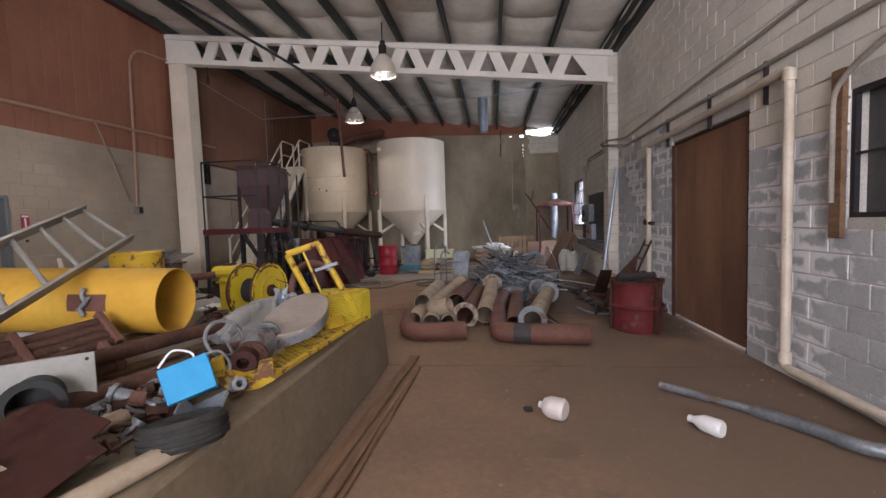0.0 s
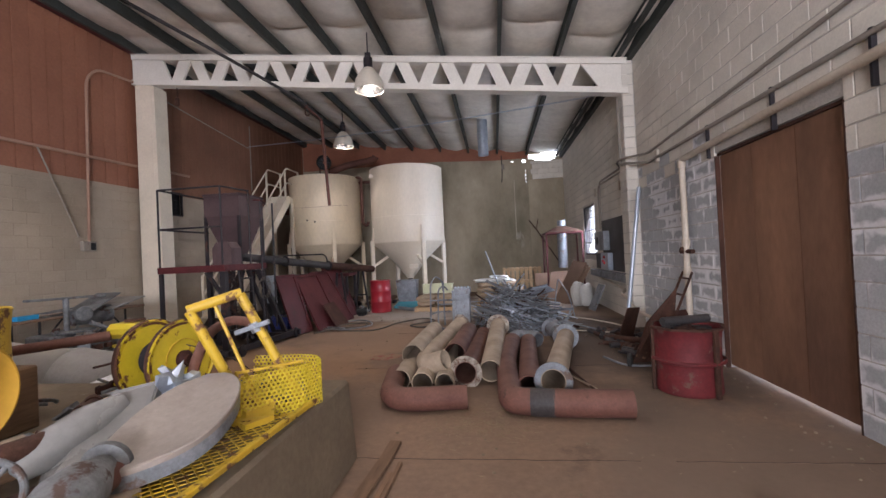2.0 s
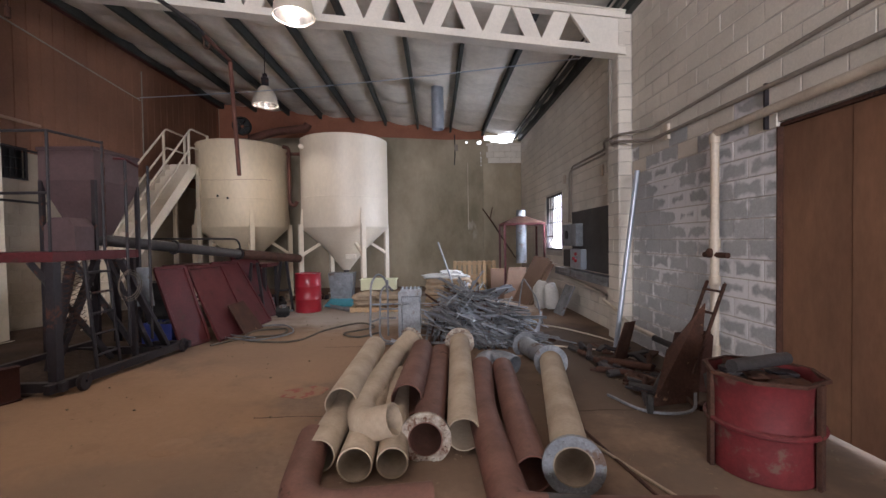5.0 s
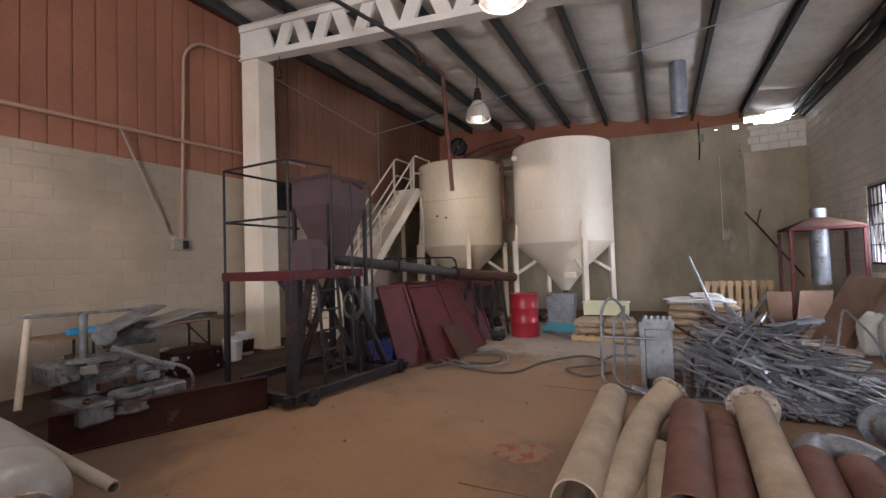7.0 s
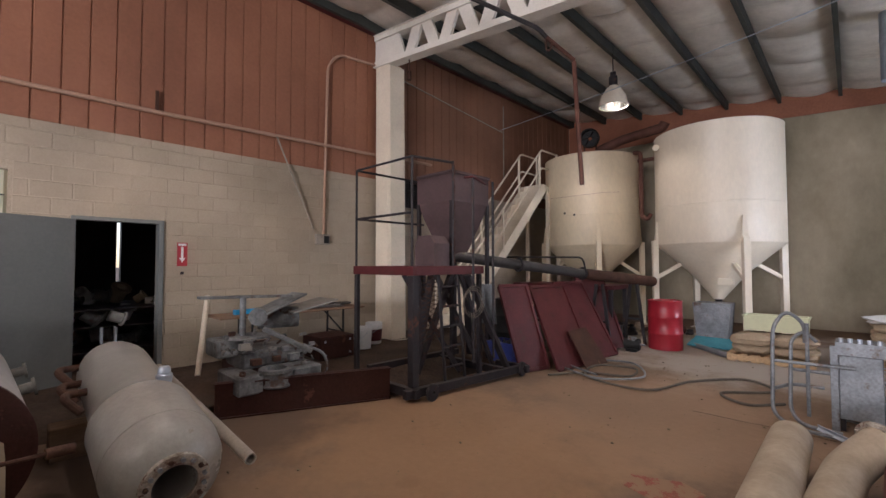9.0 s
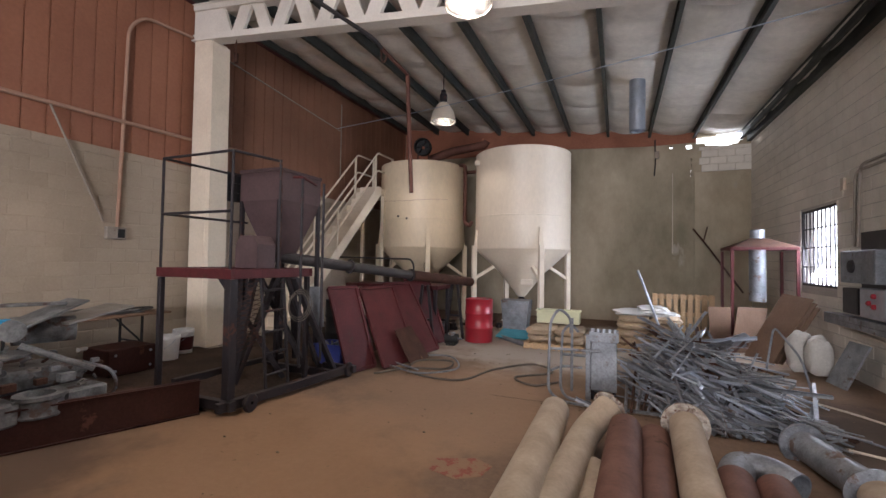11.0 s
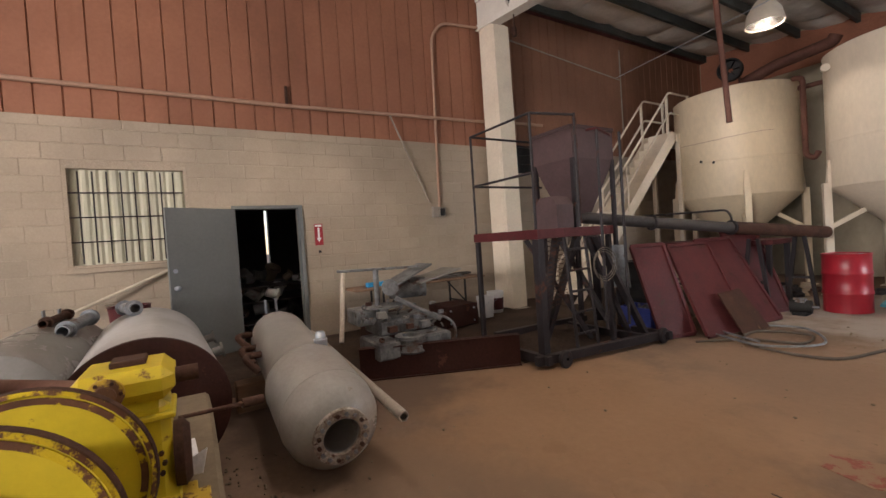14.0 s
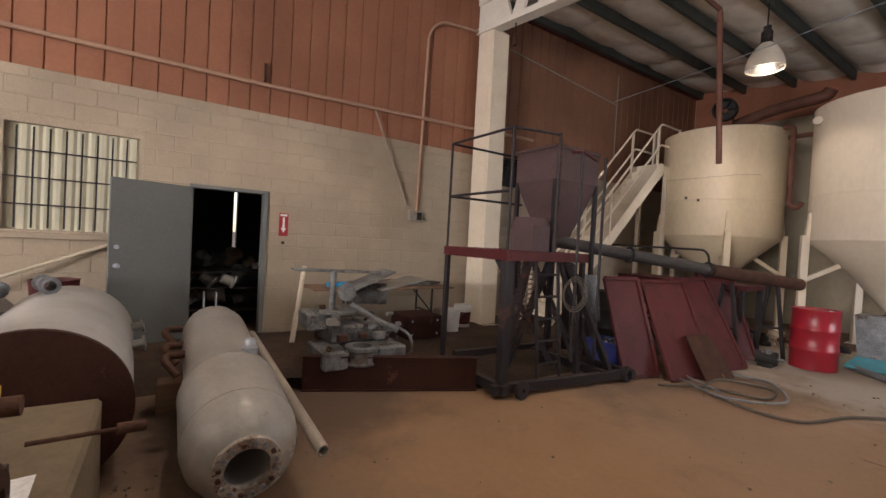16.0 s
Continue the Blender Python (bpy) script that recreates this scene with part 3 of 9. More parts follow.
for i in range(nx):
    for j in range(ny):
        bm.faces.new((g[i][j], g[i + 1][j], g[i + 1][j + 1], g[i][j + 1]))
part("earth_bank", bm, M["earth"], kind="structure")

DOOR = (6.42, 7.32, 0.0, 2.17)
LWIN = (4.60, 5.82, 1.49, 2.69)
SWIN = (11.73, 12.35, 2.81, 3.39)
BIG = (6.30, 8.25, 0.0, 2.64)
RWIN = (14.64, 16.12, 1.33, 2.75)
NWIN = (3.2, 5.03, 1.48, 2.45)
zt = 6.9
wall_with_holes("wall_west", WX - 0.2, WX, SY, NY, 0, 3.32, [DOOR, LWIN, SWIN if SWIN[3] < 3.32 else (SWIN[0], SWIN[1], SWIN[2], 3.32)], M["mortar_w"])
wall_with_holes("wall_west_upper", WX - 0.2, WX - 0.03, SY, NY, 3.32, zt, [(SWIN[0], SWIN[1], 3.32, SWIN[3])], M["panel"])
wall_with_holes("wall_east", EX, EX + 0.2, SY, NY, 0, zt, [BIG, RWIN, NWIN], M["mortar"])
# plastered north wall, with a slot of daylight under the roof at the east end
wall_with_holes("wall_north", WX - 0.2, EX + 0.2, NY, NY + 0.2, 0, zt, [(0.93, 1.02, 5.02, 5.09), (1.35, 1.5, 4.98, 5.12), (1.46, 1.49, 4.2, 4.26), (1.46, 1.49, 4.32, 4.4), (1.46, 1.49, 4.45, 4.55), (1.46, 1.49, 4.62, 4.7), (1.6, 1.82, 5.10, 5.30), (1.82, 2.1, 5.03, 5.30), (2.1, 2.45, 5.0, 5.38), (2.45, 2.62, 5.04, 5.44), (2.62, 2.72, 5.12, 5.46), (2.76, 2.82, 5.15, 5.2)], M["plaster"], "x")
# the west opening (-6.6 to -4.4) is unseen, added for the tank fill lamp
wall_with_holes("wall_south", WX - 0.2, EX + 0.2, SY - 0.2, SY, 0, zt, [(-6.6, -4.4, 0, 3.9), (-2.2, 2.4, 0, 3.9)], M["mortar"], "x")
# the store behind the door, its walls and ceiling in one dark colour
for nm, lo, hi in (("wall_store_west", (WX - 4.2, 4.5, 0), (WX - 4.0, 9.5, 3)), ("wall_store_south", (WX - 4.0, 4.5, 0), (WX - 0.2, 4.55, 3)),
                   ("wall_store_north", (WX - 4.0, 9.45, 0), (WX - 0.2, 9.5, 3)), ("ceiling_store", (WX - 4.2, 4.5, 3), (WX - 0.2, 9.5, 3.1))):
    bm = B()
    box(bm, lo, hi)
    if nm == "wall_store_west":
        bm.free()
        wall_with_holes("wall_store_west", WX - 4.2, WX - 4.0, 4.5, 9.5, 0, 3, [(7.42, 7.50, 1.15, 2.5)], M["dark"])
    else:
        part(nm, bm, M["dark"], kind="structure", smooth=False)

# orange steel band along the top of the north wall
bm = B()
poly_prism(bm, [(WX, NY - 0.03, 5.25), (-2.0, NY - 0.03, 5.25), (0.3, NY - 0.03, 5.13), (1.6, NY - 0.03, 5.14), (1.6, NY - 0.03, roof_z(1.6) - 0.02), (WX, NY - 0.03, roof_z(WX) - 0.02)], (0, 0.028, 0))
part("trim", bm, M["orange"], kind="structure", smooth=False)
# paler plaster strip and bare blocks in the north-east corner
bm = B()
box(bm, (1.55, NY - 0.025, 0), (2.86, NY - 0.002, 4.29))
part("plaster_strip", bm, M["plaster"], kind="structure", smooth=False)

for j in range(4):
    for i in range(4):
        x0 = 1.72 + 0.4 * i - (0.2 if j % 2 else 0)
        x1 = min(x0 + 0.39, EX - 0.01)
        x0 = max(x0, 1.66)
        if x1 - x0 < 0.05:
            continue
        bm = B()
        box(bm, (x0, NY - 0.034, 4.30 + 0.2 * j), (x1, NY - 0.003, min(4.49 + 0.2 * j, 4.99)), 0.004)
        part("corner_block", bm, M["cmu"], bpy.data.objects["wall_north"], smooth=False)

# roof deck, insulation blankets and purlins
bm = B()
poly_prism(bm, [(WX - 0.4, SY - 0.4, roof_z(WX - 0.4) + 0.1), (EX + 0.4, SY - 0.4, roof_z(EX + 0.4) + 0.1), (EX + 0.4, NY + 0.4, roof_z(EX + 0.4) + 0.1), (WX - 0.4, NY + 0.4, roof_z(WX - 0.4) + 0.1)], (0, 0, 0.08))
part("roof_deck", bm, M["galvdull"], kind="structure", smooth=False)
PURLINS = [-7.44 + 1.12 * i for i in range(10)]
bm = B()
edges = [WX] + PURLINS[1:] + [EX]
nyc = 300
for a, b in zip(edges, edges[1:]):
    cols = []
    for i in range(9):
        u = i / 8
        col = []
        for j in range(nyc + 1):
            y = SY + (NY - SY) * j / nyc
            s = ((y + 0.9 * noise.noise(Vector((a, 3, 0)))) / 1.45) % 1.0
            crease = min(s, 1 - s) * 2
            x = a + (b - a) * u
            sag = math.sin(math.pi * u) ** 0.6 * (0.035 + 0.11 * min(crease * 1.7, 1) ** 0.45 + 0.035 * s)
            sag += 0.03 * noise.noise(Vector((x * 2.2, y * 1.4, 0))) + 0.012 * noise.noise(Vector((x * 7, y * 5, 2)))
            col.append(bm.verts.new((x, y, roof_z(x) + 0.07 - sag)))
        cols.append(col)
    for p, q in zip(cols, cols[1:]):
        for j in range(nyc):
            bm.faces.new((p[j], q[j], q[j + 1], p[j + 1]))
part("ceiling", bm, M["insul"], kind="structure")
for i, x in enumerate(PURLINS):
    bm = B()
    z = roof_z(x)
    for y0, y1 in ((SY, 10.99), (10.995, NY)):
        o = 0.0
        box(bm, (x - 0.035, y0, z - 0.18), (x + 0.035, y1, z - 0.172))
        box(bm, (x + 0.027, y0, z - 0.172), (x + 0.035, y1, z + 0.02))
        box(bm, (x - 0.035, y0, z - 0.172), (x - 0.029, y1, z - 0.15))
        box(bm, (x - 0.03, y0, z + 0.02), (x + 0.035, y1, z + 0.028))
    part("purlin", bm, M["purlin"], kind="structure", smooth=False)
for nm, x, z in (("eave_channel", EX - 0.06, roof_z(EX) - 0.12), ("eave_channel", WX + 0.06, roof_z(WX) - 0.1)):
    bm = B()
    box(bm, (x - 0.05, SY, z - 0.1), (x + 0.05, NY, z - 0.09))
    box(bm, (x - 0.05, SY, z - 0.09), (x - 0.04, NY, z + 0.1))
    part(nm, bm, M["steelred"] if x < 0 else M["purlin"], kind="structure", smooth=False)

# truss girder: chords, end plates and zigzag web
TY = 11.0
def chord(x0, x1, off0, off1, y0=TY, y1=TY + 0.16):
    b = B()
    f = lambda x, o: 5.10 + 0.113 * (2.78 - x) - o
    poly_prism(b, [(x0, y0, f(x0, off0)), (x1, y0, f(x1, off0)), (x1, y0, f(x1, off1)), (x0, y0, f(x0, off1))], (0, y1 - y0, 0))
    return b


tr = thing("truss_girder", (-2.4, TY + 0.08, 5.4), "cream-painted steel roof girder with a zigzag web across the hall", "girder")
part("top_chord", chord(WX + 0.01, 2.78, 0.0, 0.11), M["truss"], tr, smooth=False)
part("bottom_chord", chord(WX + 0.01, 2.78, 0.55, 0.66), M["truss"], tr, smooth=False)
part("chord_lip", chord(WX + 0.01, 2.78, 0.66, 0.675, TY - 0.03, TY + 0.19), M["truss"], tr, smooth=False)
part("chord_lip", chord(WX + 0.01, 2.78, -0.002, 0.012, TY - 0.03, TY - 0.001), M["truss"], tr, smooth=False)
bm = B()
tz = lambda x, o: 5.10 + 0.113 * (2.78 - x) - o
poly_prism(bm, [(x, TY + 0.03, tz(x, o)) for x, o in ((WX + 0.012, 0.545), (-6.66, 0.545), (-6.84, 0.115), (WX + 0.012, 0.115))], (0, 0.06, 0))
part("end_plate", bm, M["truss"], tr, smooth=False)
bm = B()
poly_prism(bm, [(x, TY + 0.03, tz(x, o)) for x, o in ((2.26, 0.545), (2.78, 0.545), (2.78, 0.115), (1.945, 0.115))], (0, 0.06, 0))
part("end_plate", bm, M["truss"], tr, smooth=False)
tz = lambda x, o: 5.10 + 0.113 * (2.78 - x) - o
for k in range(10):
    b0 = -6.65 + 0.905 * k
    for d in (-1, 1):
        if k == 0 and d < 0:
            continue
        bm = B()
        xs = (b0, b0 + 0.262 * d, b0 + 0.449 * d, b0 + 0.19 * d)
        poly_prism(bm, [(x, TY + 0.03, tz(x, o)) for x, o in zip(xs, (0.545, 0.545, 0.115, 0.115))], (0, 0.06, 0))
        part("web_plate", bm, M["truss"], tr, smooth=False)
# column under the girder's west end, and the block pilaster under its east end
col = thing("steel_column", (-7.1, 11.1, 0.1), "cream-painted steel box column beside the block wall", "column")
bm = B()
box(bm, (-7.52, TY, 0.1), (-7.12, TY + 0.36, 5.58), 0.012)
poly = [(-7.12, TY + 0.001, 0.1), (-7.0, TY + 0.001, 0.1), (-7.06, TY + 0.001, 5.52), (-7.12, TY + 0.001, 5.52)]
poly_prism(bm, poly, (0, 0.358, 0))
part("shaft", bm, M["cream"], col, smooth=False)
bm = B()
box(bm, (-7.56, TY - 0.06, 0.09), (-6.92, TY + 0.42, 0.12), 0.004)
part("base_plate", bm, M["cream"], col, smooth=False)

# big brown sliding door, with a leaf of three sheets
bd = thing("door_east", (EX + 0.06, 7.27, 0), kind="structure")
tagged(bd, "brown steel loading door, closed, dusty", "door")
for i in range(3):
    w = (BIG[1] - BIG[0] + 0.1) / 3
    y0 = BIG[0] - 0.05 + i * w
    bm = B()
    box(bm, (EX + 0.045 + 0.004 * i, y0 + 0.002, 0.035), (EX + 0.085 + 0.004 * i, y0 + w - 0.002, 2.60), 0.004)
    part("leaf_sheet", bm, M["door"], bd, smooth=False)
bm = B()
box(bm, (EX + 0.02, BIG[0] - 0.0, 2.60), (EX + 0.12, BIG[1], 2.63))
part("door_lintel", bm, M["rust"], bd, smooth=False)
for y0 in (BIG[0] + 0.001, BIG[1] - 0.013):
    bm = B()
    box(bm, (EX - 0.012, y0, 0.0), (EX + 0.044, y0 + 0.012, 2.6))
    part("door_jamb", bm, M["rust"], bd, smooth=False)
rng = random.Random(3)
for jy in (5.86, 8.44, 11.02):
    bm = B()
    pts = [(-1.9 + 0.06 * i, jy + 0.02 * noise.noise(Vector((i * 0.35, jy, 0)))) for i in range(78)]
    for (xa, ya), (xb, yb) in zip(pts, pts[1:]):
        if noise.noise(Vector((xa * 2.1, jy, 4))) > 0.28:
            continue
        w_ = 0.004 + 0.004 * abs(noise.noise(Vector((xa * 7, jy, 9))))
        poly_prism(bm, [(xa, ya - w_, 0.0), (xb, yb - w_, 0.0), (xb, yb + w_, 0.0), (xa, ya + w_, 0.0)], (0, 0, 0.0015))
    part("floor_joint", bm, M["earth"], kind="structure", smooth=False)

# east window: bars, frame, panes
def window(name, x, y0, y1, z0, z1, nv, nh, side, pane, bars=0.012, label=""):
    w = tagged(thing(name, (x, (y0 + y1) / 2, z0), kind="structure"), label, "window")
    bm = B()
    t = 0.04
    for lo, hi in (((x - 0.02, y0, z0), (x + 0.02, y1, z0 + t)), ((x - 0.02, y0, z1 - t), (x + 0.02, y1, z1)),
                   ((x - 0.02, y0, z0 + t), (x + 0.02, y0 + t, z1 - t)), ((x - 0.02, y1 - t, z0 + t), (x + 0.02, y1, z1 - t))):
        box(bm, lo, hi)
    part("window_frame", bm, M["steel"], w, smooth=False)
    for i in range(1, nv):
        b = B()
        yy = y0 + (y1 - y0) * i / nv
        box(b, (x - bars / 2, yy - bars / 2, z0 + t), (x + bars / 2, yy + bars / 2, z1 - t))
        part("bar", b, M["steel"], w, smooth=False)
    for i in range(1, nh):
        b = B()
        zz = z0 + (z1 - z0) * i / nh
        box(b, (x - bars / 2 - 0.004, y0 + t, zz - bars / 2), (x + bars / 2 + 0.004, y1 - t, zz + bars / 2))
        part("cross_bar", b, M["steel"], w, smooth=False)
    b = B()
    px = x + side * 0.10
    box(b, (px, y0, z0), (px + 0.006, y1, z1))
    p = part("pane", b, pane, w, smooth=False)
    p.visible_shadow = pane != M["glass"]
    return w


we = window("window_1", EX + 0.03, RWIN[0], RWIN[1], RWIN[2], RWIN[3], 9, 4, 1, M["glass"], 0.02, label="barred steel window full of daylight")
window("window_2", WX + 0.025, LWIN[0] - 0.03, LWIN[1] + 0.02, LWIN[2] - 0.02, LWIN[3], 9, 4, 1, M["glass"], 0.016, "black-barred window with pale panels behind").children[-1].name = "pane"
lw = bpy.data.objects["window_2"]
for c in list(lw.children):
    if c.name.startswith("pane"):
        bpy.data.objects.remove(c)
bm = B()
for i in range(12):
    y0 = LWIN[0] + i * (LWIN[1] - LWIN[0]) / 12
    y1 = y0 + (LWIN[1] - LWIN[0]) / 12
    ym = (y0 + y1) / 2
    poly_prism(bm, [(WX - 0.10, y0, LWIN[2]), (WX - 0.08, ym - 0.02, LWIN[2]), (WX - 0.08, ym + 0.02, LWIN[2]), (WX - 0.10, y1, LWIN[2]), (WX - 0.12, y1, LWIN[2]), (WX - 0.12, y0, LWIN[2])], (0, 0, LWIN[3] - LWIN[2]))
part("ribbed_panel", bm, M["curtain"], lw, "pale ribbed panel behind the bars", smooth=False)
bm = B()
box(bm, (WX - 0.02, LWIN[0] - 0.06, LWIN[2] - 0.10), (WX + 0.05, LWIN[1] + 0.06, LWIN[2] - 0.03), 0.008)
part("window_sill", bm, M["cmu_w"], lw, smooth=False)
window("window_3", WX + 0.02, SWIN[0], SWIN[1], SWIN[2], SWIN[3], 6, 3, -1, M["black"], 0.014, "small dark barred window")
# opaque dark pane added here to keep a sun patch off the floor
window("window_4", EX + 0.03, NWIN[0], NWIN[1], NWIN[2], NWIN[3], 3, 2, 1, M["dark"], 0.02, "steel window with an opaque dark pane added to block the sun")

# store door: frame and open leaf
df = tagged(thing("door_1", (WX, 6.87, 0.1), kind="structure"), "grey steel door standing open against the block wall", "door")
bm = B()
for lo, hi in (((WX - 0.14, 6.38, 0.0), (WX + 0.03, 6.43, 2.2)), ((WX - 0.14, 7.31, 0.0), (WX + 0.03, 7.37, 2.2)), ((WX - 0.14, 6.43, 2.15), (WX + 0.03, 7.31, 2.2))):
    box(bm, lo, hi, 0.004)
part("door_frame", bm, M["greydoor"], df, smooth=False)
bm = B()
hx, hy = WX + 0.04, 6.40
ang = Vector((-7.17, 5.53, 0)) - Vector((hx, hy, 0))
ang.normalize()
e = Vector((hx, hy, 0)) + ang * 0.90
nrm = Vector((-ang.y, ang.x, 0)) * 0.04
poly_prism(bm, [(hx, hy, 0.14), (e.x, e.y, 0.14), (e.x, e.y, 2.15), (hx, hy, 2.15)], nrm)
part("door_leaf", bm, M["greydoor"], df, smooth=False)
bm = B()
kp = Vector((hx, hy, 1.12)) + ang * 0.83
nn = -nrm.normalized()
if nn.x < 0:
    nn = -nn
lathe(bm, [(0, 0.0), (0.03, 0.0), (0.03, 0.008), (0.012, 0.012), (0.012, 0.03), (0.028, 0.04), (0.03, 0.055), (0.02, 0.066), (0, 0.07)], axis(kp + nn * 0.04, kp + nn)[0], 16)
lathe(bm, [(0, 0.0), (0.027, 0.0), (0.027, 0.012), (0, 0.016)], axis(kp + nn * 0.04 + Vector((0, 0, 0.22)), kp + nn + Vector((0, 0, 0.22)))[0], 16)
part("door_handle", bm, M["galv"], df, "round steel knob and deadbolt")

# concrete dock that carries the scrap
DZ = 0.62
bm = B()
box(bm, (-4.05, SY + 2.0, 0), (-1.0, 5.85, DZ), 0.02)
bmesh.ops.subdivide_edges(bm, edges=bm.edges[:], cuts=8, use_grid_fill=True)
for v in bm.verts:
    if v.co.z > 0.01:
        v.co += Vector((noise.noise(v.co * 2), noise.noise(v.co * 2 + Vector((9, 0, 0))), noise.noise(v.co * 2 + Vector((0, 9, 0))) * 0.6)) * 0.012
        if v.co.x > -1.1:
            v.co.x -= 0.05 * v.co.z / DZ
part("concrete_dock", bm, M["conc"], kind="structure")
# steel kerb that holds the dirt floor
bm = B()
beam(bm, (-5.35, 7.35, 0.19), (-4.60, 9.03, 0.19), 0.03, 0.36, 0.003)
beam(bm, (-5.35, 7.35, 0.36), (-4.60, 9.03, 0.36), 0.10, 0.012)
beam(bm, (-5.35, 7.35, 0.012), (-4.60, 9.03, 0.012), 0.10, 0.012)
tagged(part("steel_beam", bm, M["browncap"], None, "dark rusty steel channel laid on the floor as a kerb", smooth=False), category="beam")
# pilaster backing
bm = B()
box(bm, (2.68, 11.03, 0), (EX + 0.01, 11.42, roof_z(2.75) - 0.2), 0.0)
part("pilaster", bm, M["mortar"], kind="structure", smooth=False)

# ---- silos ----
def silo(x, y, r, z0, z1, zc, paint, label, dome):
    s = thing("silo", (x, y, 0), label, "silo", "silos at the back wall")
    bm = B()
    zseam = z0 + (z1 - z0) * 0.33
    prof = [(0.10, zc), (0.11, zc + 0.02), (r * 0.45, zc + (z0 - zc) * 0.48), (r - 0.005, z0 - 0.015), (r, z0), (r, zseam - 0.012), (r + 0.006, zseam - 0.006), (r + 0.006, zseam + 0.006), (r, zseam + 0.012), (r, z1 - 0.012), (r + 0.008, z1), (r - 0.01, z1 + 0.012)]
    prof += [(r * 0.6, z1 + dome * 0.7), (0.18, z1 + dome), (0.18, z1 + dome + 0.08), (0, z1 + dome + 0.08)]
    lathe(bm, prof, Matrix.Translation((x, y, 0)), 56)
    part("shell", bm, paint, s)
    for i, a in enumerate((-58, 32, 122, 212)):
        a = radians(a)
        d, t = Vector((math.cos(a), math.sin(a), 0)), Vector((-math.sin(a), math.cos(a), 0))
        c = Vector((x, y, 0)) + d * (r + 0.06)
        bm = B()
        beam(bm, c + Vector((0, 0, 0.0)), c + Vector((0, 0, z0 + 0.08)), 0.12, 0.12, 0.006, t)
        q = [c + t * 0.06 + Vector((0, 0, z0 + 0.08)), c - t * 0.06 + Vector((0, 0, z0 + 0.08)), c - t * 0.03 + d * -0.03 + Vector((0, 0, z0 + 0.5)), c + t * 0.03 - d * 0.03 + Vector((0, 0, z0 + 0.5))]
        poly_prism(bm, q, d * -0.055)
        lg = part("leg", bm, paint, s, smooth=False)
        bm = B()
        beam(bm, c + Vector((0, 0, 1.25)), Vector((x, y, 0)) + d * (r * 0.62) + Vector((0, 0, z0 - 0.45)), 0.08, 0.08, 0.004, t)
        part("brace", bm, paint, s, smooth=False)
        bm = B()
        box(bm, tuple(c + Vector((-0.12, -0.12, 0))), tuple(c + Vector((0.12, 0.12, 0.014))))
        part("foot_plate", bm, paint, s, smooth=False)
    bm = B()
    lathe(bm, [(0, zc - 0.22), (0.06, zc - 0.22), (0.06, zc - 0.12), (0.12, zc - 0.10), (0.12, zc - 0.06), (0.07, zc - 0.05), (0.07, zc + 0.02), (0, zc + 0.02)], Matrix.Translation((x, y, 0)), 20)
    rod(bm, (x - 0.06, y, zc - 0.15), (x - 0.26, y - 0.05, zc - 0.15), 0.012)
    part("outlet_valve", bm, M["steel"], s)
    return s


s1 = silo(-5.68, 16.85, 1.2, 2.06, 4.34, 0.82, M["silo"], "cream-painted conical-bottom steel silo beside the steel stair", 0.12)
for px_, pz in ((-5.83, 2.86), (-5.57, 2.80)):
    bm = B()
    yy = 16.85 - math.sqrt(1.2 ** 2 - (px_ + 5.68) ** 2)
    lathe(bm, [(0, 0), (0.03, 0), (0.03, 0.012), (0, 0.014)], axis((px_, yy, pz), (px_ - 0.1, yy - 0.5, pz))[0], 10)
    part("sight_hole", bm, M["black"], s1)
s2 = silo(-2.76, 16.8, 1.22, 2.02, 4.46, 0.80, M["silo2"], "pale cream conical-bottom steel silo, clean and smooth", 0.14)
bm = B()
rod(bm, (-3.75, 15.98, 4.18), (-3.72, 15.9, 4.18), 0.07, 16)
part("inspection_port", bm, M["silo2"], s2)
bm = B()
box(bm, (-2.66, 16.2, 1.13), (-2.38, 16.32, 1.27), 0.01, None)
part("cone_hatch", bm, M["silo2"], s2)

bm = B()
sweep(bm, [(-5.68 + 1.204 * math.cos(a), 16.85 + 1.204 * math.sin(a), 3.30 - 0.03 * math.sin(a * 3) + 0.012 * noise.noise(Vector((a * 9, 0, 0)))) for a in np.linspace(-2.3, -0.55, 34)], 0.005, 5)
part("weld_crack", bm, M["conduit_r"], s1, "thin rusty crack line round the shell")
fan = thing("blower_fan", (-5.5, 16.4, 4.4), "black round blower fan on top of the cream silo", "fan")
bm = B()
ax_, n_ = axis((-5.45, 16.35, 4.83), (-5.35, 16.0, 4.80))
lathe(bm, [(0.05, 0.0), (0.22, 0.0), (0.24, 0.02), (0.24, 0.2), (0.2, 0.22), (0.2, 0.05), (0.05, 0.05)], ax_, 28, close=True)
part("housing", bm, M["black"], fan)
for k in range(6):
    bm = B()
    a = k * math.pi / 3
    p0, p1 = Vector((math.cos(a) * 0.05, math.sin(a) * 0.05, 0.14)), Vector((math.cos(a) * 0.185, math.sin(a) * 0.185, 0.14))
    beam(bm, ax_ @ p0, ax_ @ p1, 0.07, 0.006)
    part("blade", bm, M["steel"], fan, smooth=False)
bm = B()
for dx in (-0.16, 0.16):
    beam(bm, (-5.45 + dx, 16.35, 4.44), (-5.45 + dx, 16.33, 4.75), 0.03, 0.03)
beam(bm, (-5.64, 16.35, 4.45), (-5.26, 16.35, 4.45), 0.05, 0.03)
part("bracket", bm, M["rust"], fan, smooth=False)

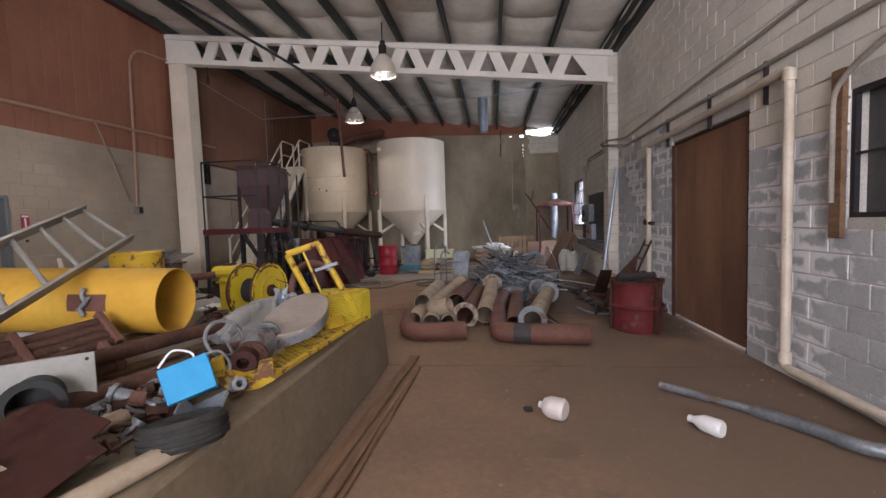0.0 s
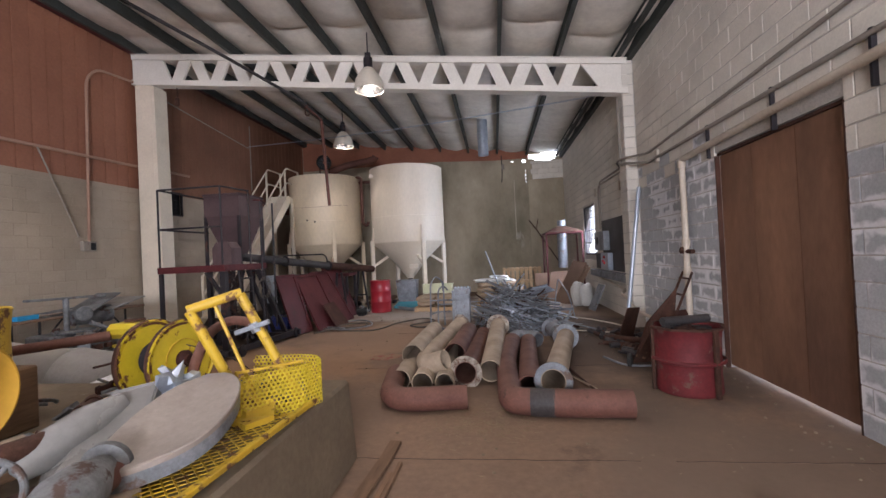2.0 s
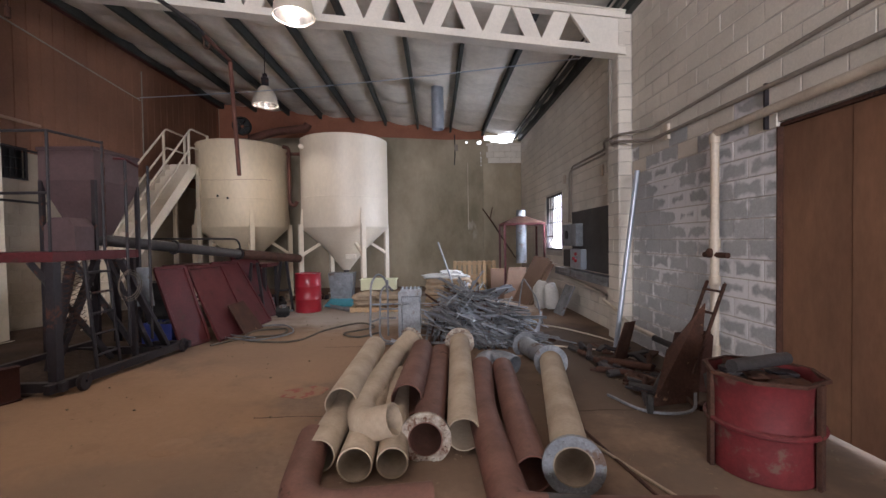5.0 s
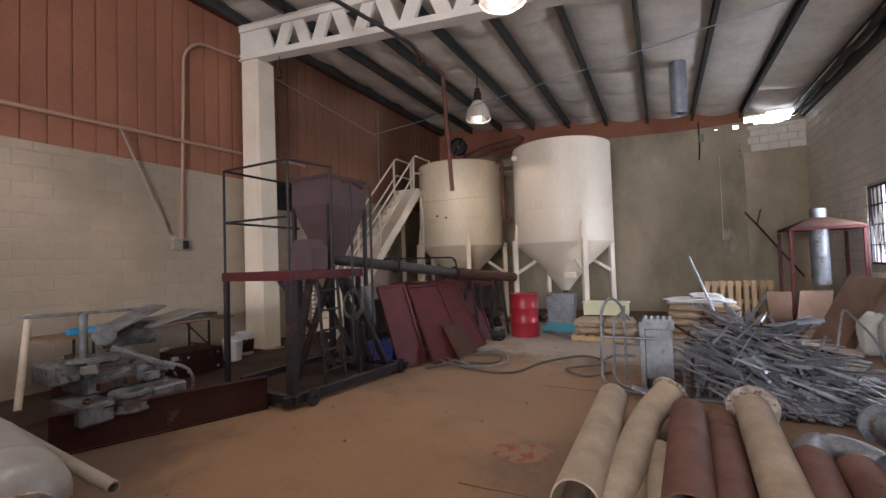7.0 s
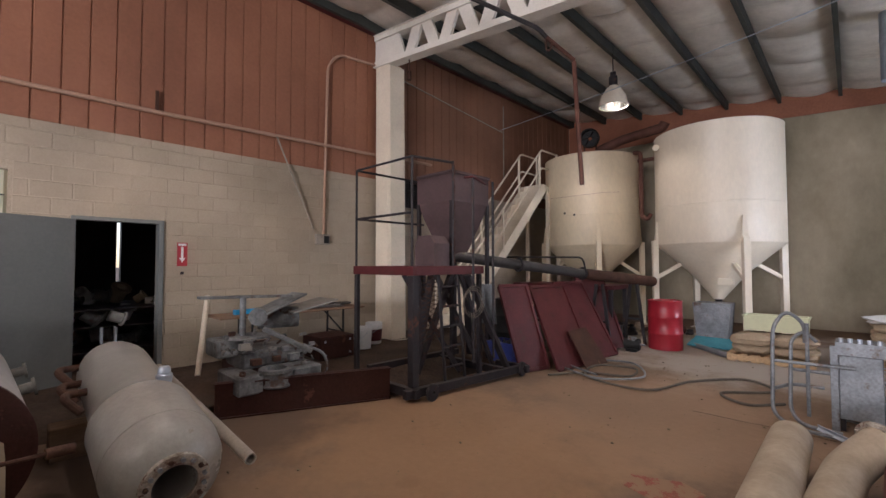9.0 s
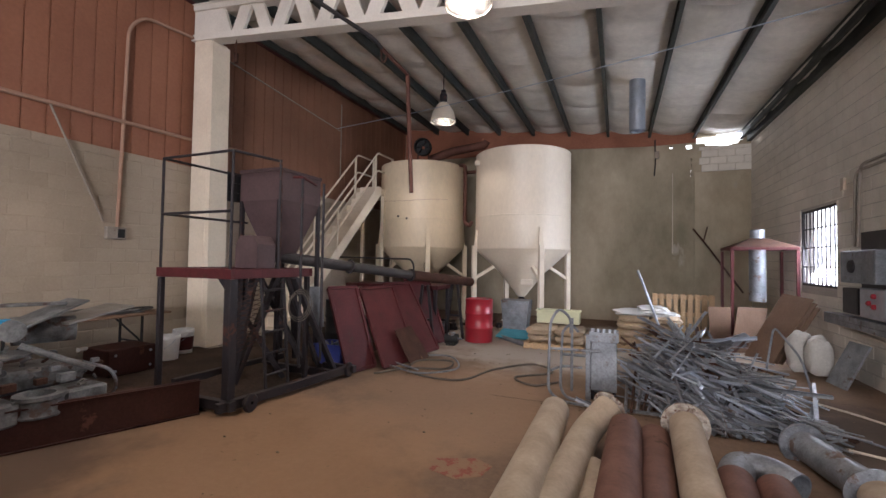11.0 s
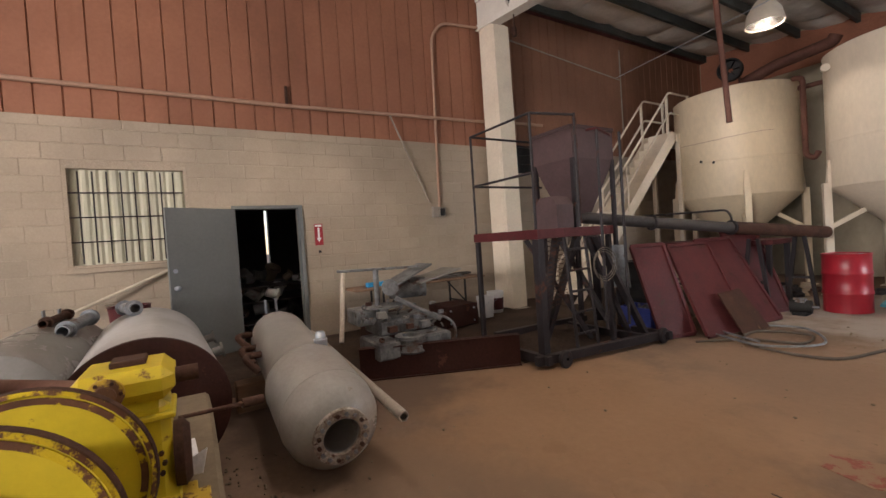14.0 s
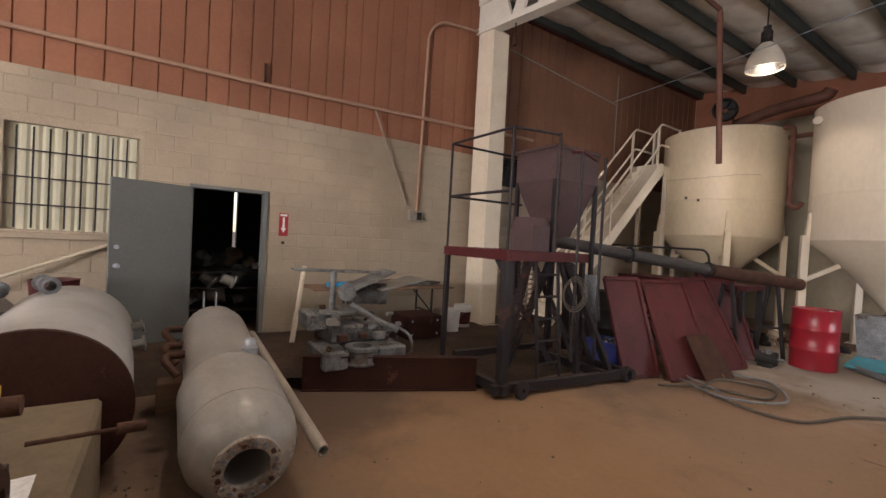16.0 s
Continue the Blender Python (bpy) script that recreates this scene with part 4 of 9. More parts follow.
duct = thing("brown_duct_pipe", (-4.6, 17.4, 4.9), "thick rusty brown pipe sloping up behind the silos", "pipe")
bm = B()
sweep(bm, bend([(-5.5, 16.9, 4.62), (-4.9, 17.1, 4.86), (-4.05, 17.5, 5.08), (-3.98, 17.5, 5.2)], 0.15), 0.12, 18)
part("pipe_run", bm, M["pipe_red"], duct)
fp = thing("fill_pipe", (-4.28, 16.6, 2.6), "dark vertical filling pipe with a hooked end between the silos", "pipe")
bm = B()
sweep(bm, bend([(-4.4, 16.5, 4.3), (-4.22, 16.4, 4.25), (-4.22, 16.4, 2.72), (-4.05, 16.3, 2.62), (-3.98, 16.3, 2.75)], 0.12), 0.05, 12)
part("pipe_run", bm, M["pipe_red"], fp)
bm = B()
sweep(bm, bend([(-4.5, 17.0, 4.2), (-4.0, 17.0, 4.2), (-4.0, 17.0, 2.9)], 0.12), 0.05, 12)
part("pipe_run", bm, M["pipe_red"], fp)

# ---- steel stair to the silo platform ----
st = thing("steel_stair", (-6.7, 14.0, 0), "cream-painted steel stair with pipe handrails climbing to the silo", "stairs")
SX0, SX1 = -7.05, -6.42
ys, ye, zs, ze = 12.1, 15.55, 0.13, 3.55
for sx in (SX0, SX1):
    bm = B()
    poly_prism(bm, [(sx, ys - 0.1, zs), (sx, ys + 0.16, zs), (sx, ye + 0.2, ze - 0.06), (sx, ye + 0.2, ze + 0.12), (sx, ye, ze + 0.12)], (0.012, 0, 0))
    part("stringer", bm, M["cream"], st, smooth=False)
    for tt in (0.05, 0.5, 0.97):
        bm = B()
        y = ys + (ye - ys) * tt
        z = zs + (ze - zs) * tt
        beam(bm, (sx, y, z + 0.02), (sx, y, z + 1.02), 0.05, 0.05, 0.004)
        part("baluster", bm, M["cream"], st, smooth=False)
    bm = B()
    for dz in (1.02, 0.55):
        sweep(bm, bend([(sx, ys + 0.15, zs + dz + 0.1), (sx, ye, ze + dz), (sx, ye + 0.75, ze + dz)], 0.08), 0.024, 10)
    part("handrail", bm, M["cream"], st)
n = 17
for i in range(n):
    tt = (i + 0.7) / n
    y, z = ys + (ye - ys) * tt, zs + (ze - zs) * tt
    bm = B()
    box(bm, (SX0 + 0.013, y - 0.02, z), (SX1 - 0.001, y + 0.2, z + 0.03))
    part("tread", bm, M["cream"], st, smooth=False)
    bm = B()
    box(bm, (SX0 + 0.014, y + 0.17, z + 0.031), (SX1 - 0.002, y + 0.178, z + 0.2))
    part("riser", bm, M["cream"], st, smooth=False)
bm = B()
box(bm, (SX0 - 0.02, ye + 0.21, ze - 0.12), (SX1 + 0.03, ye + 0.9, ze + 0.09), 0.01)
part("landing", bm, M["cream"], st, smooth=False)
for px_, py_ in ((SX0, ye + 0.3), (SX1, ye + 0.3), (SX1, ye + 0.85)):
    bm = B()
    beam(bm, (px_, py_, 0.0), (px_, py_, ze - 0.12), 0.09, 0.09, 0.005)
    part("post", bm, M["cream"], st, smooth=False)
for px_, py_ in ((SX1, ye + 0.8), (SX0, ye + 0.8)):
    bm = B()
    beam(bm, (px_, py_, ze + 0.09), (px_, py_, ze + 1.04), 0.05, 0.05)
    part("baluster", bm, M["cream"], st, smooth=False)

# ---- raised steel platform with hopper and screw conveyor ----
PX0, PX1, PY0, PY1, PZ = -5.52, -4.30, 9.13, 10.45, 1.56
plat = thing("steel_platform", (-4.9, 9.8, 0), "dark steel work platform on legs with pipe guard rails, dusty", "platform")
bm = B()
box(bm, (PX0, PY0, PZ - 0.11), (PX1, PY0 + 0.05, PZ), 0.004)
box(bm, (PX0, PY1 - 0.05, PZ - 0.11), (PX1, PY1, PZ), 0.004)
box(bm, (PX0, PY0 + 0.052, PZ - 0.11), (PX0 + 0.05, PY1 - 0.052, PZ), 0.004)
box(bm, (PX1 - 0.05, PY0 + 0.052, PZ - 0.11), (PX1, PY1 - 0.052, PZ), 0.004)
part("deck_frame", bm, M["steelred"], plat, smooth=False)
bm = B()
box(bm, (PX0 + 0.052, PY0 + 0.052, PZ - 0.02), (PX0 + 0.62, PY1 - 0.052, PZ - 0.004))
part("deck_plate", bm, M["steelred"], plat, smooth=False)
for x, y in ((PX0 + 0.04, PY0 + 0.04), (PX1 - 0.05, PY0 + 0.05), (PX1 - 0.05, PY1 - 0.05), (PX0 + 0.05, PY1 - 0.05)):
    bm = B()
    big = x > -5 and y < 9.5
    w = 0.1 if big else 0.06
    box(bm, (x - w / 2, y - w / 2, 0.08), (x + w / 2, y + w / 2, PZ - 0.112), 0.006)
    part("leg", bm, M["steel"], plat, smooth=False)
bm = B()
for a, b in (((-5.5, 9.12, 0.1), (-4.2, 9.12, 0.1)), ((-4.3, 9.0, 0.1), (-4.05, 11.0, 0.1)), ((-5.4, 9.3, 0.16), (-5.3, 11.0, 0.16)), ((-5.4, 10.6, 0.12), (-4.1, 10.6, 0.12)),
             ((-4.5, 11.0, 0.1), (-3.95, 11.0, 0.1))):
    beam(bm, a, b, 0.08, 0.1, 0.004)
part("skid_frame", bm, M["steel"], plat, smooth=False)
for cx, cy in ((-4.15, 9.3), (-4.02, 10.95)):
    bm = B()
    lathe(bm, [(0.02, -0.025), (0.09, -0.025), (0.1, -0.015), (0.1, 0.015), (0.09, 0.025), (0.02, 0.025)], axis((cx, cy, 0.1), (cx + 0.2, cy + 0.02, 0.1))[0], 20, close=True)
    part("caster", bm, M["steel"], plat)
def pipe_rail(pts, r=0.016):
    b = B()
    sweep(b, bend(pts, 0.03, 2), r, 8)
    return b
for a in ((PX0 + 0.03, PY0 + 0.03), (PX1 - 0.05, PY0 + 0.03), (-4.17, 9.68)):
    part("rail_post", pipe_rail([(a[0], a[1], PZ), (a[0], a[1], 2.87)]), M["steel"], plat)
for a in ((-4.2, 10.1), (-4.18, 10.5)):
    part("rail_post", pipe_rail([(a[0], a[1], 0.3), (a[0], a[1], 2.72)], 0.018), M["steel"], plat)
part("guard_rail", pipe_rail([(PX1 - 0.05, PY1 + 0.1, 2.72), (-4.2, 10.1, 2.74), (-4.32, 10.06, 2.74)]), M["steelred"], plat)
for z in (2.87, 2.2):
    part("guard_rail", pipe_rail([(PX0 + 0.03, PY0 + 0.03, z), (PX1 - 0.05, PY0 + 0.03, z)]), M["steel"], plat)
    part("guard_rail", pipe_rail([(PX0 + 0.03, PY0 + 0.03, z), (PX0 + 0.03, PY1 - 0.03, z)]), M["steel"], plat)
part("guard_rail", pipe_rail([(PX1 - 0.05, PY0 + 0.03, 2.87), (-4.17, 9.68, 2.85)]), M["steel"], plat)
bm = B()
for i in range(34):
    z = 2.8 - i * 0.036
    ax = (0.012, 0) if i % 2 else (0, 0.012)
    bmesh.ops.create_cube(bm, size=1, matrix=Matrix.Translation((-4.16 + 0.004 * math.sin(i), 9.69, z)) @ Matrix.Diagonal((0.006 + ax[0], 0.006 + ax[1], 0.034, 1)))
part("chain", bm, M["rust"], plat, "hanging rusty chain")
# ladder rungs and braces under the deck
bm = B()
for sx in (0, 1):
    p0 = Vector((-4.25, 9.62 + 0.36 * sx, 0.1))
    sweep(bm, [p0, p0 + Vector((-0.12, 0, 1.36))], 0.02, 8)
for i in range(5):
    z = 0.3 + i * 0.25
    sweep(bm, [(-4.26 - 0.09 * (z / 1.36), 9.62, z), (-4.26 - 0.09 * (z / 1.36), 9.98, z)], 0.015, 8)
part("ladder", bm, M["steel"], plat)
for a, b in (((-4.9, 9.5, 1.44), (-4.45, 10.1, 0.15)), ((-5.0, 10.2, 1.44), (-4.4, 10.5, 0.15)), ((-4.75, 9.6, 0.15), (-4.6, 10.1, 1.44)), ((-5.3, 10.2, 0.15), (-4.9, 10.5, 1.44)), ((-4.95, 10.9, 0.2), (-4.55, 10.35, 1.44))):
    bm = B()
    beam(bm, a, b, 0.1, 0.06, 0.004)
    part("brace", bm, M["steel"], plat, smooth=False)

bm = B()
for i in range(16):
    for s_ in (1, -1):
        z0_ = 0.62 + i * 0.055
        a = Vector((-4.38, 9.30, z0_)) if s_ > 0 else Vector((-4.38, 9.30, z0_ + 0.1))
        beam(bm, a, a + Vector((0.0, 0.34, 0.1 * s_)), 0.004, 0.006)
part("mesh_guard", bm, M["rust"], plat, "rusty expanded-mesh guard", smooth=False)
bm = B()
sheet(bm, [(-4.5, 10.55, 0.75), (-4.2, 10.6, 0.75), (-4.25, 10.6, 1.3), (-4.45, 10.55, 1.3)], 0.01)
part("side_plate", bm, M["galvdull"], plat, "dull blue-grey plate", smooth=False)
for k_ in range(3):
    bm = B()
    sweep(bm, [Vector((-4.14 + 0.01 * k_, 10.02 + (0.17 + 0.02 * k_) * math.cos(a), 1.10 + (0.15 + 0.025 * k_) * math.sin(a))) for a in np.linspace(0.2 * k_, 6.2 + 0.2 * k_, 26)], 0.005, 6)
    part("cable_loop", bm, M["conduit_h"], plat)
for a, b in (((-4.75, 9.55, 0.15), (-4.62, 9.75, 1.44)), ((-4.35, 10.7, 0.15), (-4.62, 10.3, 1.44)), ((-4.15, 10.75, 0.15), (-4.3, 10.1, 1.44))):
    bm = B()
    beam(bm, a, b, 0.11, 0.05, 0.004)
    part("brace", bm, M["steel"], plat, smooth=False)
hop = thing("feed_hopper", (-5.2, 10.7, 1.6), "plum-painted tapered steel feed hopper over the platform", "hopper")
bm = B()
hx0, hx1, hy0, hy1 = -5.45, -4.72, 10.25, 11.1
c0, c1 = (-5.2, 10.62), (0.13, 0.13)
top, mid, bot = 2.92, 2.5, 1.66
rings = []
for z, k in ((top, 1.0), (mid, 1.0), (bot, 0.0)):
    q = []
    for sx, sy in ((-1, -1), (1, -1), (1, 1), (-1, 1)):
        cx, cy = (hx0 + hx1) / 2, (hy0 + hy1) / 2
        wx, wy = (hx1 - hx0) / 2, (hy1 - hy0) / 2
        q.append(bm.verts.new((cx + sx * (wx * k + 0.12 * (1 - k)), cy + sy * (wy * k + 0.12 * (1 - k)), z)))
    rings.append(q)
for a, b in zip(rings, rings[1:]):
    for i in range(4):
        j = (i + 1) % 4
        bm.faces.new((a[i], a[j], b[j], b[i]))
bmesh.ops.recalc_face_normals(bm, faces=bm.faces)
bmesh.ops.solidify(bm, geom=bm.faces[:], thickness=0.012)
part("bin", bm, M["hopper"], hop, smooth=False)
bm = B()
for a, b in (((hx0, hy0, top), (hx1, hy0, top)), ((hx1, hy0, top), (hx1, hy1, top)), ((hx1, hy1, top), (hx0, hy1, top)), ((hx0, hy1, top), (hx0, hy0, top))):
    beam(bm, a, b, 0.05, 0.04)
part("rim", bm, M["hopper"], hop, smooth=False)
bm = B()
for x, y in ((hx0 + 0.02, hy0 + 0.02), (hx1 - 0.02, hy0 + 0.02), (hx1 - 0.02, hy1 - 0.02), (hx0 + 0.02, hy1 - 0.02)):
    beam(bm, (x, y, 0.12), (x, y, mid), 0.05, 0.05)
part("stand", bm, M["steel"], hop, smooth=False)
bm = B()
poly_prism(bm, [(-4.95, 9.75, PZ), (-4.58, 9.75, PZ), (-4.58, 9.75, PZ + 0.3), (-4.66, 9.75, PZ + 0.41), (-4.87, 9.75, PZ + 0.41), (-4.95, 9.75, PZ + 0.3)], (0, 0.3, 0))
part("gear_guard", bm, M["hopper"], hop, "dark red domed gear guard", smooth=False)
con = thing("screw_conveyor", (-4.6, 12.0, 1.5), "long dark steel screw conveyor tube leaving the hopper", "conveyor")
bm = B()
rod(bm, (-5.1, 10.35, 1.74), (-4.15, 13.2, 1.40), 0.085, 24)
part("tube_body", bm, M["pipe_dark"], con)
bm = B()
rod(bm, (-4.15, 13.2, 1.40), (-3.55, 15.0, 1.22), 0.10, 20)
part("tube_body", bm, M["rust"], con)
for t in (0.02, 0.5, 0.98):
    bm = B()
    p = Vector((-5.1, 10.35, 1.74)).lerp(Vector((-4.15, 13.2, 1.40)), t)
    flange(bm, p, p + Vector((0.95, 2.85, -0.34)), 0.12, 0.084, 0.02, 6)
    part("collar", bm, M["steel"], con)
for x, y in ((-4.05, 13.6), (-3.75, 14.5)):
    bm = B()
    for dx in (-0.2, 0.2):
        beam(bm, (x + dx, y, 0), (x + dx * 0.3, y, 1.2), 0.05, 0.05)
    beam(bm, (x - 0.15, y, 0.5), (x + 0.15, y, 0.5), 0.04, 0.04)
    part("trestle", bm, M["steel"], con, smooth=False)
# dark table frame in front of the silos
tb = thing("steel_bench", (-5.0, 14.4, 0), "dark rusty steel bench frame standing before the silos", "bench")
bm = B()
box(bm, (-6.2, 13.9, 1.08), (-3.9, 14.8, 1.16), 0.005)
part("top", bm, M["steelred"], tb, smooth=False)
for x in (-6.1, -5.0, -4.0):
    for y in (14.0, 14.7):
        bm = B()
        beam(bm, (x, y, 0.0), (x, y, 1.08), 0.07, 0.07)
        part("leg", bm, M["steel"], tb, smooth=False)
bm = B()
beam(bm, (-6.1, 14.0, 0.35), (-4.0, 14.0, 0.35), 0.05, 0.05)
beam(bm, (-6.1, 14.7, 0.35), (-4.0, 14.7, 0.35), 0.05, 0.05)
part("stretcher", bm, M["steel"], tb, smooth=False)
# thin black bent pipe loop
lp = thing("bent_black_pipe", (-4.5, 14.2, 1.0), "thin black bent pipe on a stand before the silo", "pipe")
bm = B()
sweep(bm, bend([(-6.9, 14.6, 1.75), (-4.75, 14.3, 1.72), (-4.62, 14.2, 1.6), (-4.62, 14.2, 0.0)], 0.1), 0.02, 8)
part("pipe_run", bm, M["pipe_dark"], lp)

# ---- red screens leaning beside the platform ----
def screen(bl, br, tl, label, mesh_in=True):
    bl, br, tl = Vector(bl), Vector(br), Vector(tl)
    u, v = br - bl, tl - bl
    n = u.cross(v).normalized()
    s = thing("screen_panel", tuple(bl), label, "screen panel", "screen panels leaning by the platform")
    w = 0.05
    un, vn = u.normalized(), v.normalized()
    for nm, a, b in (("frame_rail", bl, br), ("frame_rail", bl + v, br + v), ("frame_stile", bl, bl + v), ("frame_stile", br, br + v)):
        bm = B()
        beam(bm, a, b, w, 0.045, 0.003, n)
        part(nm, bm, M["steelred"], s, smooth=False)
    bm = B()
    sheet(bm, [bl + (un + vn) * 0.02 - n * 0.01, br + (vn - un) * 0.02 - n * 0.01, br + v - (un + vn) * 0.02 - n * 0.01, bl + v + (un - vn) * 0.02 - n * 0.01], 0.008)
    part("panel", bm, M["steelred"], s, smooth=False)
    return s


screen((-3.75, 11.5, 0.03), (-3.62, 12.35, 0.03), (-4.42, 11.8, 1.2), "dark red framed screen panel leaning back, dusty")
screen((-3.72, 12.45, 0.03), (-3.60, 13.25, 0.03), (-4.42, 12.55, 1.24), "dark red framed screen panel leaning back with a scratched face")
screen((-4.1, 11.05, 0.03), (-3.95, 11.55, 0.03), (-4.45, 11.0, 1.25), "narrow dark red framed screen panel propped on its edge")
screen((-4.0, 13.4, 0.03), (-3.75, 14.0, 0.03), (-4.5, 13.5, 1.38), "red open screen frame leaning against the bench")
sm = thing("steel_offcut_plate", (-3.6, 12.1, 0), "small dark steel plate leaning on the red screens", "plate")
bm = B()
sheet(bm, [(-3.55, 11.95, 0.02), (-3.45, 12.5, 0.02), (-3.78, 12.42, 0.55), (-3.86, 12.0, 0.52)], 0.01)
part("plate", bm, M["rust"], sm, smooth=False)

# crate
cr = thing("plastic_crate", (-4.45, 11.3, 0.0), "blue plastic crate full of grey odds and ends", "crate")
bm = B()
cx0, cx1, cy0, cy1, cz = -4.72, -4.25, 11.05, 11.42, 0.40
z_ = 0.10
q_ = Matrix.Translation(((cx0 + cx1) / 2, (cy0 + cy1) / 2, z_)) @ Matrix.Diagonal(((cx1 - cx0) / 2, (cy1 - cy0) / 2, 1, 1)) @ Matrix.Rotation(math.pi / 4, 4, "Z")
lathe(bm, [(0, 0), (1.34, 0), (1.41, cz - z_ - 0.03), (1.49, cz - z_ - 0.03), (1.49, cz - z_), (1.37, cz - z_), (1.31, 0.01), (0, 0.01)], q_, 4)
part("box", bm, M["blue"], cr, smooth=False)
rng = random.Random(5)
bm = B()
for i in range(16):
    p = Vector((rng.uniform(cx0 + .05, cx1 - .05), rng.uniform(cy0 + .05, cy1 - .05), cz - 0.06))
    d = Vector((rng.uniform(-.1, .1), rng.uniform(-.1, .1), rng.uniform(.02, .12)))
    beam(bm, p, p + d, 0.035, 0.02, 0.004)
part("scrap_parts", bm, M["galvdull"], cr, smooth=False)


# ---- drums ----
def drum(name, c, r, h, paint, label, group=""):
    d = thing(name, (c[0], c[1], c[2]), label, "drum", group)
    bm = B()
    prof = [(0, 0.012), (r - 0.02, 0.012), (r - 0.015, 0), (r, 0.005), (r, 0.02)]
    for k in (1, 2):
        z = h * k / 3
        prof += [(r, z - 0.025), (r + 0.010, z - 0.01), (r + 0.010, z + 0.01), (r, z + 0.025)]
    prof += [(r, h - 0.02), (r + 0.006, h - 0.008), (r + 0.002, h), (r - 0.012, h), (r - 0.016, h - 0.015), (0, h - 0.015)]
    lathe(bm, prof, Matrix.Translation(c), 40)
    part("body", bm, paint, d)
    bm = B()
    lathe(bm, [(0, 0), (0.03, 0), (0.03, 0.012), (0, 0.014)], Matrix.Translation((c[0] + r * 0.6, c[1], c[2] + h - 0.014)), 12)
    part("bung", bm, M["galv"], d)
    return d


drum("steel_drum", (-3.17, 14.45, 0), 0.29, 0.9, M["reddrum"], "shiny crimson steel drum standing on the dusty floor")
drum("steel_drum", (-5.35, 12.6, 0.0), 0.3, 0.92, M["black"], "black steel drum behind the steel platform")
# cut-open octagonal drum
dr = thing("drum_debris", (2.1, 7.42, 0.55), "dark pipe end and scraps lying on top of the open drum", "scrap")
bm = B()
rod(bm, (1.84, 7.36, 0.665), (2.36, 7.52, 0.665), 0.045, 14)
part("pipe", bm, M["pipe_dark"], dr)
rng = random.Random(77)
for i in range(14):
    a, q_ = rng.uniform(0, 6.28), rng.uniform(0, 0.22)
    c = Vector((2.1 + q_ * math.cos(a), 7.42 + q_ * math.sin(a), 0.575))
    bm = B()
    blob(bm, tuple(c), (rng.uniform(0.04, 0.09), rng.uniform(0.04, 0.08), 0.03), i, 0.3, 1)
    part("scrap", bm, M[rng.choice(["browncap", "rust", "steel"])], dr)
bm = B()
lathe(bm, [(0, 0.0), (0.28, 0.0), (0.28, 0.01), (0, 0.01)], Matrix.Translation((2.1, 7.42, 0.545)), 24)
part("filling", bm, M["browncap"], dr)
od = thing("open_drum", (2.1, 7.42, 0), "battered faded-red open drum with an octagonal rim, dented", "drum")
bm = B()
oc = Vector((2.10, 7.42, 0))
def oct_ring(r, z, k=0.0, rr=3):
    pts = []
    for i in range(24):
        a = 6.28318530718 * i / 24 + 0.2
        seg = (a % (math.pi / 4)) - math.pi / 8
        f = 1 / math.cos(seg) * math.cos(math.pi / 8)
        blend = min(1, z / 0.5)
        q = r * (f * blend + (1 - blend))
        pts.append(bm.verts.new(oc + Vector((math.cos(a) * q, math.sin(a) * q, z + k * noise.noise(Vector((a * 2, rr, 0)))))))
    return pts
rs = [oct_ring(0.29, 0.005), oct_ring(0.30, 0.03), oct_ring(0.295, 0.2), oct_ring(0.305, 0.3), oct_ring(0.312, 0.315), oct_ring(0.305, 0.33), oct_ring(0.315, 0.5), oct_ring(0.325, 0.585, 0.02), oct_ring(0.338, 0.60, 0.02), oct_ring(0.322, 0.605, 0.02), oct_ring(0.31, 0.58, 0.02), oct_ring(0.285, 0.05)]
for a, b in zip(rs, rs[1:]):
    for i in range(24):
        j = (i + 1) % 24
        bm.faces.new((a[i], a[j], b[j], b[i]))
bm.faces.new(rs[-1])
bm.faces.new(rs[0])
part("body", bm, M["olddrum"], od)
bm = B()
lathe(bm, [(0.318, 0.0), (0.345, 0.0), (0.345, 0.02), (0.318, 0.02)], Matrix.Translation(oc + Vector((0, 0, 0.592))), 8, close=True)
part("rim", bm, M["rust"], od, "rusty rim", smooth=False)
bm = B()
blob(bm, oc + Vector((-0.02, 0.05, 0.46)), (0.24, 0.24, 0.1), 3, 0.4)
part("contents", bm, M["rubber"], od, "black rubbish inside the drum")

for a_ in (3.0, 5.15):
    bm = B()
    c_ = oc + Vector((math.cos(a_), math.sin(a_), 0)) * 0.318
    beam(bm, c_ + Vector((0, 0, 0.0)), c_ + Vector((0, 0, 0.6)), 0.05, 0.03, 0.003, (math.cos(a_), math.sin(a_), 0))
    part("corner_strap", bm, M["rust"], od, "rusty upright angle strap", smooth=False)
bm = B()
lathe(bm, [(0.322, 0.285), (0.336, 0.295), (0.336, 0.312), (0.322, 0.322)], Matrix.Translation(oc), 24, close=True)
part("rib", bm, M["olddrum"], od)
for c_ in od.children:
    c_.data.transform(Matrix.Diagonal((1.06, 1.06, 1.13, 1)))
dr.location.z += 0.07

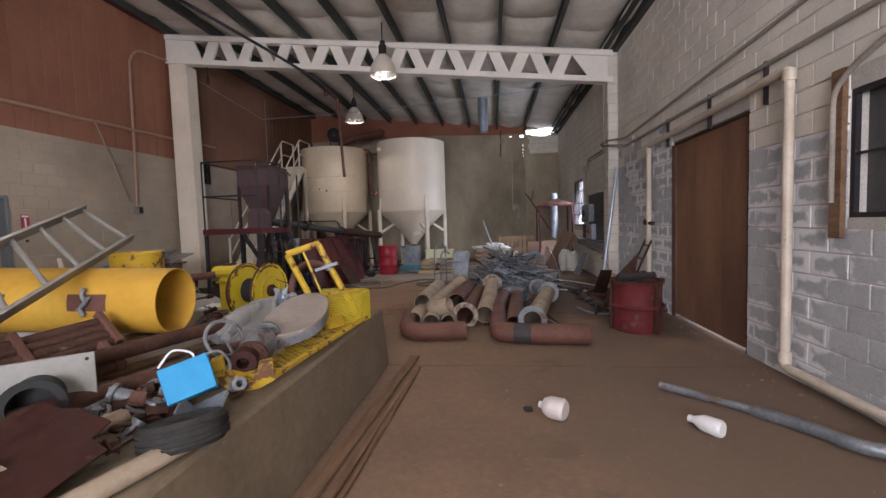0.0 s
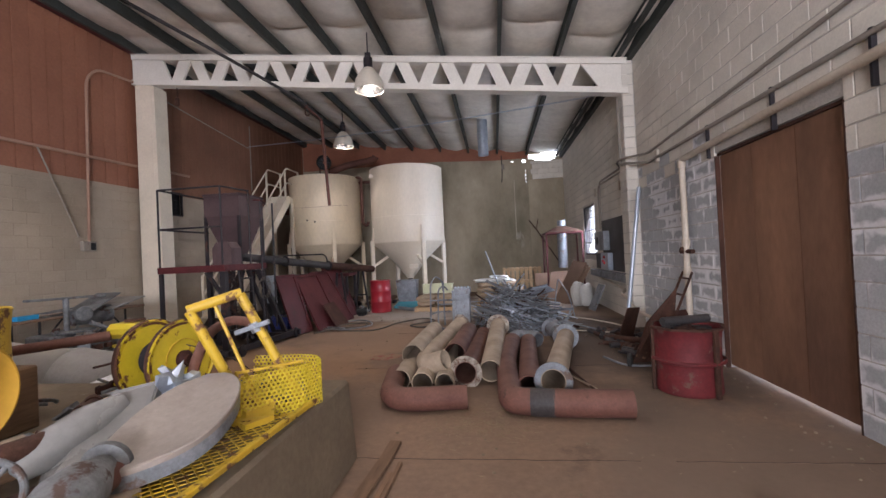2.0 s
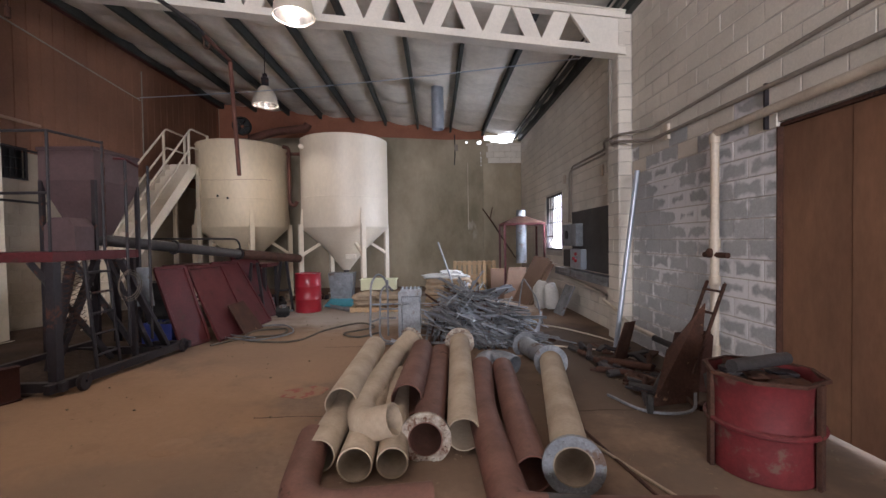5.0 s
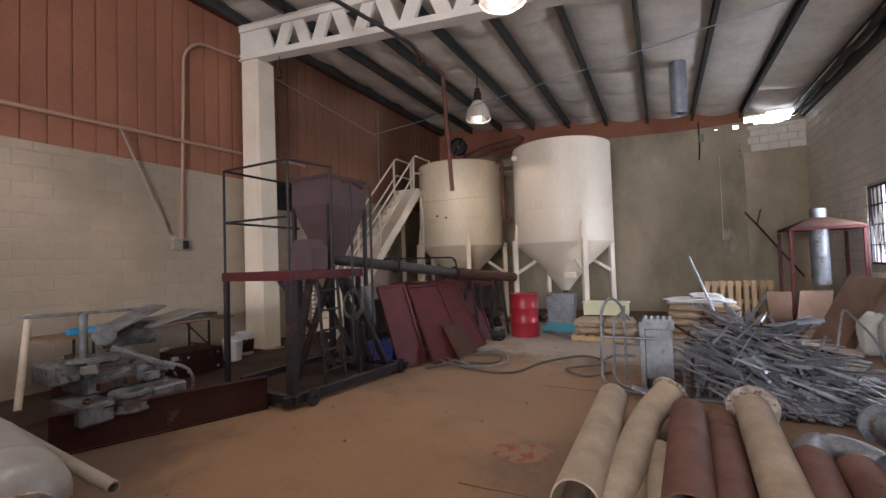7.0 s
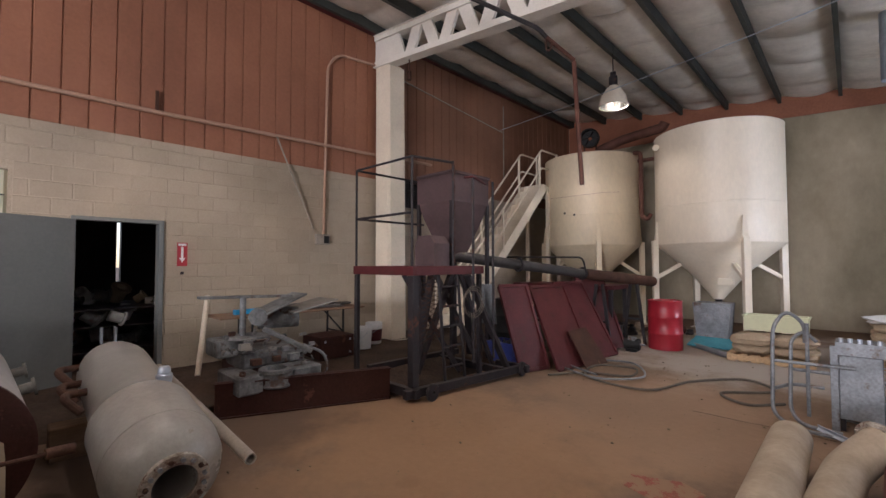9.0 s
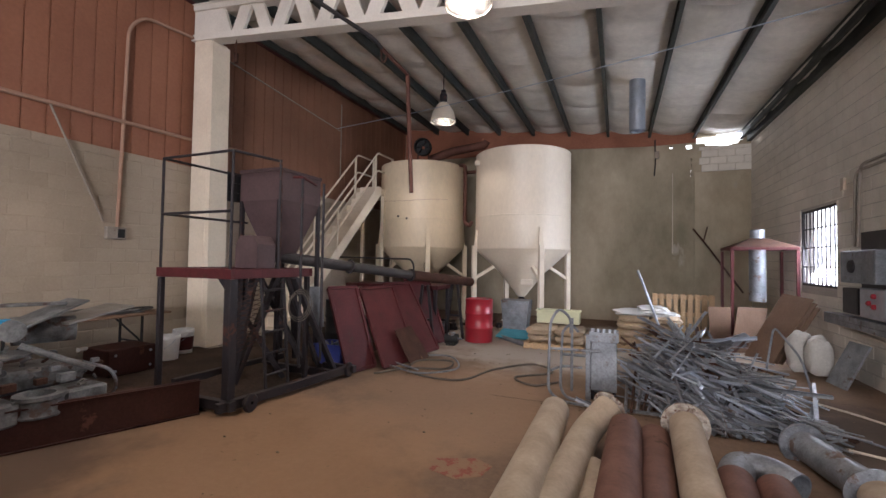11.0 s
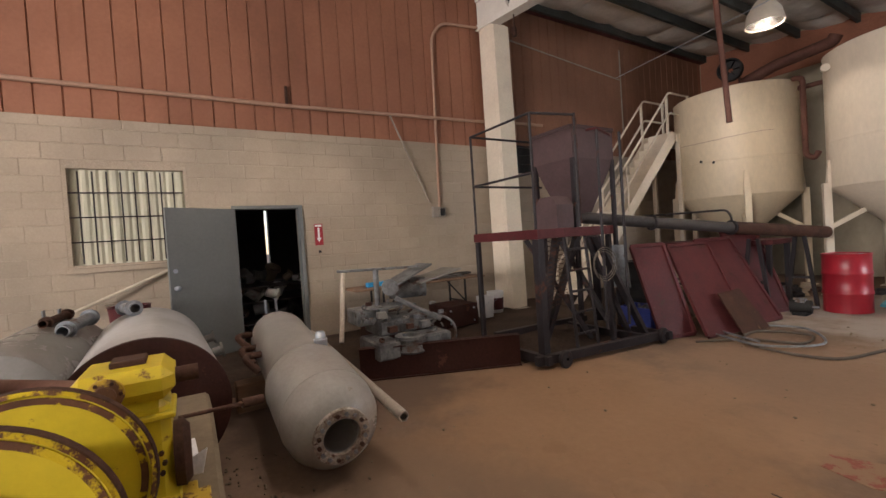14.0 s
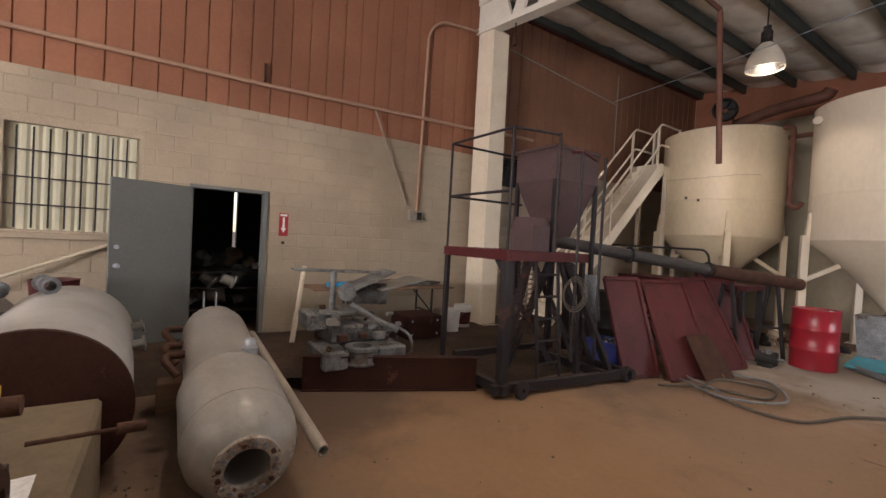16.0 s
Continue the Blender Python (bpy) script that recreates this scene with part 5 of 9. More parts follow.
# ---- big pipes lying in a heap on the floor ----
def big_pipe(p0, p1, r, material, label, fl0=False, fl1=False, wall=0.01, flm=None):
    d = (Vector(p1) - Vector(p0)).normalized()
    t = thing("steel_pipe", tuple((Vector(p0) + Vector(p1)) / 2 - Vector((0, 0, r))), label, "pipe", "large pipes heaped on the floor")
    bm = B()
    tube(bm, p0, p1, r, wall)
    part("pipe_body", bm, material, t)
    for f, p, q in ((fl0, Vector(p0), d), (fl1, Vector(p1), -d)):
        if f:
            bm = B()
            flange(bm, p, p + q, r * 1.5, r * 0.97, 0.028, 8)
            part("flange", bm, flm or material, t)
    return t


CR = M["crust"]
big_pipe((-0.98, 7.97, 0.29), (-1.0, 10.1, 0.23), 0.135, M["pipe_tan"], "dusty cream steel pipe on top of the heap, speckled with rust")
big_pipe((-0.45, 8.10, 0.27), (-0.37, 9.85, 0.24), 0.135, M["pipe_red"], "red-brown steel pipe on top of the heap, dusty")
big_pipe((-0.28, 7.60, 0.16), (-0.13, 10.0, 0.14), 0.13, M["pipe_red"], "red-brown steel pipe with a broken flange", True, flm=CR)
big_pipe((0.01, 7.66, 0.16), (0.12, 10.1, 0.27), 0.13, M["pipe_tan"], "dusty cream steel pipe with a heavy white-crusted flange", False, True, flm=CR)
big_pipe((0.42, 7.16, 0.13), (0.58, 9.4, 0.13), 0.12, M["pipe_red"], "thin-walled red-brown steel pipe lying on the floor")
big_pipe((0.66, 7.10, 0.2), (1.16, 9.45, 0.18), 0.13, M["pipe_tan"], "cream steel pipe with zinc flanges at both ends", True, True, flm=M["galvdull"])
big_pipe((1.20, 9.56, 0.15), (1.06, 10.45, 0.13), 0.12, M["galvdull"], "short dull galvanized pipe with a tilted flange", False, True, flm=M["galvdull"])
big_pipe((-1.03, 7.45, 0.13), (-1.02, 9.2, 0.13), 0.12, M["pipe_tan"], "cream steel pipe at the bottom of the heap")
big_pipe((-0.75, 7.32, 0.13), (-0.77, 9.0, 0.13), 0.12, M["pipe_tan"], "cream steel pipe wedged low in the heap")
big_pipe((-0.50, 7.35, 0.12), (-0.60, 9.2, 0.12), 0.11, M["pipe_tan"], "dusty cream pipe under the red-brown pipe")
# cream pipe with elbows, across the heap
def bent_pipe(pts, r, material, label, seg=26, wall=0.012, rad=0.3):
    t = thing("elbow_pipe", tuple(Vector(pts[0]) - Vector((0, 0, r))), label, "pipe", "large pipes heaped on the floor")
    bm = B()
    sweep(bm, bend(pts, rad, 8), r, seg, wall)
    part("pipe_body", bm, material, t)
    return t


t_ = bent_pipe([(-0.50, 7.56, 0.33), (-0.73, 7.64, 0.25), (-0.84, 8.1, 0.20), (-0.68, 9.75, 0.22), (-0.5, 10.05, 0.36)], 0.12, M["pipe_tan"], "cream steel pipe with open elbows at both ends", rad=0.16)
bm = B()
flange(bm, (-0.5, 10.05, 0.36), (-0.56, 9.95, 0.31), 0.15, 0.12, 0.022, 8)
part("flange", bm, CR, t_)
bent_pipe([(-0.22, 6.90, 0.12), (-1.0, 6.80, 0.12), (-1.13, 7.7, 0.13)], 0.118, M["pipe_red"], "rusty red-brown pipe with a wide elbow, lying on the floor", rad=0.32)
t2 = bent_pipe([(0.42, 6.72, 0.128), (0.22, 6.76, 0.13), (0.20, 8.2, 0.13), (0.34, 9.4, 0.14)], 0.125, M["pipe_red"], "red-brown pipe with a dark elbow, lying on the floor", rad=0.33)
bm = B()
tube(bm, (0.60, 6.69, 0.128), (1.30, 6.66, 0.128), 0.127, 0.01)
part("pipe_stub", bm, M["pipe_red"], t2)
bm = B()
tube(bm, (0.40, 6.722, 0.128), (0.62, 6.69, 0.128), 0.1285, 0.012)
part("elbow_collar", bm, M["pipe_dark"], t2, "blackened elbow end")
el = bent_pipe([(0.34, 9.42, 0.14), (0.42, 9.66, 0.16), (0.62, 9.66, 0.15), (0.74, 9.50, 0.125)], 0.115, M["galvdull"], "short dull grey return bend beyond the heap", rad=0.16)
lr = thing("thin_rod", (1.2, 7.6, 0), "thin steel rod lying beside the pipes", "rod")
bm = B()
rod(bm, (1.0, 8.3, 0.012), (1.2, 6.95, 0.012), 0.012, 8)
part("bar", bm, M["rust"], lr)

# ---- grey pressure vessel ----
pv = thing("pressure_vessel", (-4.6, 6.5, 0), "dusty grey steel pressure vessel lying down with a bolted open flange", "tank")
p0, p1 = Vector((-3.46, 6.53, 0.345)), Vector((-5.65, 6.54, 0.66))
m, n = axis(p0, p1)
R = 0.318
bm = B()
lathe(bm, [(0.135, -0.03), (0.2, 0.0), (0.27, 0.05), (0.305, 0.13), (R, 0.24), (R + 0.003, 0.242), (R + 0.003, 0.25), (R, 0.252), (R, 0.78), (R + 0.003, 0.785), (R, 0.79), (0.285, 0.98), (0.272, 1.1), (0.268, n - 0.25), (0.24, n - 0.1), (0.15, n - 0.02), (0, n)], m, 48)
lathe(bm, [(0.133, -0.03), (0.133, 0.4), (0, 0.4)], m, 32)
part("shell", bm, M["vessel"], pv)
bm = B()
flange(bm, m @ Vector((0, 0, -0.055)), m @ Vector((0, 0, 1)), 0.178, 0.118, 0.03, 0)
part("flange", bm, M["crust"], pv, "worn flange ring crusted with pale scale")
for i in range(16):
    a = 6.28318530718 * (i + 0.5) / 16
    bm = B()
    lathe(bm, [(0, -0.07), (0.014, -0.07), (0.014, -0.02), (0, -0.02)], m @ Matrix.Translation((math.cos(a) * 0.148, math.sin(a) * 0.148, 0)), 6)
    part("bolt", bm, M["rust" if i % 3 == 0 else "galvdull"], pv)
bm = B()
q = m.to_3x3()
upv = Vector((0, 0, 1))
nz = p0.lerp(p1, 0.36) + upv * (R - 0.02)
lathe(bm, [(0, 0), (0.05, 0), (0.055, 0.06), (0.042, 0.07), (0.042, 0.10), (0.03, 0.12), (0, 0.12)], Matrix.Translation(nz + Vector((0, 0.12, -0.03))), 16)
part("nozzle", bm, M["galv"], pv)
bm = B()
lg = p0.lerp(p1, 0.93) + upv * 0.24
box(bm, tuple(lg + Vector((-0.05, -0.1, 0))), tuple(lg + Vector((0.05, -0.09, 0.14))))
box(bm, tuple(lg + Vector((-0.05, 0.0, 0))), tuple(lg + Vector((0.05, 0.01, 0.14))))
part("lifting_lug", bm, M["galvdull"], pv, smooth=False)
bm = B()
for t, dz in ((0.6, 0.1), (0.75, 0.05), (0.86, 0.1)):
    b0 = p0.lerp(p1, t) + Vector((0, -R + 0.06, dz))
    sweep(bm, bend([b0, b0 + Vector((0, -0.12, 0)), b0 + Vector((0.14, -0.14, 0.0)), b0 + Vector((0.2, -0.05, -0.1))], 0.05), 0.028, 10)
part("side_piping", bm, M["rust"], pv)
bm = B()
box(bm, (-5.45, 6.1, 0.0), (-5.25, 6.8, 0.27), 0.01)
tagged(part("timber_block", bm, M["wood"], None, "timber block wedged under the grey vessel", smooth=False), category="block")
wp = thing("white_pipe", (-4.4, 6.8, 0.3), "long dirty white pipe resting on the steel beam", "pipe")
bm = B()
b_ = Vector((-5.35, 6.85, 0.62))
a_ = Vector((-3.29, 6.90, 0.40))
tube(bm, a_, b_, 0.036, 0.008, 16)
part("pipe_body", bm, M["conduit"], wp)

# brown-capped grey tank and the third tank
bt = thing("storage_tank", (-5.0, 5.45, 0), "big grey steel tank lying down with a dark brown end", "tank")
p0, p1 = Vector((-4.2, 5.5, 0.50)), Vector((-6.2, 5.40, 0.52))
m, n = axis(p0, p1)
bm = B()
lathe(bm, [(0.49, 0.01), (0.49, n), (0.3, n + 0.12), (0, n + 0.15)], m, 56)
part("shell", bm, M["paletank"], bt)
bm = B()
lathe(bm, [(0, -0.01), (0.47, -0.01), (0.497, 0.0), (0.497, 0.05), (0.485, 0.05)], m, 56)
part("end_cap", bm, M["browncap"], bt, "dark brown flat end")
for t in (0.5, 0.85):
    bm = B()
    c = p0.lerp(p1, t) + Vector((0, 0.47, 0.12))
    lathe(bm, [(0, 0), (0.04, 0), (0.04, 0.08), (0.07, 0.08), (0.07, 0.1), (0, 0.1)], axis(c, c + Vector((0, 1, 0.2)))[0], 14)
    part("nozzle", bm, M["greytank"], bt)
t3 = thing("old_tank", (-5.0, 4.3, 0), "dull grey cylindrical tank lying behind the yellow winch", "tank")
m, n = axis((-4.75, 4.62, 0.58), (-6.3, 4.72, 0.62))
bm = B()
lathe(bm, [(0, -0.06), (0.2, -0.04), (0.36, 0.04), (0.4, 0.14), (0.4, n - 0.14), (0.36, n - 0.04), (0.2, n + 0.04), (0, n + 0.06)], m, 48)
part("shell", bm, M["greytank"], t3)
for t in (0.15, 0.8):
    bm = B()
    c = m @ Vector((0, 0, n * t))
    box(bm, tuple(c + Vector((-0.1, -0.35, -0.62))), tuple(c + Vector((0.1, 0.35, -0.3))), 0.01)
    part("saddle", bm, M["steel"], t3, smooth=False)
bm = B()
c = m @ Vector((0, 0, n * 0.8)) + Vector((0, 0, 0.38))
box(bm, tuple(c + Vector((-0.04, -0.06, 0))), tuple(c + Vector((0.04, -0.05, 0.12))))
box(bm, tuple(c + Vector((-0.04, 0.05, 0))), tuple(c + Vector((0.04, 0.06, 0.12))))
part("lifting_lug", bm, M["galvdull"], t3, smooth=False)

# ---- high-bay lamps ----
def bay_lamp(x, y, z):
    d = thing("high_bay_lamp", (x, y, z + 0.5), "cream high-bay lamp with a flared reflector, lit, hanging from the roof", "lamp", "high-bay lamps")
    K = 1.4
    m = Matrix.Translation((x, y, z)) @ Matrix.Scale(K, 4)
    bm = B()
    lathe(bm, [(0.197, -0.10), (0.205, -0.1), (0.175, 0.05), (0.10, 0.17), (0.07, 0.20), (0.066, 0.19), (0.096, 0.162), (0.168, 0.045)], m, 36, close=True)
    part("reflector", bm, M["lampshade"], d)
    bm = B()
    lathe(bm, [(0.190, -0.085), (0.163, 0.043), (0.092, 0.156), (0.06, 0.16), (0.055, 0.156), (0.086, 0.150), (0.157, 0.038), (0.184, -0.085)], m, 36, close=True)
    part("reflector_lining", bm, M["mirror"], d, "polished inner face")
    bm = B()
    lathe(bm, [(0, 0.36), (0.045, 0.36), (0.06, 0.34), (0.06, 0.22), (0.075, 0.2), (0, 0.2)], m, 20)
    part("ballast", bm, M["steel"], d)
    bm = B()
    rod(bm, (x, y, z + 0.36 * K), (x, y, roof_z(x) + 0.08), 0.012, 8)
    box(bm, (x - 0.05, y - 0.03, z + 0.36 * K), (x + 0.05, y + 0.03, z + 0.36 * K + 0.08), 0.005)
    part("stem", bm, M["steel"], d)
    bm = B()
    lathe(bm, [(0, 0.15), (0.02, 0.15), (0.03, 0.10), (0.045, 0.06), (0.04, 0.045), (0, 0.04)][::-1], m @ Matrix.Translation((0, 0, 0.03)), 16)
    b = part("bulb", bm, M["bulb"], d)
    b.visible_shadow = False


for lx, ly, lz in LAMPS:
    bay_lamp(lx, ly, lz)

# ---- hanging duct, red drop pipe, wires, roof pipe ----
dk = thing("ventilation_duct", (-0.07, 15.4, 4.4), "galvanized round vent duct hanging down from the roof", "duct")
bm = B()
tube(bm, (-0.07, 15.4, 4.46), (-0.07, 15.4, roof_z(-0.07)), 0.155, 0.004, 32)
part("duct_body", bm, M["galv"], dk)
bm = B()
lathe(bm, [(0.157, 0), (0.163, 0), (0.163, 0.03), (0.157, 0.03)], Matrix.Translation((-0.07, 15.4, 5.1)), 32, close=True)
part("seam_band", bm, M["galv"], dk)
rp = thing("red_drop_pipe", (-3.65, 11.98, 2.8), "thin rusty red pipe hanging vertically from the roof", "pipe")
bm = B()
rod(bm, (-3.6, 12.01, 2.81), (-3.68, 11.95, 4.75), 0.035, 14)
part("pipe_body", bm, M["pipe_red"], rp)
rf = thing("roof_pipe", (-4.3, 9.0, 5.4), "dark pipe slung under the roof with an end hook", "pipe")
bm = B()
sweep(bm, bend([(-6.6, 4.8, 6.1), (-4.3, 9.6, 5.15), (-3.68, 10.9, 4.86), (-3.68, 11.1, 4.82)], 0.3), 0.03, 10)
part("pipe_run", bm, M["pipe_dark"], rf)
bm = B()
sweep(bm, bend([(-3.68, 11.1, 4.82), (-3.68, 11.12, 4.62), (-3.6, 11.1, 4.60), (-3.58, 11.1, 4.7)], 0.05), 0.014, 8)
part("hook", bm, M["rust"], rf)
bm = B()
rod(bm, (-3.68, 11.1, 4.82), (-3.68, 11.95, 4.78), 0.03, 10)
part("pipe_run", bm, M["pipe_red"], rf)
for k, (z0_, z1_) in enumerate(((5.0, 4.92), (5.04, 4.97))):
    w_ = thing("overhead_wire", (-2.0, 14.0, 4.9), "thin slack wire strung across the hall", "wire")
    bm = B()
    pts = []
    for i in range(25):
        t = i / 24
        pts.append((-7.5 + 9.8 * t, 15.2 - 3.6 * t + 0.1 * k, 5.25 - 0.62 * t - 0.1 * math.sin(math.pi * t) + 0.05 * k))
    sweep(bm, pts, 0.006, 5)
    part("wire", bm, M["galv"], w_)
hk = thing("hanging_socket", (-6.6, 11.0, 5.3), "small rusty socket hanging under the girder", "socket")
bm = B()
rod(bm, (-6.55, 11.05, 5.45), (-6.55, 11.05, 5.2), 0.012, 8)
rod(bm, (-6.55, 11.05, 5.22), (-6.55, 11.05, 5.06), 0.04, 12)
part("body", bm, M["rust"], hk)

# ---- west wall services ----
def conduit(name, runs, r, material, label, boxes=(), rad=0.12):
    t = thing(name, tuple(runs[0][0]), label, "conduit")
    for run in runs:
        bm = B()
        sweep(bm, bend(run, rad), r, 10)
        part("pipe_run", bm, material, t)
    for lo, hi in boxes:
        bm = B()
        box(bm, lo, hi, 0.004)
        part("box", bm, material, t, smooth=False)
    return t


WC = WX + 0.03
conduit("wall_pipe", [[(WC + 0.02, -3.5, 3.70), (WC + 0.02, 7.3, 3.71), (WC + 0.02, 11.0, 3.80)], [(WC + 0.02, 11.5, 3.84), (WC + 0.02, 12.6, 3.86)]], 0.03, M["conduit_r"], "long tan pipe running along the panelled wall")
for y in (3.78, 7.25):
    st_ = thing("wall_stub", (WC, y, 3.7), "short rusty bracket above the wall pipe", "bracket")
    bm = B()
    beam(bm, (WC, y, 3.74), (WC, y, 4.02), 0.02, 0.04, 0.003)
    part("bar", bm, M["rust"], st_, smooth=False)
conduit("wall_conduit", [[(WC, 9.86, 2.12), (WC, 9.92, 5.3), (WC, 10.15, 5.58), (WC, 11.0, 5.66)]], 0.026, M["conduit_r"], "tan painted conduit rising from a socket box", rad=0.2)
sb = thing("socket_box", (WC, 9.83, 2.03), "weathered metal socket box on the block wall", "socket")
bm = B()
box(bm, (WX + 0.01, 9.69, 1.94), (WX + 0.08, 9.97, 2.13), 0.008)
part("body", bm, M["conduit"], sb, smooth=False)
bm = B()
box(bm, (WX + 0.08, 9.84, 1.965), (WX + 0.088, 9.94, 2.1), 0.003)
part("cover", bm, M["black"], sb, smooth=False)
conduit("loose_rod", [[(WC + 0.05, 8.95, 3.72), (WC + 0.02, 9.65, 2.2)]], 0.014, M["conduit"], "thin loose rod hanging down from the wall pipe")
conduit("panel_conduit", [[(WC, 11.5, 5.6), (WC, 15.4, 5.25)], [(WC, 15.45, 6.0), (WC, 15.45, 3.9)]], 0.016, M["conduit"], "thin conduit on the brown panels behind the column")
conduit("dark_wall_pipe", [[(WC, 13.2, 0.2), (WC, 13.2, 2.6)], [(WC, 13.6, 0.2), (WC, 13.6, 2.3), (WC, 14.4, 2.9)]], 0.016, M["conduit"], "thin pipes on the block wall behind the stair")
sg = thing("fire_point_sign", (WX + 0.012, 7.6, 1.73), "small red and white wall sign with a down arrow", "sign")
bm = B()
box(bm, (WX + 0.010, 7.535, 1.56), (WX + 0.014, 7.665, 1.90))
part("plate", bm, M["reddrum"], sg, smooth=False)
bm = B()
poly_prism(bm, [(WX + 0.0142, 7.585, 1.84), (WX + 0.0142, 7.615, 1.84), (WX + 0.0142, 7.615, 1.68), (WX + 0.0142, 7.64, 1.68), (WX + 0.0142, 7.60, 1.61), (WX + 0.0142, 7.56, 1.68), (WX + 0.0142, 7.585, 1.68)], (0.002, 0, 0))
part("arrow", bm, M["paper"], sg, smooth=False)
bm = B()
box(bm, (WX + 0.0142, 7.55, 1.855), (WX + 0.0162, 7.65, 1.885))
part("caption_bar", bm, M["paper"], sg, smooth=False)
bm = B()
box(bm, (WX + 0.01, 7.58, 1.44), (WX + 0.03, 7.62, 1.48), 0.004)
part("hook", bm, M["steel"], sg, smooth=False)

# ---- east wall services ----
EC = EX - 0.04
conduit("wall_conduit_east", [[(EC, 15.6 - 1.7, 2.0), (EC, 13.82, 3.2), (EC, 12.0, 3.2), (2.63, 11.5, 3.22), (2.63, 10.96, 3.20), (EC, 10.4, 3.14), (EC, 7.4, 3.25), (EC, 2.0, 3.5)],
                              [(EC, 14.0, 2.0), (EC, 13.95, 3.12), (EC, 12.0, 3.12)]], 0.02, M["conduit"], "grey conduit running along the block wall", rad=0.15)
conduit("wall_conduit_east", [[(2.64, 11.25, 4.9), (2.64, 11.25, 3.12), (2.64, 10.96, 3.1), (EC, 10.4, 2.98), (EC, 2.0, 2.98)]], 0.024, M["conduit"], "thick tan conduit with a drop at the pilaster", rad=0.1)
conduit("wall_conduit_east", [[(EC, 11.72, 4.9), (EC, 11.70, 0.97)]], 0.022, M["galvdull"], "vertical galvanized conduit beside the pilaster")
pvc = thing("pvc_pipe", (EX - 0.1, 8.95, 0), "aged cream drain pipe with couplings on the block wall", "pipe")
for run in ([(EX - 0.1, 8.95, 0.3), (EX - 0.1, 8.95, 2.72), (EX - 0.1, 5.55, 2.80), (EX - 0.1, 5.55, 0.12), (EX - 0.09, 1.0, 0.10)],):
    bm = B()
    sweep(bm, bend(run, 0.06, 4), 0.042, 14)
    part("pipe_run", bm, M["pvc"], pvc)
for y, z in ((8.95, 2.66), (8.95, 1.15), (8.95, 1.55), (8.95, 0.42), (5.55, 2.74), (5.55, 0.22)):
    bm = B()
    lathe(bm, [(0.043, -0.05), (0.054, -0.05), (0.054, 0.05), (0.043, 0.05)], Matrix.Translation((EX - 0.1, y, z)), 18, close=True)
    part("coupling", bm, M["pvc"], pvc)
for y in (8.35, 7.1, 6.0):
    bm = B()
    beam(bm, (EX - 0.02, y, 2.6), (EX - 0.02, y, 3.02), 0.05, 0.03, 0.003)
    part("bracket", bm, M["steel"], pvc, smooth=False)
bm = B()
lathe(bm, [(0, 0), (0.05, 0), (0.05, 0.03), (0.02, 0.05), (0, 0.05)], axis((EX - 0.14, 8.95, 1.45), (EX - 0.4, 9.0, 1.45))[0], 14)
rod(bm, (EX - 0.1, 8.75, 1.43), (EX - 0.1, 9.12, 1.43), 0.03, 10)
part("valve", bm, M["rust"], pvc)
lowp = conduit("low_wall_pipe", [[(EC - 0.03, 14.6, 0.78), (EC - 0.03, 11.9, 0.62), (EC - 0.25, 11.5, 0.6), (2.6, 10.9, 0.5)], [(2.6, 10.9, 0.45), (2.6, 10.5, 0.38), (2.6, 9.8, 0.36)]], 0.028, M["pvc"], "low cream pipe with elbows along the east wall")
# grey wainscot sheet, ledge and electrical boxes
ws = thing("wall_sheet", (EX - 0.02, 12.8, 0.95), "dull dark grey steel sheet fixed to the block wall", "panel")
bm = B()
box(bm, (EX - 0.026, 11.5, 0.98), (EX - 0.014, 13.85, 2.2))
part("sheet", bm, M["dark"], ws, smooth=False)
lg = thing("steel_ledge", (EX - 0.1, 13.2, 0.85), "long grey steel ledge along the block wall", "ledge")
bm = B()
box(bm, (EX - 0.2, 11.5, 0.88), (EX - 0.012, 14.6, 0.96), 0.006)
box(bm, (EX - 0.2, 11.5, 0.80), (EX - 0.17, 14.6, 0.878), 0.004)
part("shelf", bm, M["galvdull"], lg, smooth=False)
def ebox(y0, y1, z0, z1, d, material, label):
    e = thing("electrical_box", (EX - 0.1, (y0 + y1) / 2, z0), label, "electrical box", "electrical boxes on the wall")
    bm = B()
    box(bm, (EX - 0.03 - d, y0, z0), (EX - 0.03, y1, z1), 0.008)
    part("case", bm, material, e, smooth=False)
    bm = B()
    box(bm, (EX - 0.038 - d, y0 + 0.02, z0 + 0.02), (EX - 0.031 - d, y1 - 0.02, z1 - 0.02), 0.003)
    part("cover", bm, material, e, smooth=False)
    return e
e1 = ebox(13.15, 14.1, 1.46, 1.93, 0.14, M["galvdull"], "grey switch box with a raised round handle")
bm = B()
lathe(bm, [(0, 0), (0.1, 0), (0.09, 0.03), (0, 0.035)], axis((EX - 0.17, 13.75, 1.7), (EX - 0.4, 13.75, 1.7))[0], 20)
part("dial", bm, M["steel"], e1)
e2 = ebox(13.7, 14.15, 1.0, 1.38, 0.1, M["dark"], "small dark grey isolator box")
e3 = ebox(12.95, 13.6, 0.99, 1.40, 0.12, M["galv"], "light grey starter box with red push buttons")
for y, z in ((13.2, 1.3), (13.2, 1.16), (13.32, 1.2)):
    bm = B()
    lathe(bm, [(0, 0), (0.035, 0), (0.035, 0.03), (0.02, 0.045), (0, 0.045)], axis((EX - 0.155, y, z), (EX - 0.5, y, z))[0], 14)
    part("button", bm, M["reddrum"], e3)
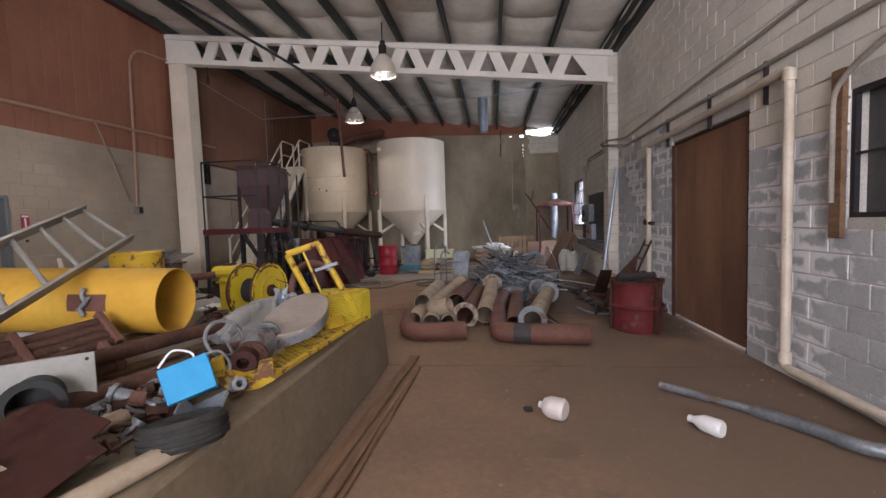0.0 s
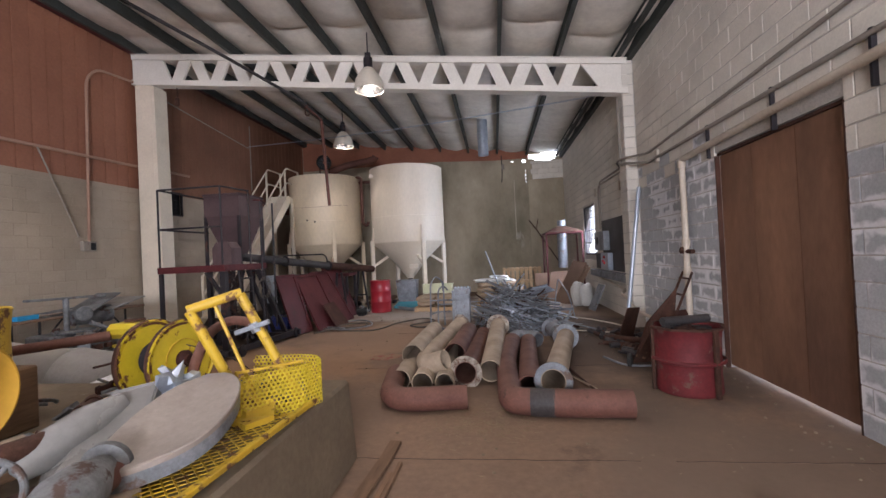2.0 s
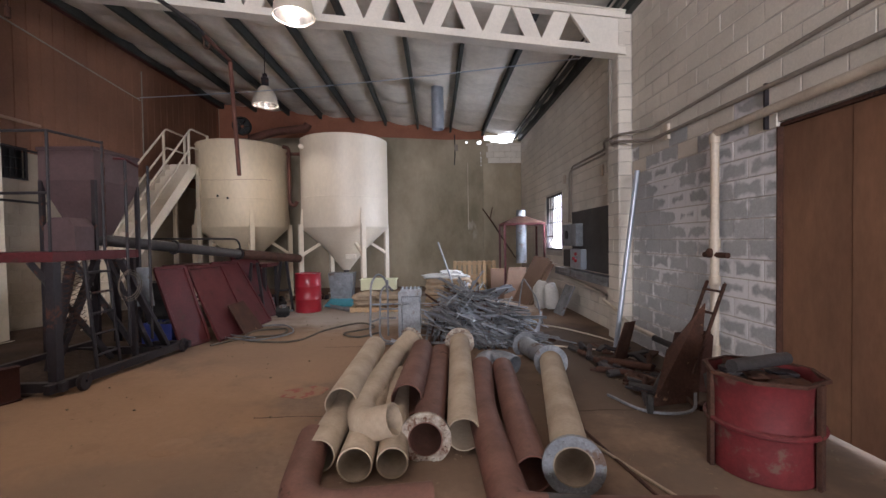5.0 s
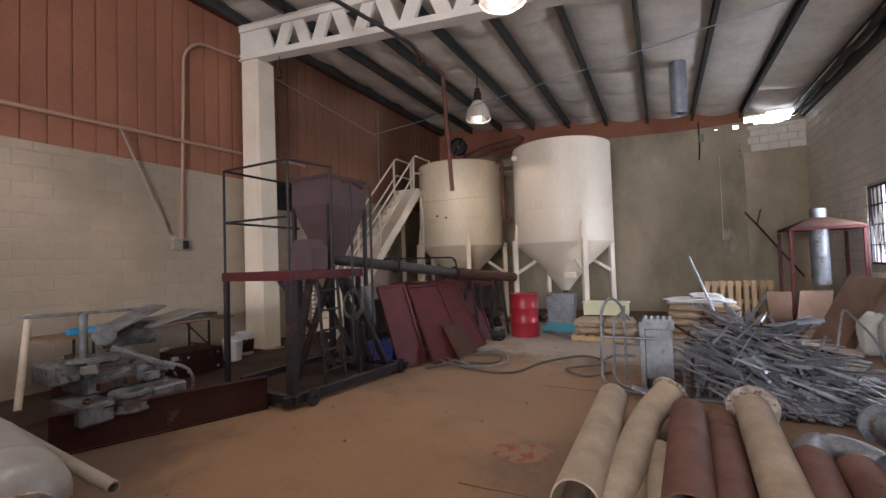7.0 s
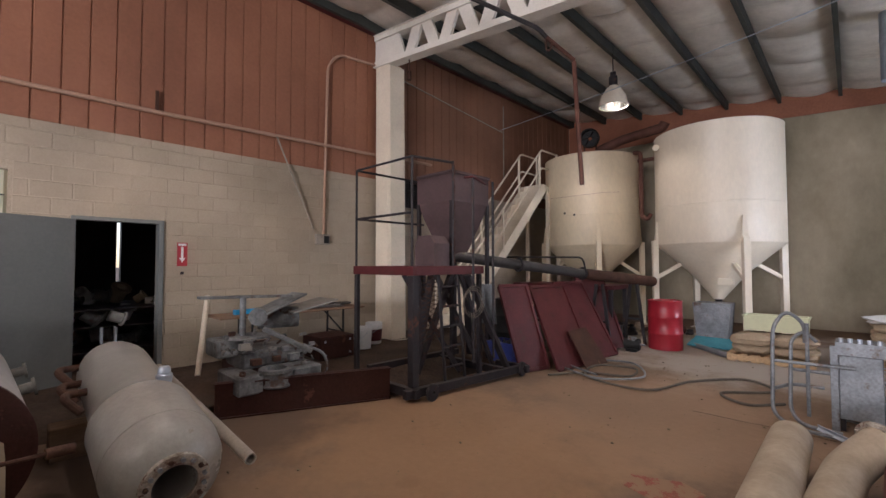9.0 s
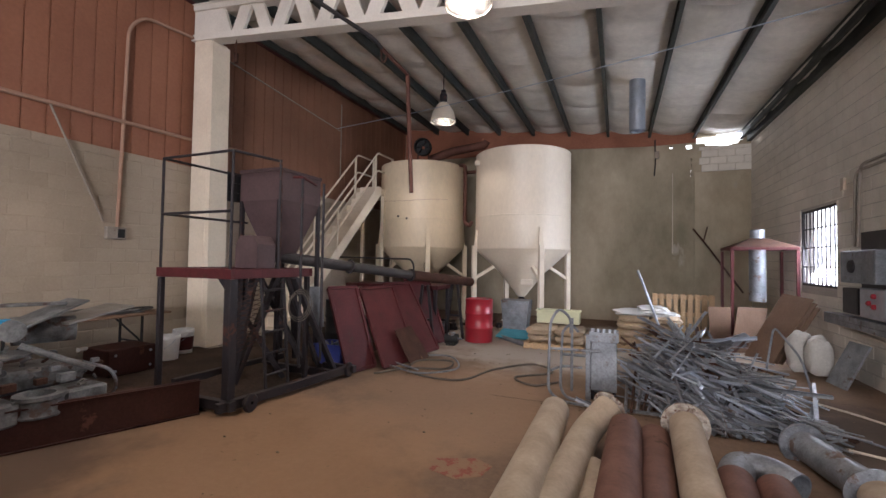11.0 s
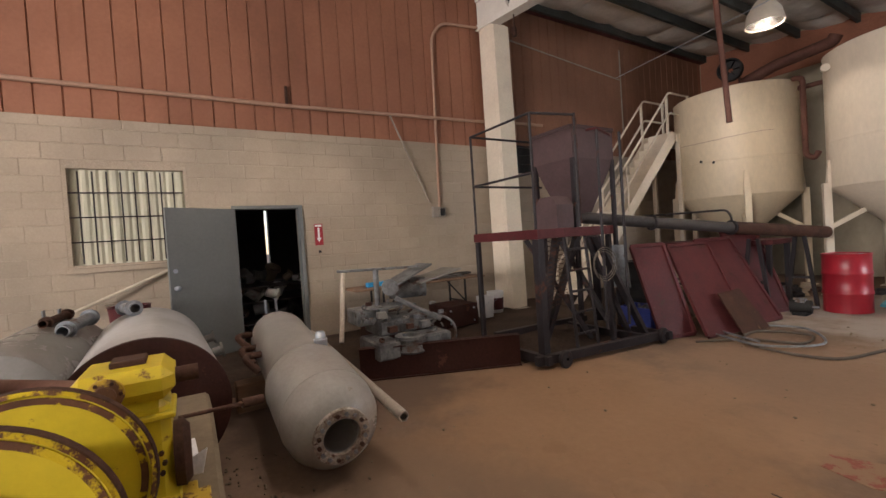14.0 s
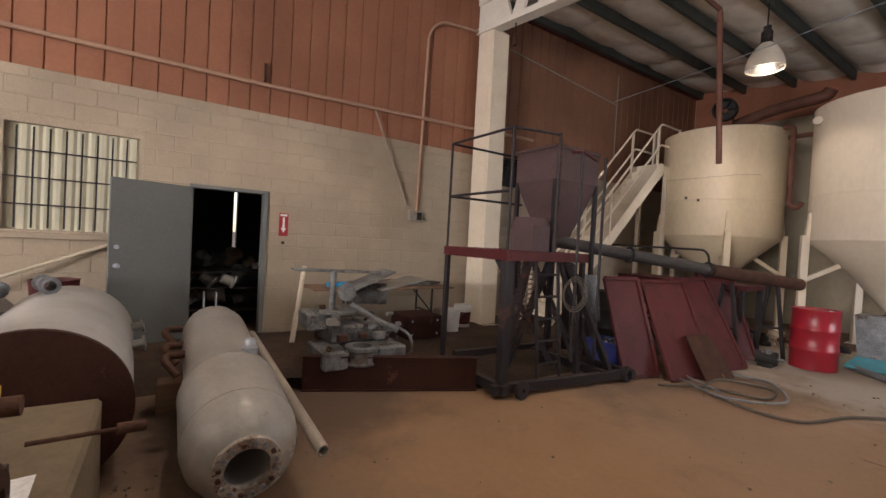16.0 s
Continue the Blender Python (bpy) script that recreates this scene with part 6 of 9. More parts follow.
for (y, z) in ((14.35, 3.0), (12.15, 2.85), (10.0, 3.0)):
    j = thing("junction_box", (EX - 0.03, y, z), "small tan junction box on the wall", "socket")
    bm = B()
    box(bm, (EX - 0.05, y - 0.05, z - 0.1), (EX - 0.008, y + 0.05, z + 0.1), 0.006)
    part("case", bm, M["pvc"], j, smooth=False)
sp = thing("steel_pole", (2.4, 10.5, 0), "long galvanized pole leaning on the block wall", "pole")
bm = B()
rod(bm, (2.36, 10.45, 0.0), (2.72, 10.52, 2.58), 0.035, 16)
part("pole", bm, M["galv"], sp)
wdn = thing("wooden_board", (EX - 0.05, 5.1, 1.3), "worn timber board hanging beside the steel window", "board")
bm = B()
box(bm, (EX - 0.06, 5.02, 1.32), (EX - 0.02, 5.14, 2.62), 0.005)
part("board", bm, M["wood"], wdn, smooth=False)
bm = B()
sweep(bm, bend([(EC - 0.03, 5.1, 1.6), (EC - 0.03, 5.1, 2.45), (EC - 0.03, 4.95, 2.58), (EC - 0.03, 3.6, 3.1)], 0.12), 0.022, 10)
part("bent_tube", bm, M["conduit"], wdn)
# light leak under the roof, crumbled block edge in the corner
cb = thing("hanging_cable", (0.55, 19.3, 4.2), "dark stained cable drop on the back wall", "cable")
bm = B()
sweep(bm, [(0.55, 19.36, 5.3), (0.56, 19.36, 4.6), (0.53, 19.36, 4.25)], 0.02, 6)
part("cable", bm, M["steel"], cb)
bm = B()
sweep(bm, [(1.0, 19.36, 4.3), (1.0, 19.36, 2.0)], 0.012, 6)
part("thin_pipe", bm, M["pvc"], cb)
bm = B()
box(bm, (0.54, 19.3, 4.75), (0.66, 19.39, 4.95), 0.01)
part("box", bm, M["conduit"], cb, smooth=False)
db = thing("diagonal_bar", (1.9, 18.9, 0), "thin rusty branching bar leaning in the back corner", "bar")
bm = B()
sweep(bm, [(2.5, 18.6, 1.0), (1.75, 19.3, 2.35), (1.5, 19.33, 2.7)], 0.022, 7)
sweep(bm, [(1.75, 19.3, 2.35), (1.85, 19.33, 2.75)], 0.016, 7)
part("bar", bm, M["rust"], db)

# ---- hood stand, boards, sacks, pallet in the back corner ----
fs = thing("hood_stand", (2.3, 16.5, 0), "red-brown steel hood on a square stand with a steel flue", "stand")
x0, x1, y0, y1 = 1.72, 2.80, 16.0, 16.9
for x, y in ((x0, y0), (x1, y0), (x1, y1), (x0, y1)):
    bm = B()
    beam(bm, (x, y, 0), (x, y, 2.0), 0.05, 0.05)
    part("leg", bm, M["steelred"], fs, smooth=False)
bm = B()
for a, b in (((x0, y0), (x1, y0)), ((x1, y0), (x1, y1)), ((x1, y1), (x0, y1)), ((x0, y1), (x0, y0))):
    beam(bm, (*a, 2.04), (*b, 2.04), 0.06, 0.05)
part("top_frame", bm, M["steelred"], fs, smooth=False)
bm = B()
cx_, cy_ = (x0 + x1) / 2, (y0 + y1) / 2
lathe(bm, [(0.19, 0.20), (0.74, 0.02), (0.76, 0.0), (0.72, 0.0), (0.18, 0.18)], Matrix.Translation((cx_, cy_, 2.06)) @ Matrix.Rotation(math.pi / 4, 4, "Z"), 4, close=True)
part("hood", bm, M["rust"], fs, smooth=False)
bm = B()
tube(bm, (cx_, cy_, 2.25), (cx_, cy_, 2.44), 0.13, 0.004, 24)
part("flue_collar", bm, M["galvdull"], fs)
bm = B()
tube(bm, (cx_, cy_, 0.95), (cx_, cy_, 2.04), 0.15, 0.004, 28)
part("flue", bm, M["galvdull"], fs)
def plank(name, pts, t, material, label, category="board"):
    q = thing(name, tuple(pts[0]), label, category)
    bm = B()
    sheet(bm, pts, t)
    part("panel", bm, material, q, smooth=False)
    return q
plank("leaning_board", [(1.6, 15.6, 0.0), (2.1, 15.7, 0.0), (2.3, 16.0, 0.85), (1.8, 15.95, 0.85)], 0.02, M["ply"], "pale scuffed board leaning on the hood stand")
plank("leaning_board", [(1.35, 16.0, 0.0), (1.8, 16.0, 0.0), (1.8, 16.35, 0.8), (1.35, 16.35, 0.8)], 0.02, M["ply"], "dark brown square board leaning by the pallet")
for k_ in range(3):
    o_ = 0.07 * k_
    plank("leaning_board", [(1.78 + o_, 15.35 - 2 * o_, 0.0), (2.05 + o_, 14.75, 0.0), (2.68 + o_ * 0.6, 14.92, 1.12 - o_), (2.42 + o_ * 0.6, 15.5 - 2 * o_, 1.18 - o_)], 0.02, M["ply"], ("large brown board leaning towards the east wall", "scuffed brown board in a leaning stack", "short brown board in a leaning stack")[k_])
plank("leaning_board", [(2.45, 13.3, 0.0), (2.40, 13.75, 0.0), (2.68, 13.75, 0.62), (2.72, 13.3, 0.62)], 0.03, M["galvdull"], "grey board leaning beside the sacks")
def sack(c, size, seed, material, label, m=None, group="", name="sack"):
    s_ = thing(name, (c[0], c[1], c[2] - size[2]), label, "sack", group)
    bm = B()
    blob(bm, c, size, seed, 0.22, 3, m)
    part("body", bm, material, s_)
    return s_
for i, (x, y) in enumerate(((2.25, 14.25), (2.4, 13.95), (2.5, 14.35))):
    sack((x, y, 0.32), (0.16, 0.15, 0.32 - 0.03 * i), i + 3, M["whitebag"], "full white woven sack slumped by the east wall", group="white sacks by the wall")
# slatted pallet standing up
pl = thing("wooden_pallet", (1.0, 17.4, 0), "pale pine pallet standing on its edge against the wall", "pallet")
for k in range(2):
    for i in range(9):
        bm = B()
        x = 0.36 + i * 0.15
        y = 17.3 + 0.12 * k
        box(bm, (x, y, 0.0), (x + 0.09, y + 0.02, 0.98), 0.002)
        part("slat", bm, M["pallet"], pl, smooth=False)
for z in (0.06, 0.46, 0.86):
    bm = B()
    box(bm, (0.36, 17.322, z), (1.66, 17.418, z + 0.09), 0.002)
    part("stringer", bm, M["pallet"], pl, smooth=False)

def pallet_flat(x0, y0, x1, y1, label, h=0.12):
    p_ = thing("wooden_pallet", ((x0 + x1) / 2, (y0 + y1) / 2, 0), label, "pallet")
    n_ = 7
    for z in (0.0, h - 0.02):
        for i in range(n_):
            bm = B()
            w = (x1 - x0) / n_
            box(bm, (x0 + i * w, y0, z), (x0 + i * w + w * 0.68, y1, z + 0.018))
            part("slat", bm, M["pallet"], p_, smooth=False)
    for y in (y0, (y0 + y1) / 2 - 0.03, y1 - 0.06):
        bm = B()
        box(bm, (x0, y, 0.019), (x1 - 0.04, y + 0.06, h - 0.021))
        part("stringer", bm, M["pallet"], p_, smooth=False)
    return p_
pallet_flat(-2.15, 14.15, -1.0, 15.1, "low worn pallet under the paper bags")
rng = random.Random(8)
def bag_layers(x0, y0, nx_, ny_, nl, z0, sx, sy, sz, group):
    for l_ in range(nl):
        for i in range(nx_):
            for j in range(ny_):
                c = (x0 + (i + 0.5) * sx * 2 + rng.uniform(-.02, .02), y0 + (j + 0.5) * sy * 2 + rng.uniform(-.02, .02), z0 + (l_ + 0.5) * sz * 2 * 0.93)
                sack(c, (sx * 1.02, sy * 1.02, sz * 1.08), rng.random() * 50, M["bag"], "brown paper bag lying flat in a stack", Matrix.Rotation(rng.uniform(-.1, .1), 4, "Z").to_3x3(), group, "paper_bag")
bag_layers(-2.1, 14.2, 2, 2, 2, 0.125, 0.27, 0.22, 0.075, "paper bags on the low pallet")
pallet_flat(-0.45, 14.75, 0.72, 15.75, "worn pallet under the tall stack of bags")
bag_layers(-0.42, 14.8, 2, 2, 4, 0.125, 0.28, 0.23, 0.075, "paper bags in the tall stack")
cv = thing("plastic_sheet", (0.15, 15.2, 0.7), "crumpled translucent white plastic sheet over the bag stack", "plastic sheet")
bm = B()
for (c, s) in (((0.05, 15.2, 0.72), (0.52, 0.42, 0.06)), ((0.2, 15.2, 0.80), (0.25, 0.25, 0.07))):
    blob(bm, c, s, 4, 0.5, 3)
part("sheet", bm, M["white"], cv)
wt = thing("white_basin", (-1.6, 15.05, 0.42), "pale yellow-green rectangular plastic basin resting on bags", "basin")
bm = B()
x0, x1, y0, y1, z0_, z1_ = -2.0, -1.15, 14.75, 15.1, 0.44, 0.70
for lo, hi in (((x0, y0, z0_), (x1, y1, z0_ + 0.01)), ((x0, y0, z0_ + 0.01), (x1, y0 + 0.012, z1_)), ((x0, y1 - 0.012, z0_ + 0.01), (x1, y1, z1_)), ((x0, y0 + 0.012, z0_ + 0.01), (x0 + 0.012, y1 - 0.012, z1_)), ((x1 - 0.012, y0 + 0.012, z0_ + 0.01), (x1, y1 - 0.012, z1_))):
    box(bm, lo, hi)
for lo, hi in (((x0 - 0.025, y0 - 0.025, z1_ - 0.02), (x1 + 0.025, y0, z1_)), ((x0 - 0.025, y1, z1_ - 0.02), (x1 + 0.025, y1 + 0.025, z1_)), ((x0 - 0.025, y0, z1_ - 0.02), (x0, y1, z1_)), ((x1, y0, z1_ - 0.02), (x1 + 0.025, y1, z1_))):
    box(bm, lo, hi)
part("shell", bm, M["tray"], wt, smooth=False)
# grey square bin, teal sheets
gbn = thing("grey_bin", (-2.6, 15.6, 0), "grey sheet-metal bin under the pale silo", "bin")
bm = B()
poly_prism(bm, [(-2.85, 15.3, 0.1), (-2.35, 15.3, 0.1), (-2.28, 15.3, 0.82), (-2.92, 15.3, 0.82)], (0, 0.45, 0))
part("body", bm, M["galvdull"], gbn, smooth=False)
plank("teal_sheet", [(-2.9, 14.8, 0.05), (-2.1, 14.75, 0.05), (-2.0, 15.2, 0.16), (-2.85, 15.25, 0.16)], 0.02, M["teal"], "folded teal plastic sheet on the floor", "plastic sheet")
lpn = thing("floor_pipe", (-2.0, 14.6, 0), "long grey pipe lying behind the drum", "pipe")
bm = B()
rod(bm, (-2.9, 15.0, 0.05), (-2.1, 14.2, 0.05), 0.045, 14)
part("pipe_body", bm, M["galvdull"], lpn)
mt = thing("small_motor", (-3.5, 13.75, 0), "small dusty black electric motor on the floor", "motor")
bm = B()
rod(bm, (-3.66, 13.75, 0.13), (-3.4, 13.8, 0.13), 0.1, 18)
box(bm, (-3.62, 13.68, 0.0), (-3.44, 13.88, 0.05), 0.005)
part("body", bm, M["black"], mt)
bm = B()
rod(bm, (-3.4, 13.8, 0.13), (-3.32, 13.815, 0.13), 0.02, 10)
part("shaft", bm, M["galvdull"], mt)
bm = B()
box(bm, (-3.58, 13.70, 0.2), (-3.46, 13.82, 0.26), 0.006)
part("terminal_box", bm, M["galvdull"], mt)
# clutter low under the silos
rng = random.Random(21)
for i in range(26):
    x, y = rng.uniform(-5.2, -1.2), rng.uniform(15.4, 16.6)
    s_ = rng.uniform(0.05, 0.14)
    t = thing("scrap_piece", (x, y, 0), rng.choice(["rusty scrap offcut on the floor", "dusty grey fitting on the floor"]), "scrap", "scrap under the silos")
    bm = B()
    mtx = Matrix.Translation((x, y, s_ * 0.7)) @ Matrix.Rotation(rng.uniform(0, 3), 4, "Z")
    if i % 2:
        lathe(bm, [(0.5 * s_, -s_ * .7), (s_, -s_ * .7), (s_, -s_ * .3), (0.7 * s_, 0), (0.7 * s_, s_ * .5), (0.5 * s_, s_ * .5)], mtx, 14, close=True)
    else:
        box(bm, (-s_ * 1.6, -s_, -s_ * 0.7), (s_ * 1.6, s_, s_ * 0.3), 0.01, mtx)
        box(bm, (-s_ * .5, -s_ * .5, s_ * 0.3), (s_ * .9, s_ * .5, s_ * 0.9), 0.01, mtx)
    part("piece", bm, M[rng.choice(["rust", "galvdull", "steel", "pipe_tan"])], t)

# ---- tube-framed cart with its control box ----
ct = thing("tube_frame_cart", (-0.9, 11.3, 0), "dull zinc tube-framed cart with a control cabinet", "cart")
loops = [[(-0.72, 10.95, 0.05), (-1.05, 10.95, 0.06), (-1.22, 11.1, 0.12), (-1.22, 11.25, 0.95), (-1.12, 11.3, 1.12), (-0.98, 11.35, 1.0), (-0.98, 11.35, 0.8)],
         [(-0.72, 11.1, 0.05), (-1.0, 11.1, 0.06), (-1.1, 11.3, 0.12), (-1.1, 11.5, 0.8), (-1.0, 11.55, 0.9), (-0.9, 11.5, 0.8)],
         [(-1.22, 11.2, 0.62), (-0.62, 11.25, 0.62)], [(-1.1, 11.5, 0.5), (-0.6, 11.5, 0.5)], [(-1.2, 11.2, 0.35), (-1.1, 11.5, 0.35), (-0.85, 11.5, 0.35)],
         [(-0.96, 11.3, 1.0), (-0.96, 11.3, 0.1)]]
for l_ in loops:
    bm = B()
    sweep(bm, bend(l_, 0.12) if len(l_) > 2 else l_, 0.017, 10)
    part("frame_tube", bm, M["galvdull"], ct)
cbx = thing("control_cabinet", (-0.6, 11.5, 0), "battered grey metal control cabinet standing on the floor", "cabinet")
bm = B()
box(bm, (-0.74, 11.35, 0.12), (-0.44, 11.75, 0.72), 0.008)
part("case", bm, M["galvdull"], cbx, smooth=False)
bm = B()
poly_prism(bm, [(-0.76, 11.33, 0.722), (-0.42, 11.33, 0.722), (-0.42, 11.33, 0.80), (-0.42, 11.6, 0.88), (-0.76, 11.6, 0.88), (-0.76, 11.33, 0.80)][:3] + [(-0.42, 11.33, 0.84), (-0.76, 11.33, 0.84), (-0.76, 11.33, 0.722)][:2], (0, 0.3, 0))
part("control_head", bm, M["galvdull"], cbx, smooth=False)
for i in range(5):
    bm = B()
    rod(bm, (-0.72 + 0.065 * i, 11.36, 0.84), (-0.72 + 0.065 * i, 11.36, 0.88), 0.018, 10)
    part("knob", bm, M["galv"], cbx)
bm = B()
box(bm, (-0.80, 11.34, 0.0), (-0.742, 11.40, 0.8), 0.004)
part("post", bm, M["galvdull"], cbx, "dull blue-grey post", smooth=False)
bm = B()
for x, y in ((-0.72, 11.4), (-0.47, 11.4), (-0.47, 11.7), (-0.72, 11.7)):
    box(bm, (x - 0.02, y - 0.02, 0), (x + 0.02, y + 0.02, 0.12))
part("feet", bm, M["steel"], cbx, smooth=False)

# ---- heap of thin steel lengths ----
rng = random.Random(12)
heap = thing("steel_heap", (0.45, 12.6, 0), "tangled heap of thin zinc tubes and angle lengths", "scrap heap")
nn_ = 0
loose = B()
for i in range(560):
    a = rng.gauss(2.05, 0.42) if i % 4 else rng.gauss(1.45, 0.25)
    L_ = rng.uniform(0.5, 1.9)
    x, y = rng.gauss(0.58, 0.32), rng.gauss(12.15, 0.72)
    hgt = 0.68 * math.exp(-((x - 0.45) ** 2 / 0.45 + (y - 12.6) ** 2 / 1.5))
    z = rng.uniform(0.03, max(hgt, 0.06))
    tilt = rng.gauss(0.12, 0.16)
    d = Vector((math.cos(a) * math.cos(tilt), math.sin(a) * math.cos(tilt), math.sin(tilt)))
    c = Vector((x, y, z))
    p0, p1 = c - d * L_ / 2, c + d * L_ / 2
    for p in (p0, p1):
        p.z = max(p.z, 0.025)
        p.x = min(p.x, 2.0)
        p.y = max(p.y, 10.7)
    if (p1 - p0).length < 0.3:
        continue
    bm = B() if i < 270 else loose
    k = i % 3
    if k == 0:
        rod(bm, p0, p1, rng.uniform(0.006, 0.02), 8)
    elif k == 1:
        angle_bar(bm, p0, p1, rng.uniform(0.018, 0.045), 0.004, (rng.uniform(-1, 1), rng.uniform(-1, 1), 1))
    else:
        beam(bm, p0, p1, rng.uniform(0.015, 0.045), 0.006)
    if i < 270:
        part("length", bm, M[("galv", "galv", "galvdull", "galv", "rust", "galvdull")[i % 6]], heap, smooth=(k == 0))
part("loose_stock", loose, M["galvdull"], heap, smooth=False, kind="stuff")
bm = B()
rod(bm, (0.35, 13.3, 0.2), (-0.12, 13.7, 1.58), 0.02, 10)
part("length", bm, M["galv"], heap)
# fan of tubes with their ends in the air
for i in range(12):
    bm = B()
    rod(bm, (0.2 + 0.05 * i, 12.7 + 0.03 * i, 0.36), (1.35 + 0.03 * i, 13.5 + 0.08 * i, 0.66 - 0.02 * i), 0.013, 8)
    part("length", bm, M["galv"], heap)
for i in range(7):
    bm = B()
    rod(bm, (-0.35 + 0.06 * i, 10.95 + 0.04 * i, 0.04), (-0.3 + 0.12 * i, 12.6, 0.2 + 0.02 * i), 0.018, 8)
    part("length", bm, M["rust" if i % 2 else "galvdull"], heap)
hoop = thing("bent_tube", (1.7, 12.3, 0), "thin bent steel tube standing upright behind the heap", "tube")
bm = B()
sweep(bm, bend([(1.45, 13.0, 0.0), (1.6, 13.1, 0.85), (1.75, 12.6, 0.5), (1.85, 12.5, 0.0)], 0.12), 0.014, 8)
part("tube", bm, M["galvdull"], hoop)

# ---- scrap beside the drum and below the leaning pole ----
plank("steel_plate", [(2.0, 9.75, 0.02), (2.35, 10.1, 0.02), (2.5, 10.15, 0.5), (2.2, 9.8, 0.55)], 0.012, M["rust"], "dark rusty plate propped on edge", "plate")
plank("steel_plate", [(2.25, 9.0, 0.02), (2.6, 8.75, 0.02), (2.78, 8.95, 0.62), (2.5, 9.2, 0.55)], 0.012, M["browncap"], "dark brown plate leaning on the wall", "plate")
plank("steel_plate", [(1.85, 8.45, 0.02), (2.35, 8.55, 0.02), (2.55, 8.75, 0.95), (2.1, 8.65, 0.5)], 0.012, M["rust"], "red rusty bent plate leaning on the wall", "plate")
lt = thing("angle_ladder", (2.6, 8.7, 0), "small rusty angle-iron ladder frame leaning on the wall", "ladder")
for dx in (0, 0.28):
    bm = B()
    angle_bar(bm, (2.3, 8.55 + dx, 0.3), (2.75, 8.75 + dx, 1.15), 0.04, 0.005)
    part("rail", bm, M["rust"], lt, smooth=False)
for t in (0.15, 0.4, 0.65, 0.9):
    bm = B()
    p = Vector((2.3, 8.55, 0.3)).lerp(Vector((2.75, 8.75, 1.15)), t)
    beam(bm, p, p + Vector((0, 0.28, 0)), 0.03, 0.02)
    part("rung", bm, M["rust"], lt, smooth=False)
rng = random.Random(31)
for i in range(70):
    x, y = rng.uniform(1.8, 2.6), rng.uniform(8.2, 10.5)
    a = rng.uniform(0, 3.14)
    L_ = rng.uniform(0.1, 0.36)
    r_ = rng.uniform(0.015, 0.045)
    t = thing("scrap_piece", (x, y, 0), rng.choice(["rusty scrap bar on the dusty floor", "short rusty scrap pipe on the floor"]), "scrap", "scrap by the east wall")
    bm = B()
    d = Vector((math.cos(a), math.sin(a), rng.uniform(0, 0.25))) * L_
    p = Vector((x, y, r_ + 0.005))
    if i % 3:
        tube(bm, p, p + d, r_, r_ * 0.3, 12)
    else:
        beam(bm, p, p + d, r_ * 2.4, r_ * 0.8, 0.003)
    part("piece", bm, M[rng.choice(["rust", "steel", "rust", "pipe_dark"])], t)
for pts_, r_, mt_, lb_ in (([(2.55, 9.75, 0.36), (2.62, 9.5, 0.33), (2.74, 9.0, 0.30)], 0.038, "pipe_dark", "short black pipe joining the drain pipe"),
                           ([(1.75, 9.55, 0.05), (2.1, 9.2, 0.07), (2.25, 8.6, 0.06)], 0.035, "rust", "long rusty pipe lying in the scrap"),
                           ([(1.55, 8.75, 0.03), (1.75, 8.35, 0.02), (2.1, 8.25, 0.05), (2.3, 8.5, 0.12)], 0.014, "galvdull", "loose grey cable curling over the scrap"),
                           ([(1.95, 9.9, 0.06), (2.3, 9.3, 0.12)], 0.045, "rust", "rusty pipe stub in the scrap"),
                           ([(1.28, 10.9, 0.02), (1.75, 10.7, 0.02), (2.2, 10.45, 0.02), (2.45, 10.0, 0.02)], 0.012, "pvc", "thin pale hose lying across the floor"),
                           ([(1.6, 12.6, 0.015), (2.1, 12.0, 0.015), (2.5, 11.2, 0.015), (2.6, 10.6, 0.015)], 0.012, "pvc", "thin pale hose lying along the wall"),
                           ([(0.9, 8.15, 0.015), (1.2, 7.3, 0.015), (1.35, 6.95, 0.015)], 0.011, "pipe_tan", "thin tan rod on the floor")):
    t = thing("floor_pipe", pts_[0], lb_, "pipe")
    bm = B()
    sweep(bm, curve_points(pts_, 6) if len(pts_) > 2 else pts_, r_, 12)
    part("pipe_run", bm, M[mt_], t)
whl = thing("castor_assembly", (2.05, 8.85, 0), "small black castor wheel among the scrap", "wheel")
bm = B()
lathe(bm, [(0.015, -0.03), (0.06, -0.03), (0.085, -0.02), (0.085, 0.02), (0.06, 0.03), (0.015, 0.03)], axis((1.78, 8.35, 0.085), (1.9, 8.3, 0.085))[0], 20, close=True)
part("tyre", bm, M["rubber"], whl)
whl.location = (1.78, 8.35, 0)
for c_ in whl.children:
    c_.data.transform(Matrix.Translation((0.27, 0.5, 0)))

# ---- floor: hoses, jugs, pipes, planks, mats, litter ----
hs = thing("rubber_hose", (-2.6, 12.0, 0), "long grey rubber hose snaking over the dusty floor", "hose")
bm = B()
sweep(bm, curve_points([(-3.75, 11.2, 0.02), (-3.4, 11.7, 0.02), (-2.9, 11.9, 0.02), (-3.0, 12.4, 0.02), (-3.5, 12.2, 0.02), (-3.3, 11.5, 0.02), (-2.5, 11.4, 0.02), (-2.2, 12.2, 0.02), (-1.7, 12.8, 0.02), (-1.35, 12.4, 0.02), (-1.8, 11.9, 0.02), (-1.5, 11.6, 0.02), (-1.2, 11.9, 0.02)], 10), 0.016, 8)
part("hose", bm, M["conduit_h"], hs)
bm = B()
sweep(bm, curve_points([(-3.7, 11.6, 0.05), (-3.1, 11.4, 0.05), (-2.7, 11.9, 0.05), (-3.1, 12.6, 0.05), (-3.6, 12.4, 0.05), (-3.8, 11.9, 0.05), (-3.2, 11.55, 0.05)], 10), 0.014, 8)
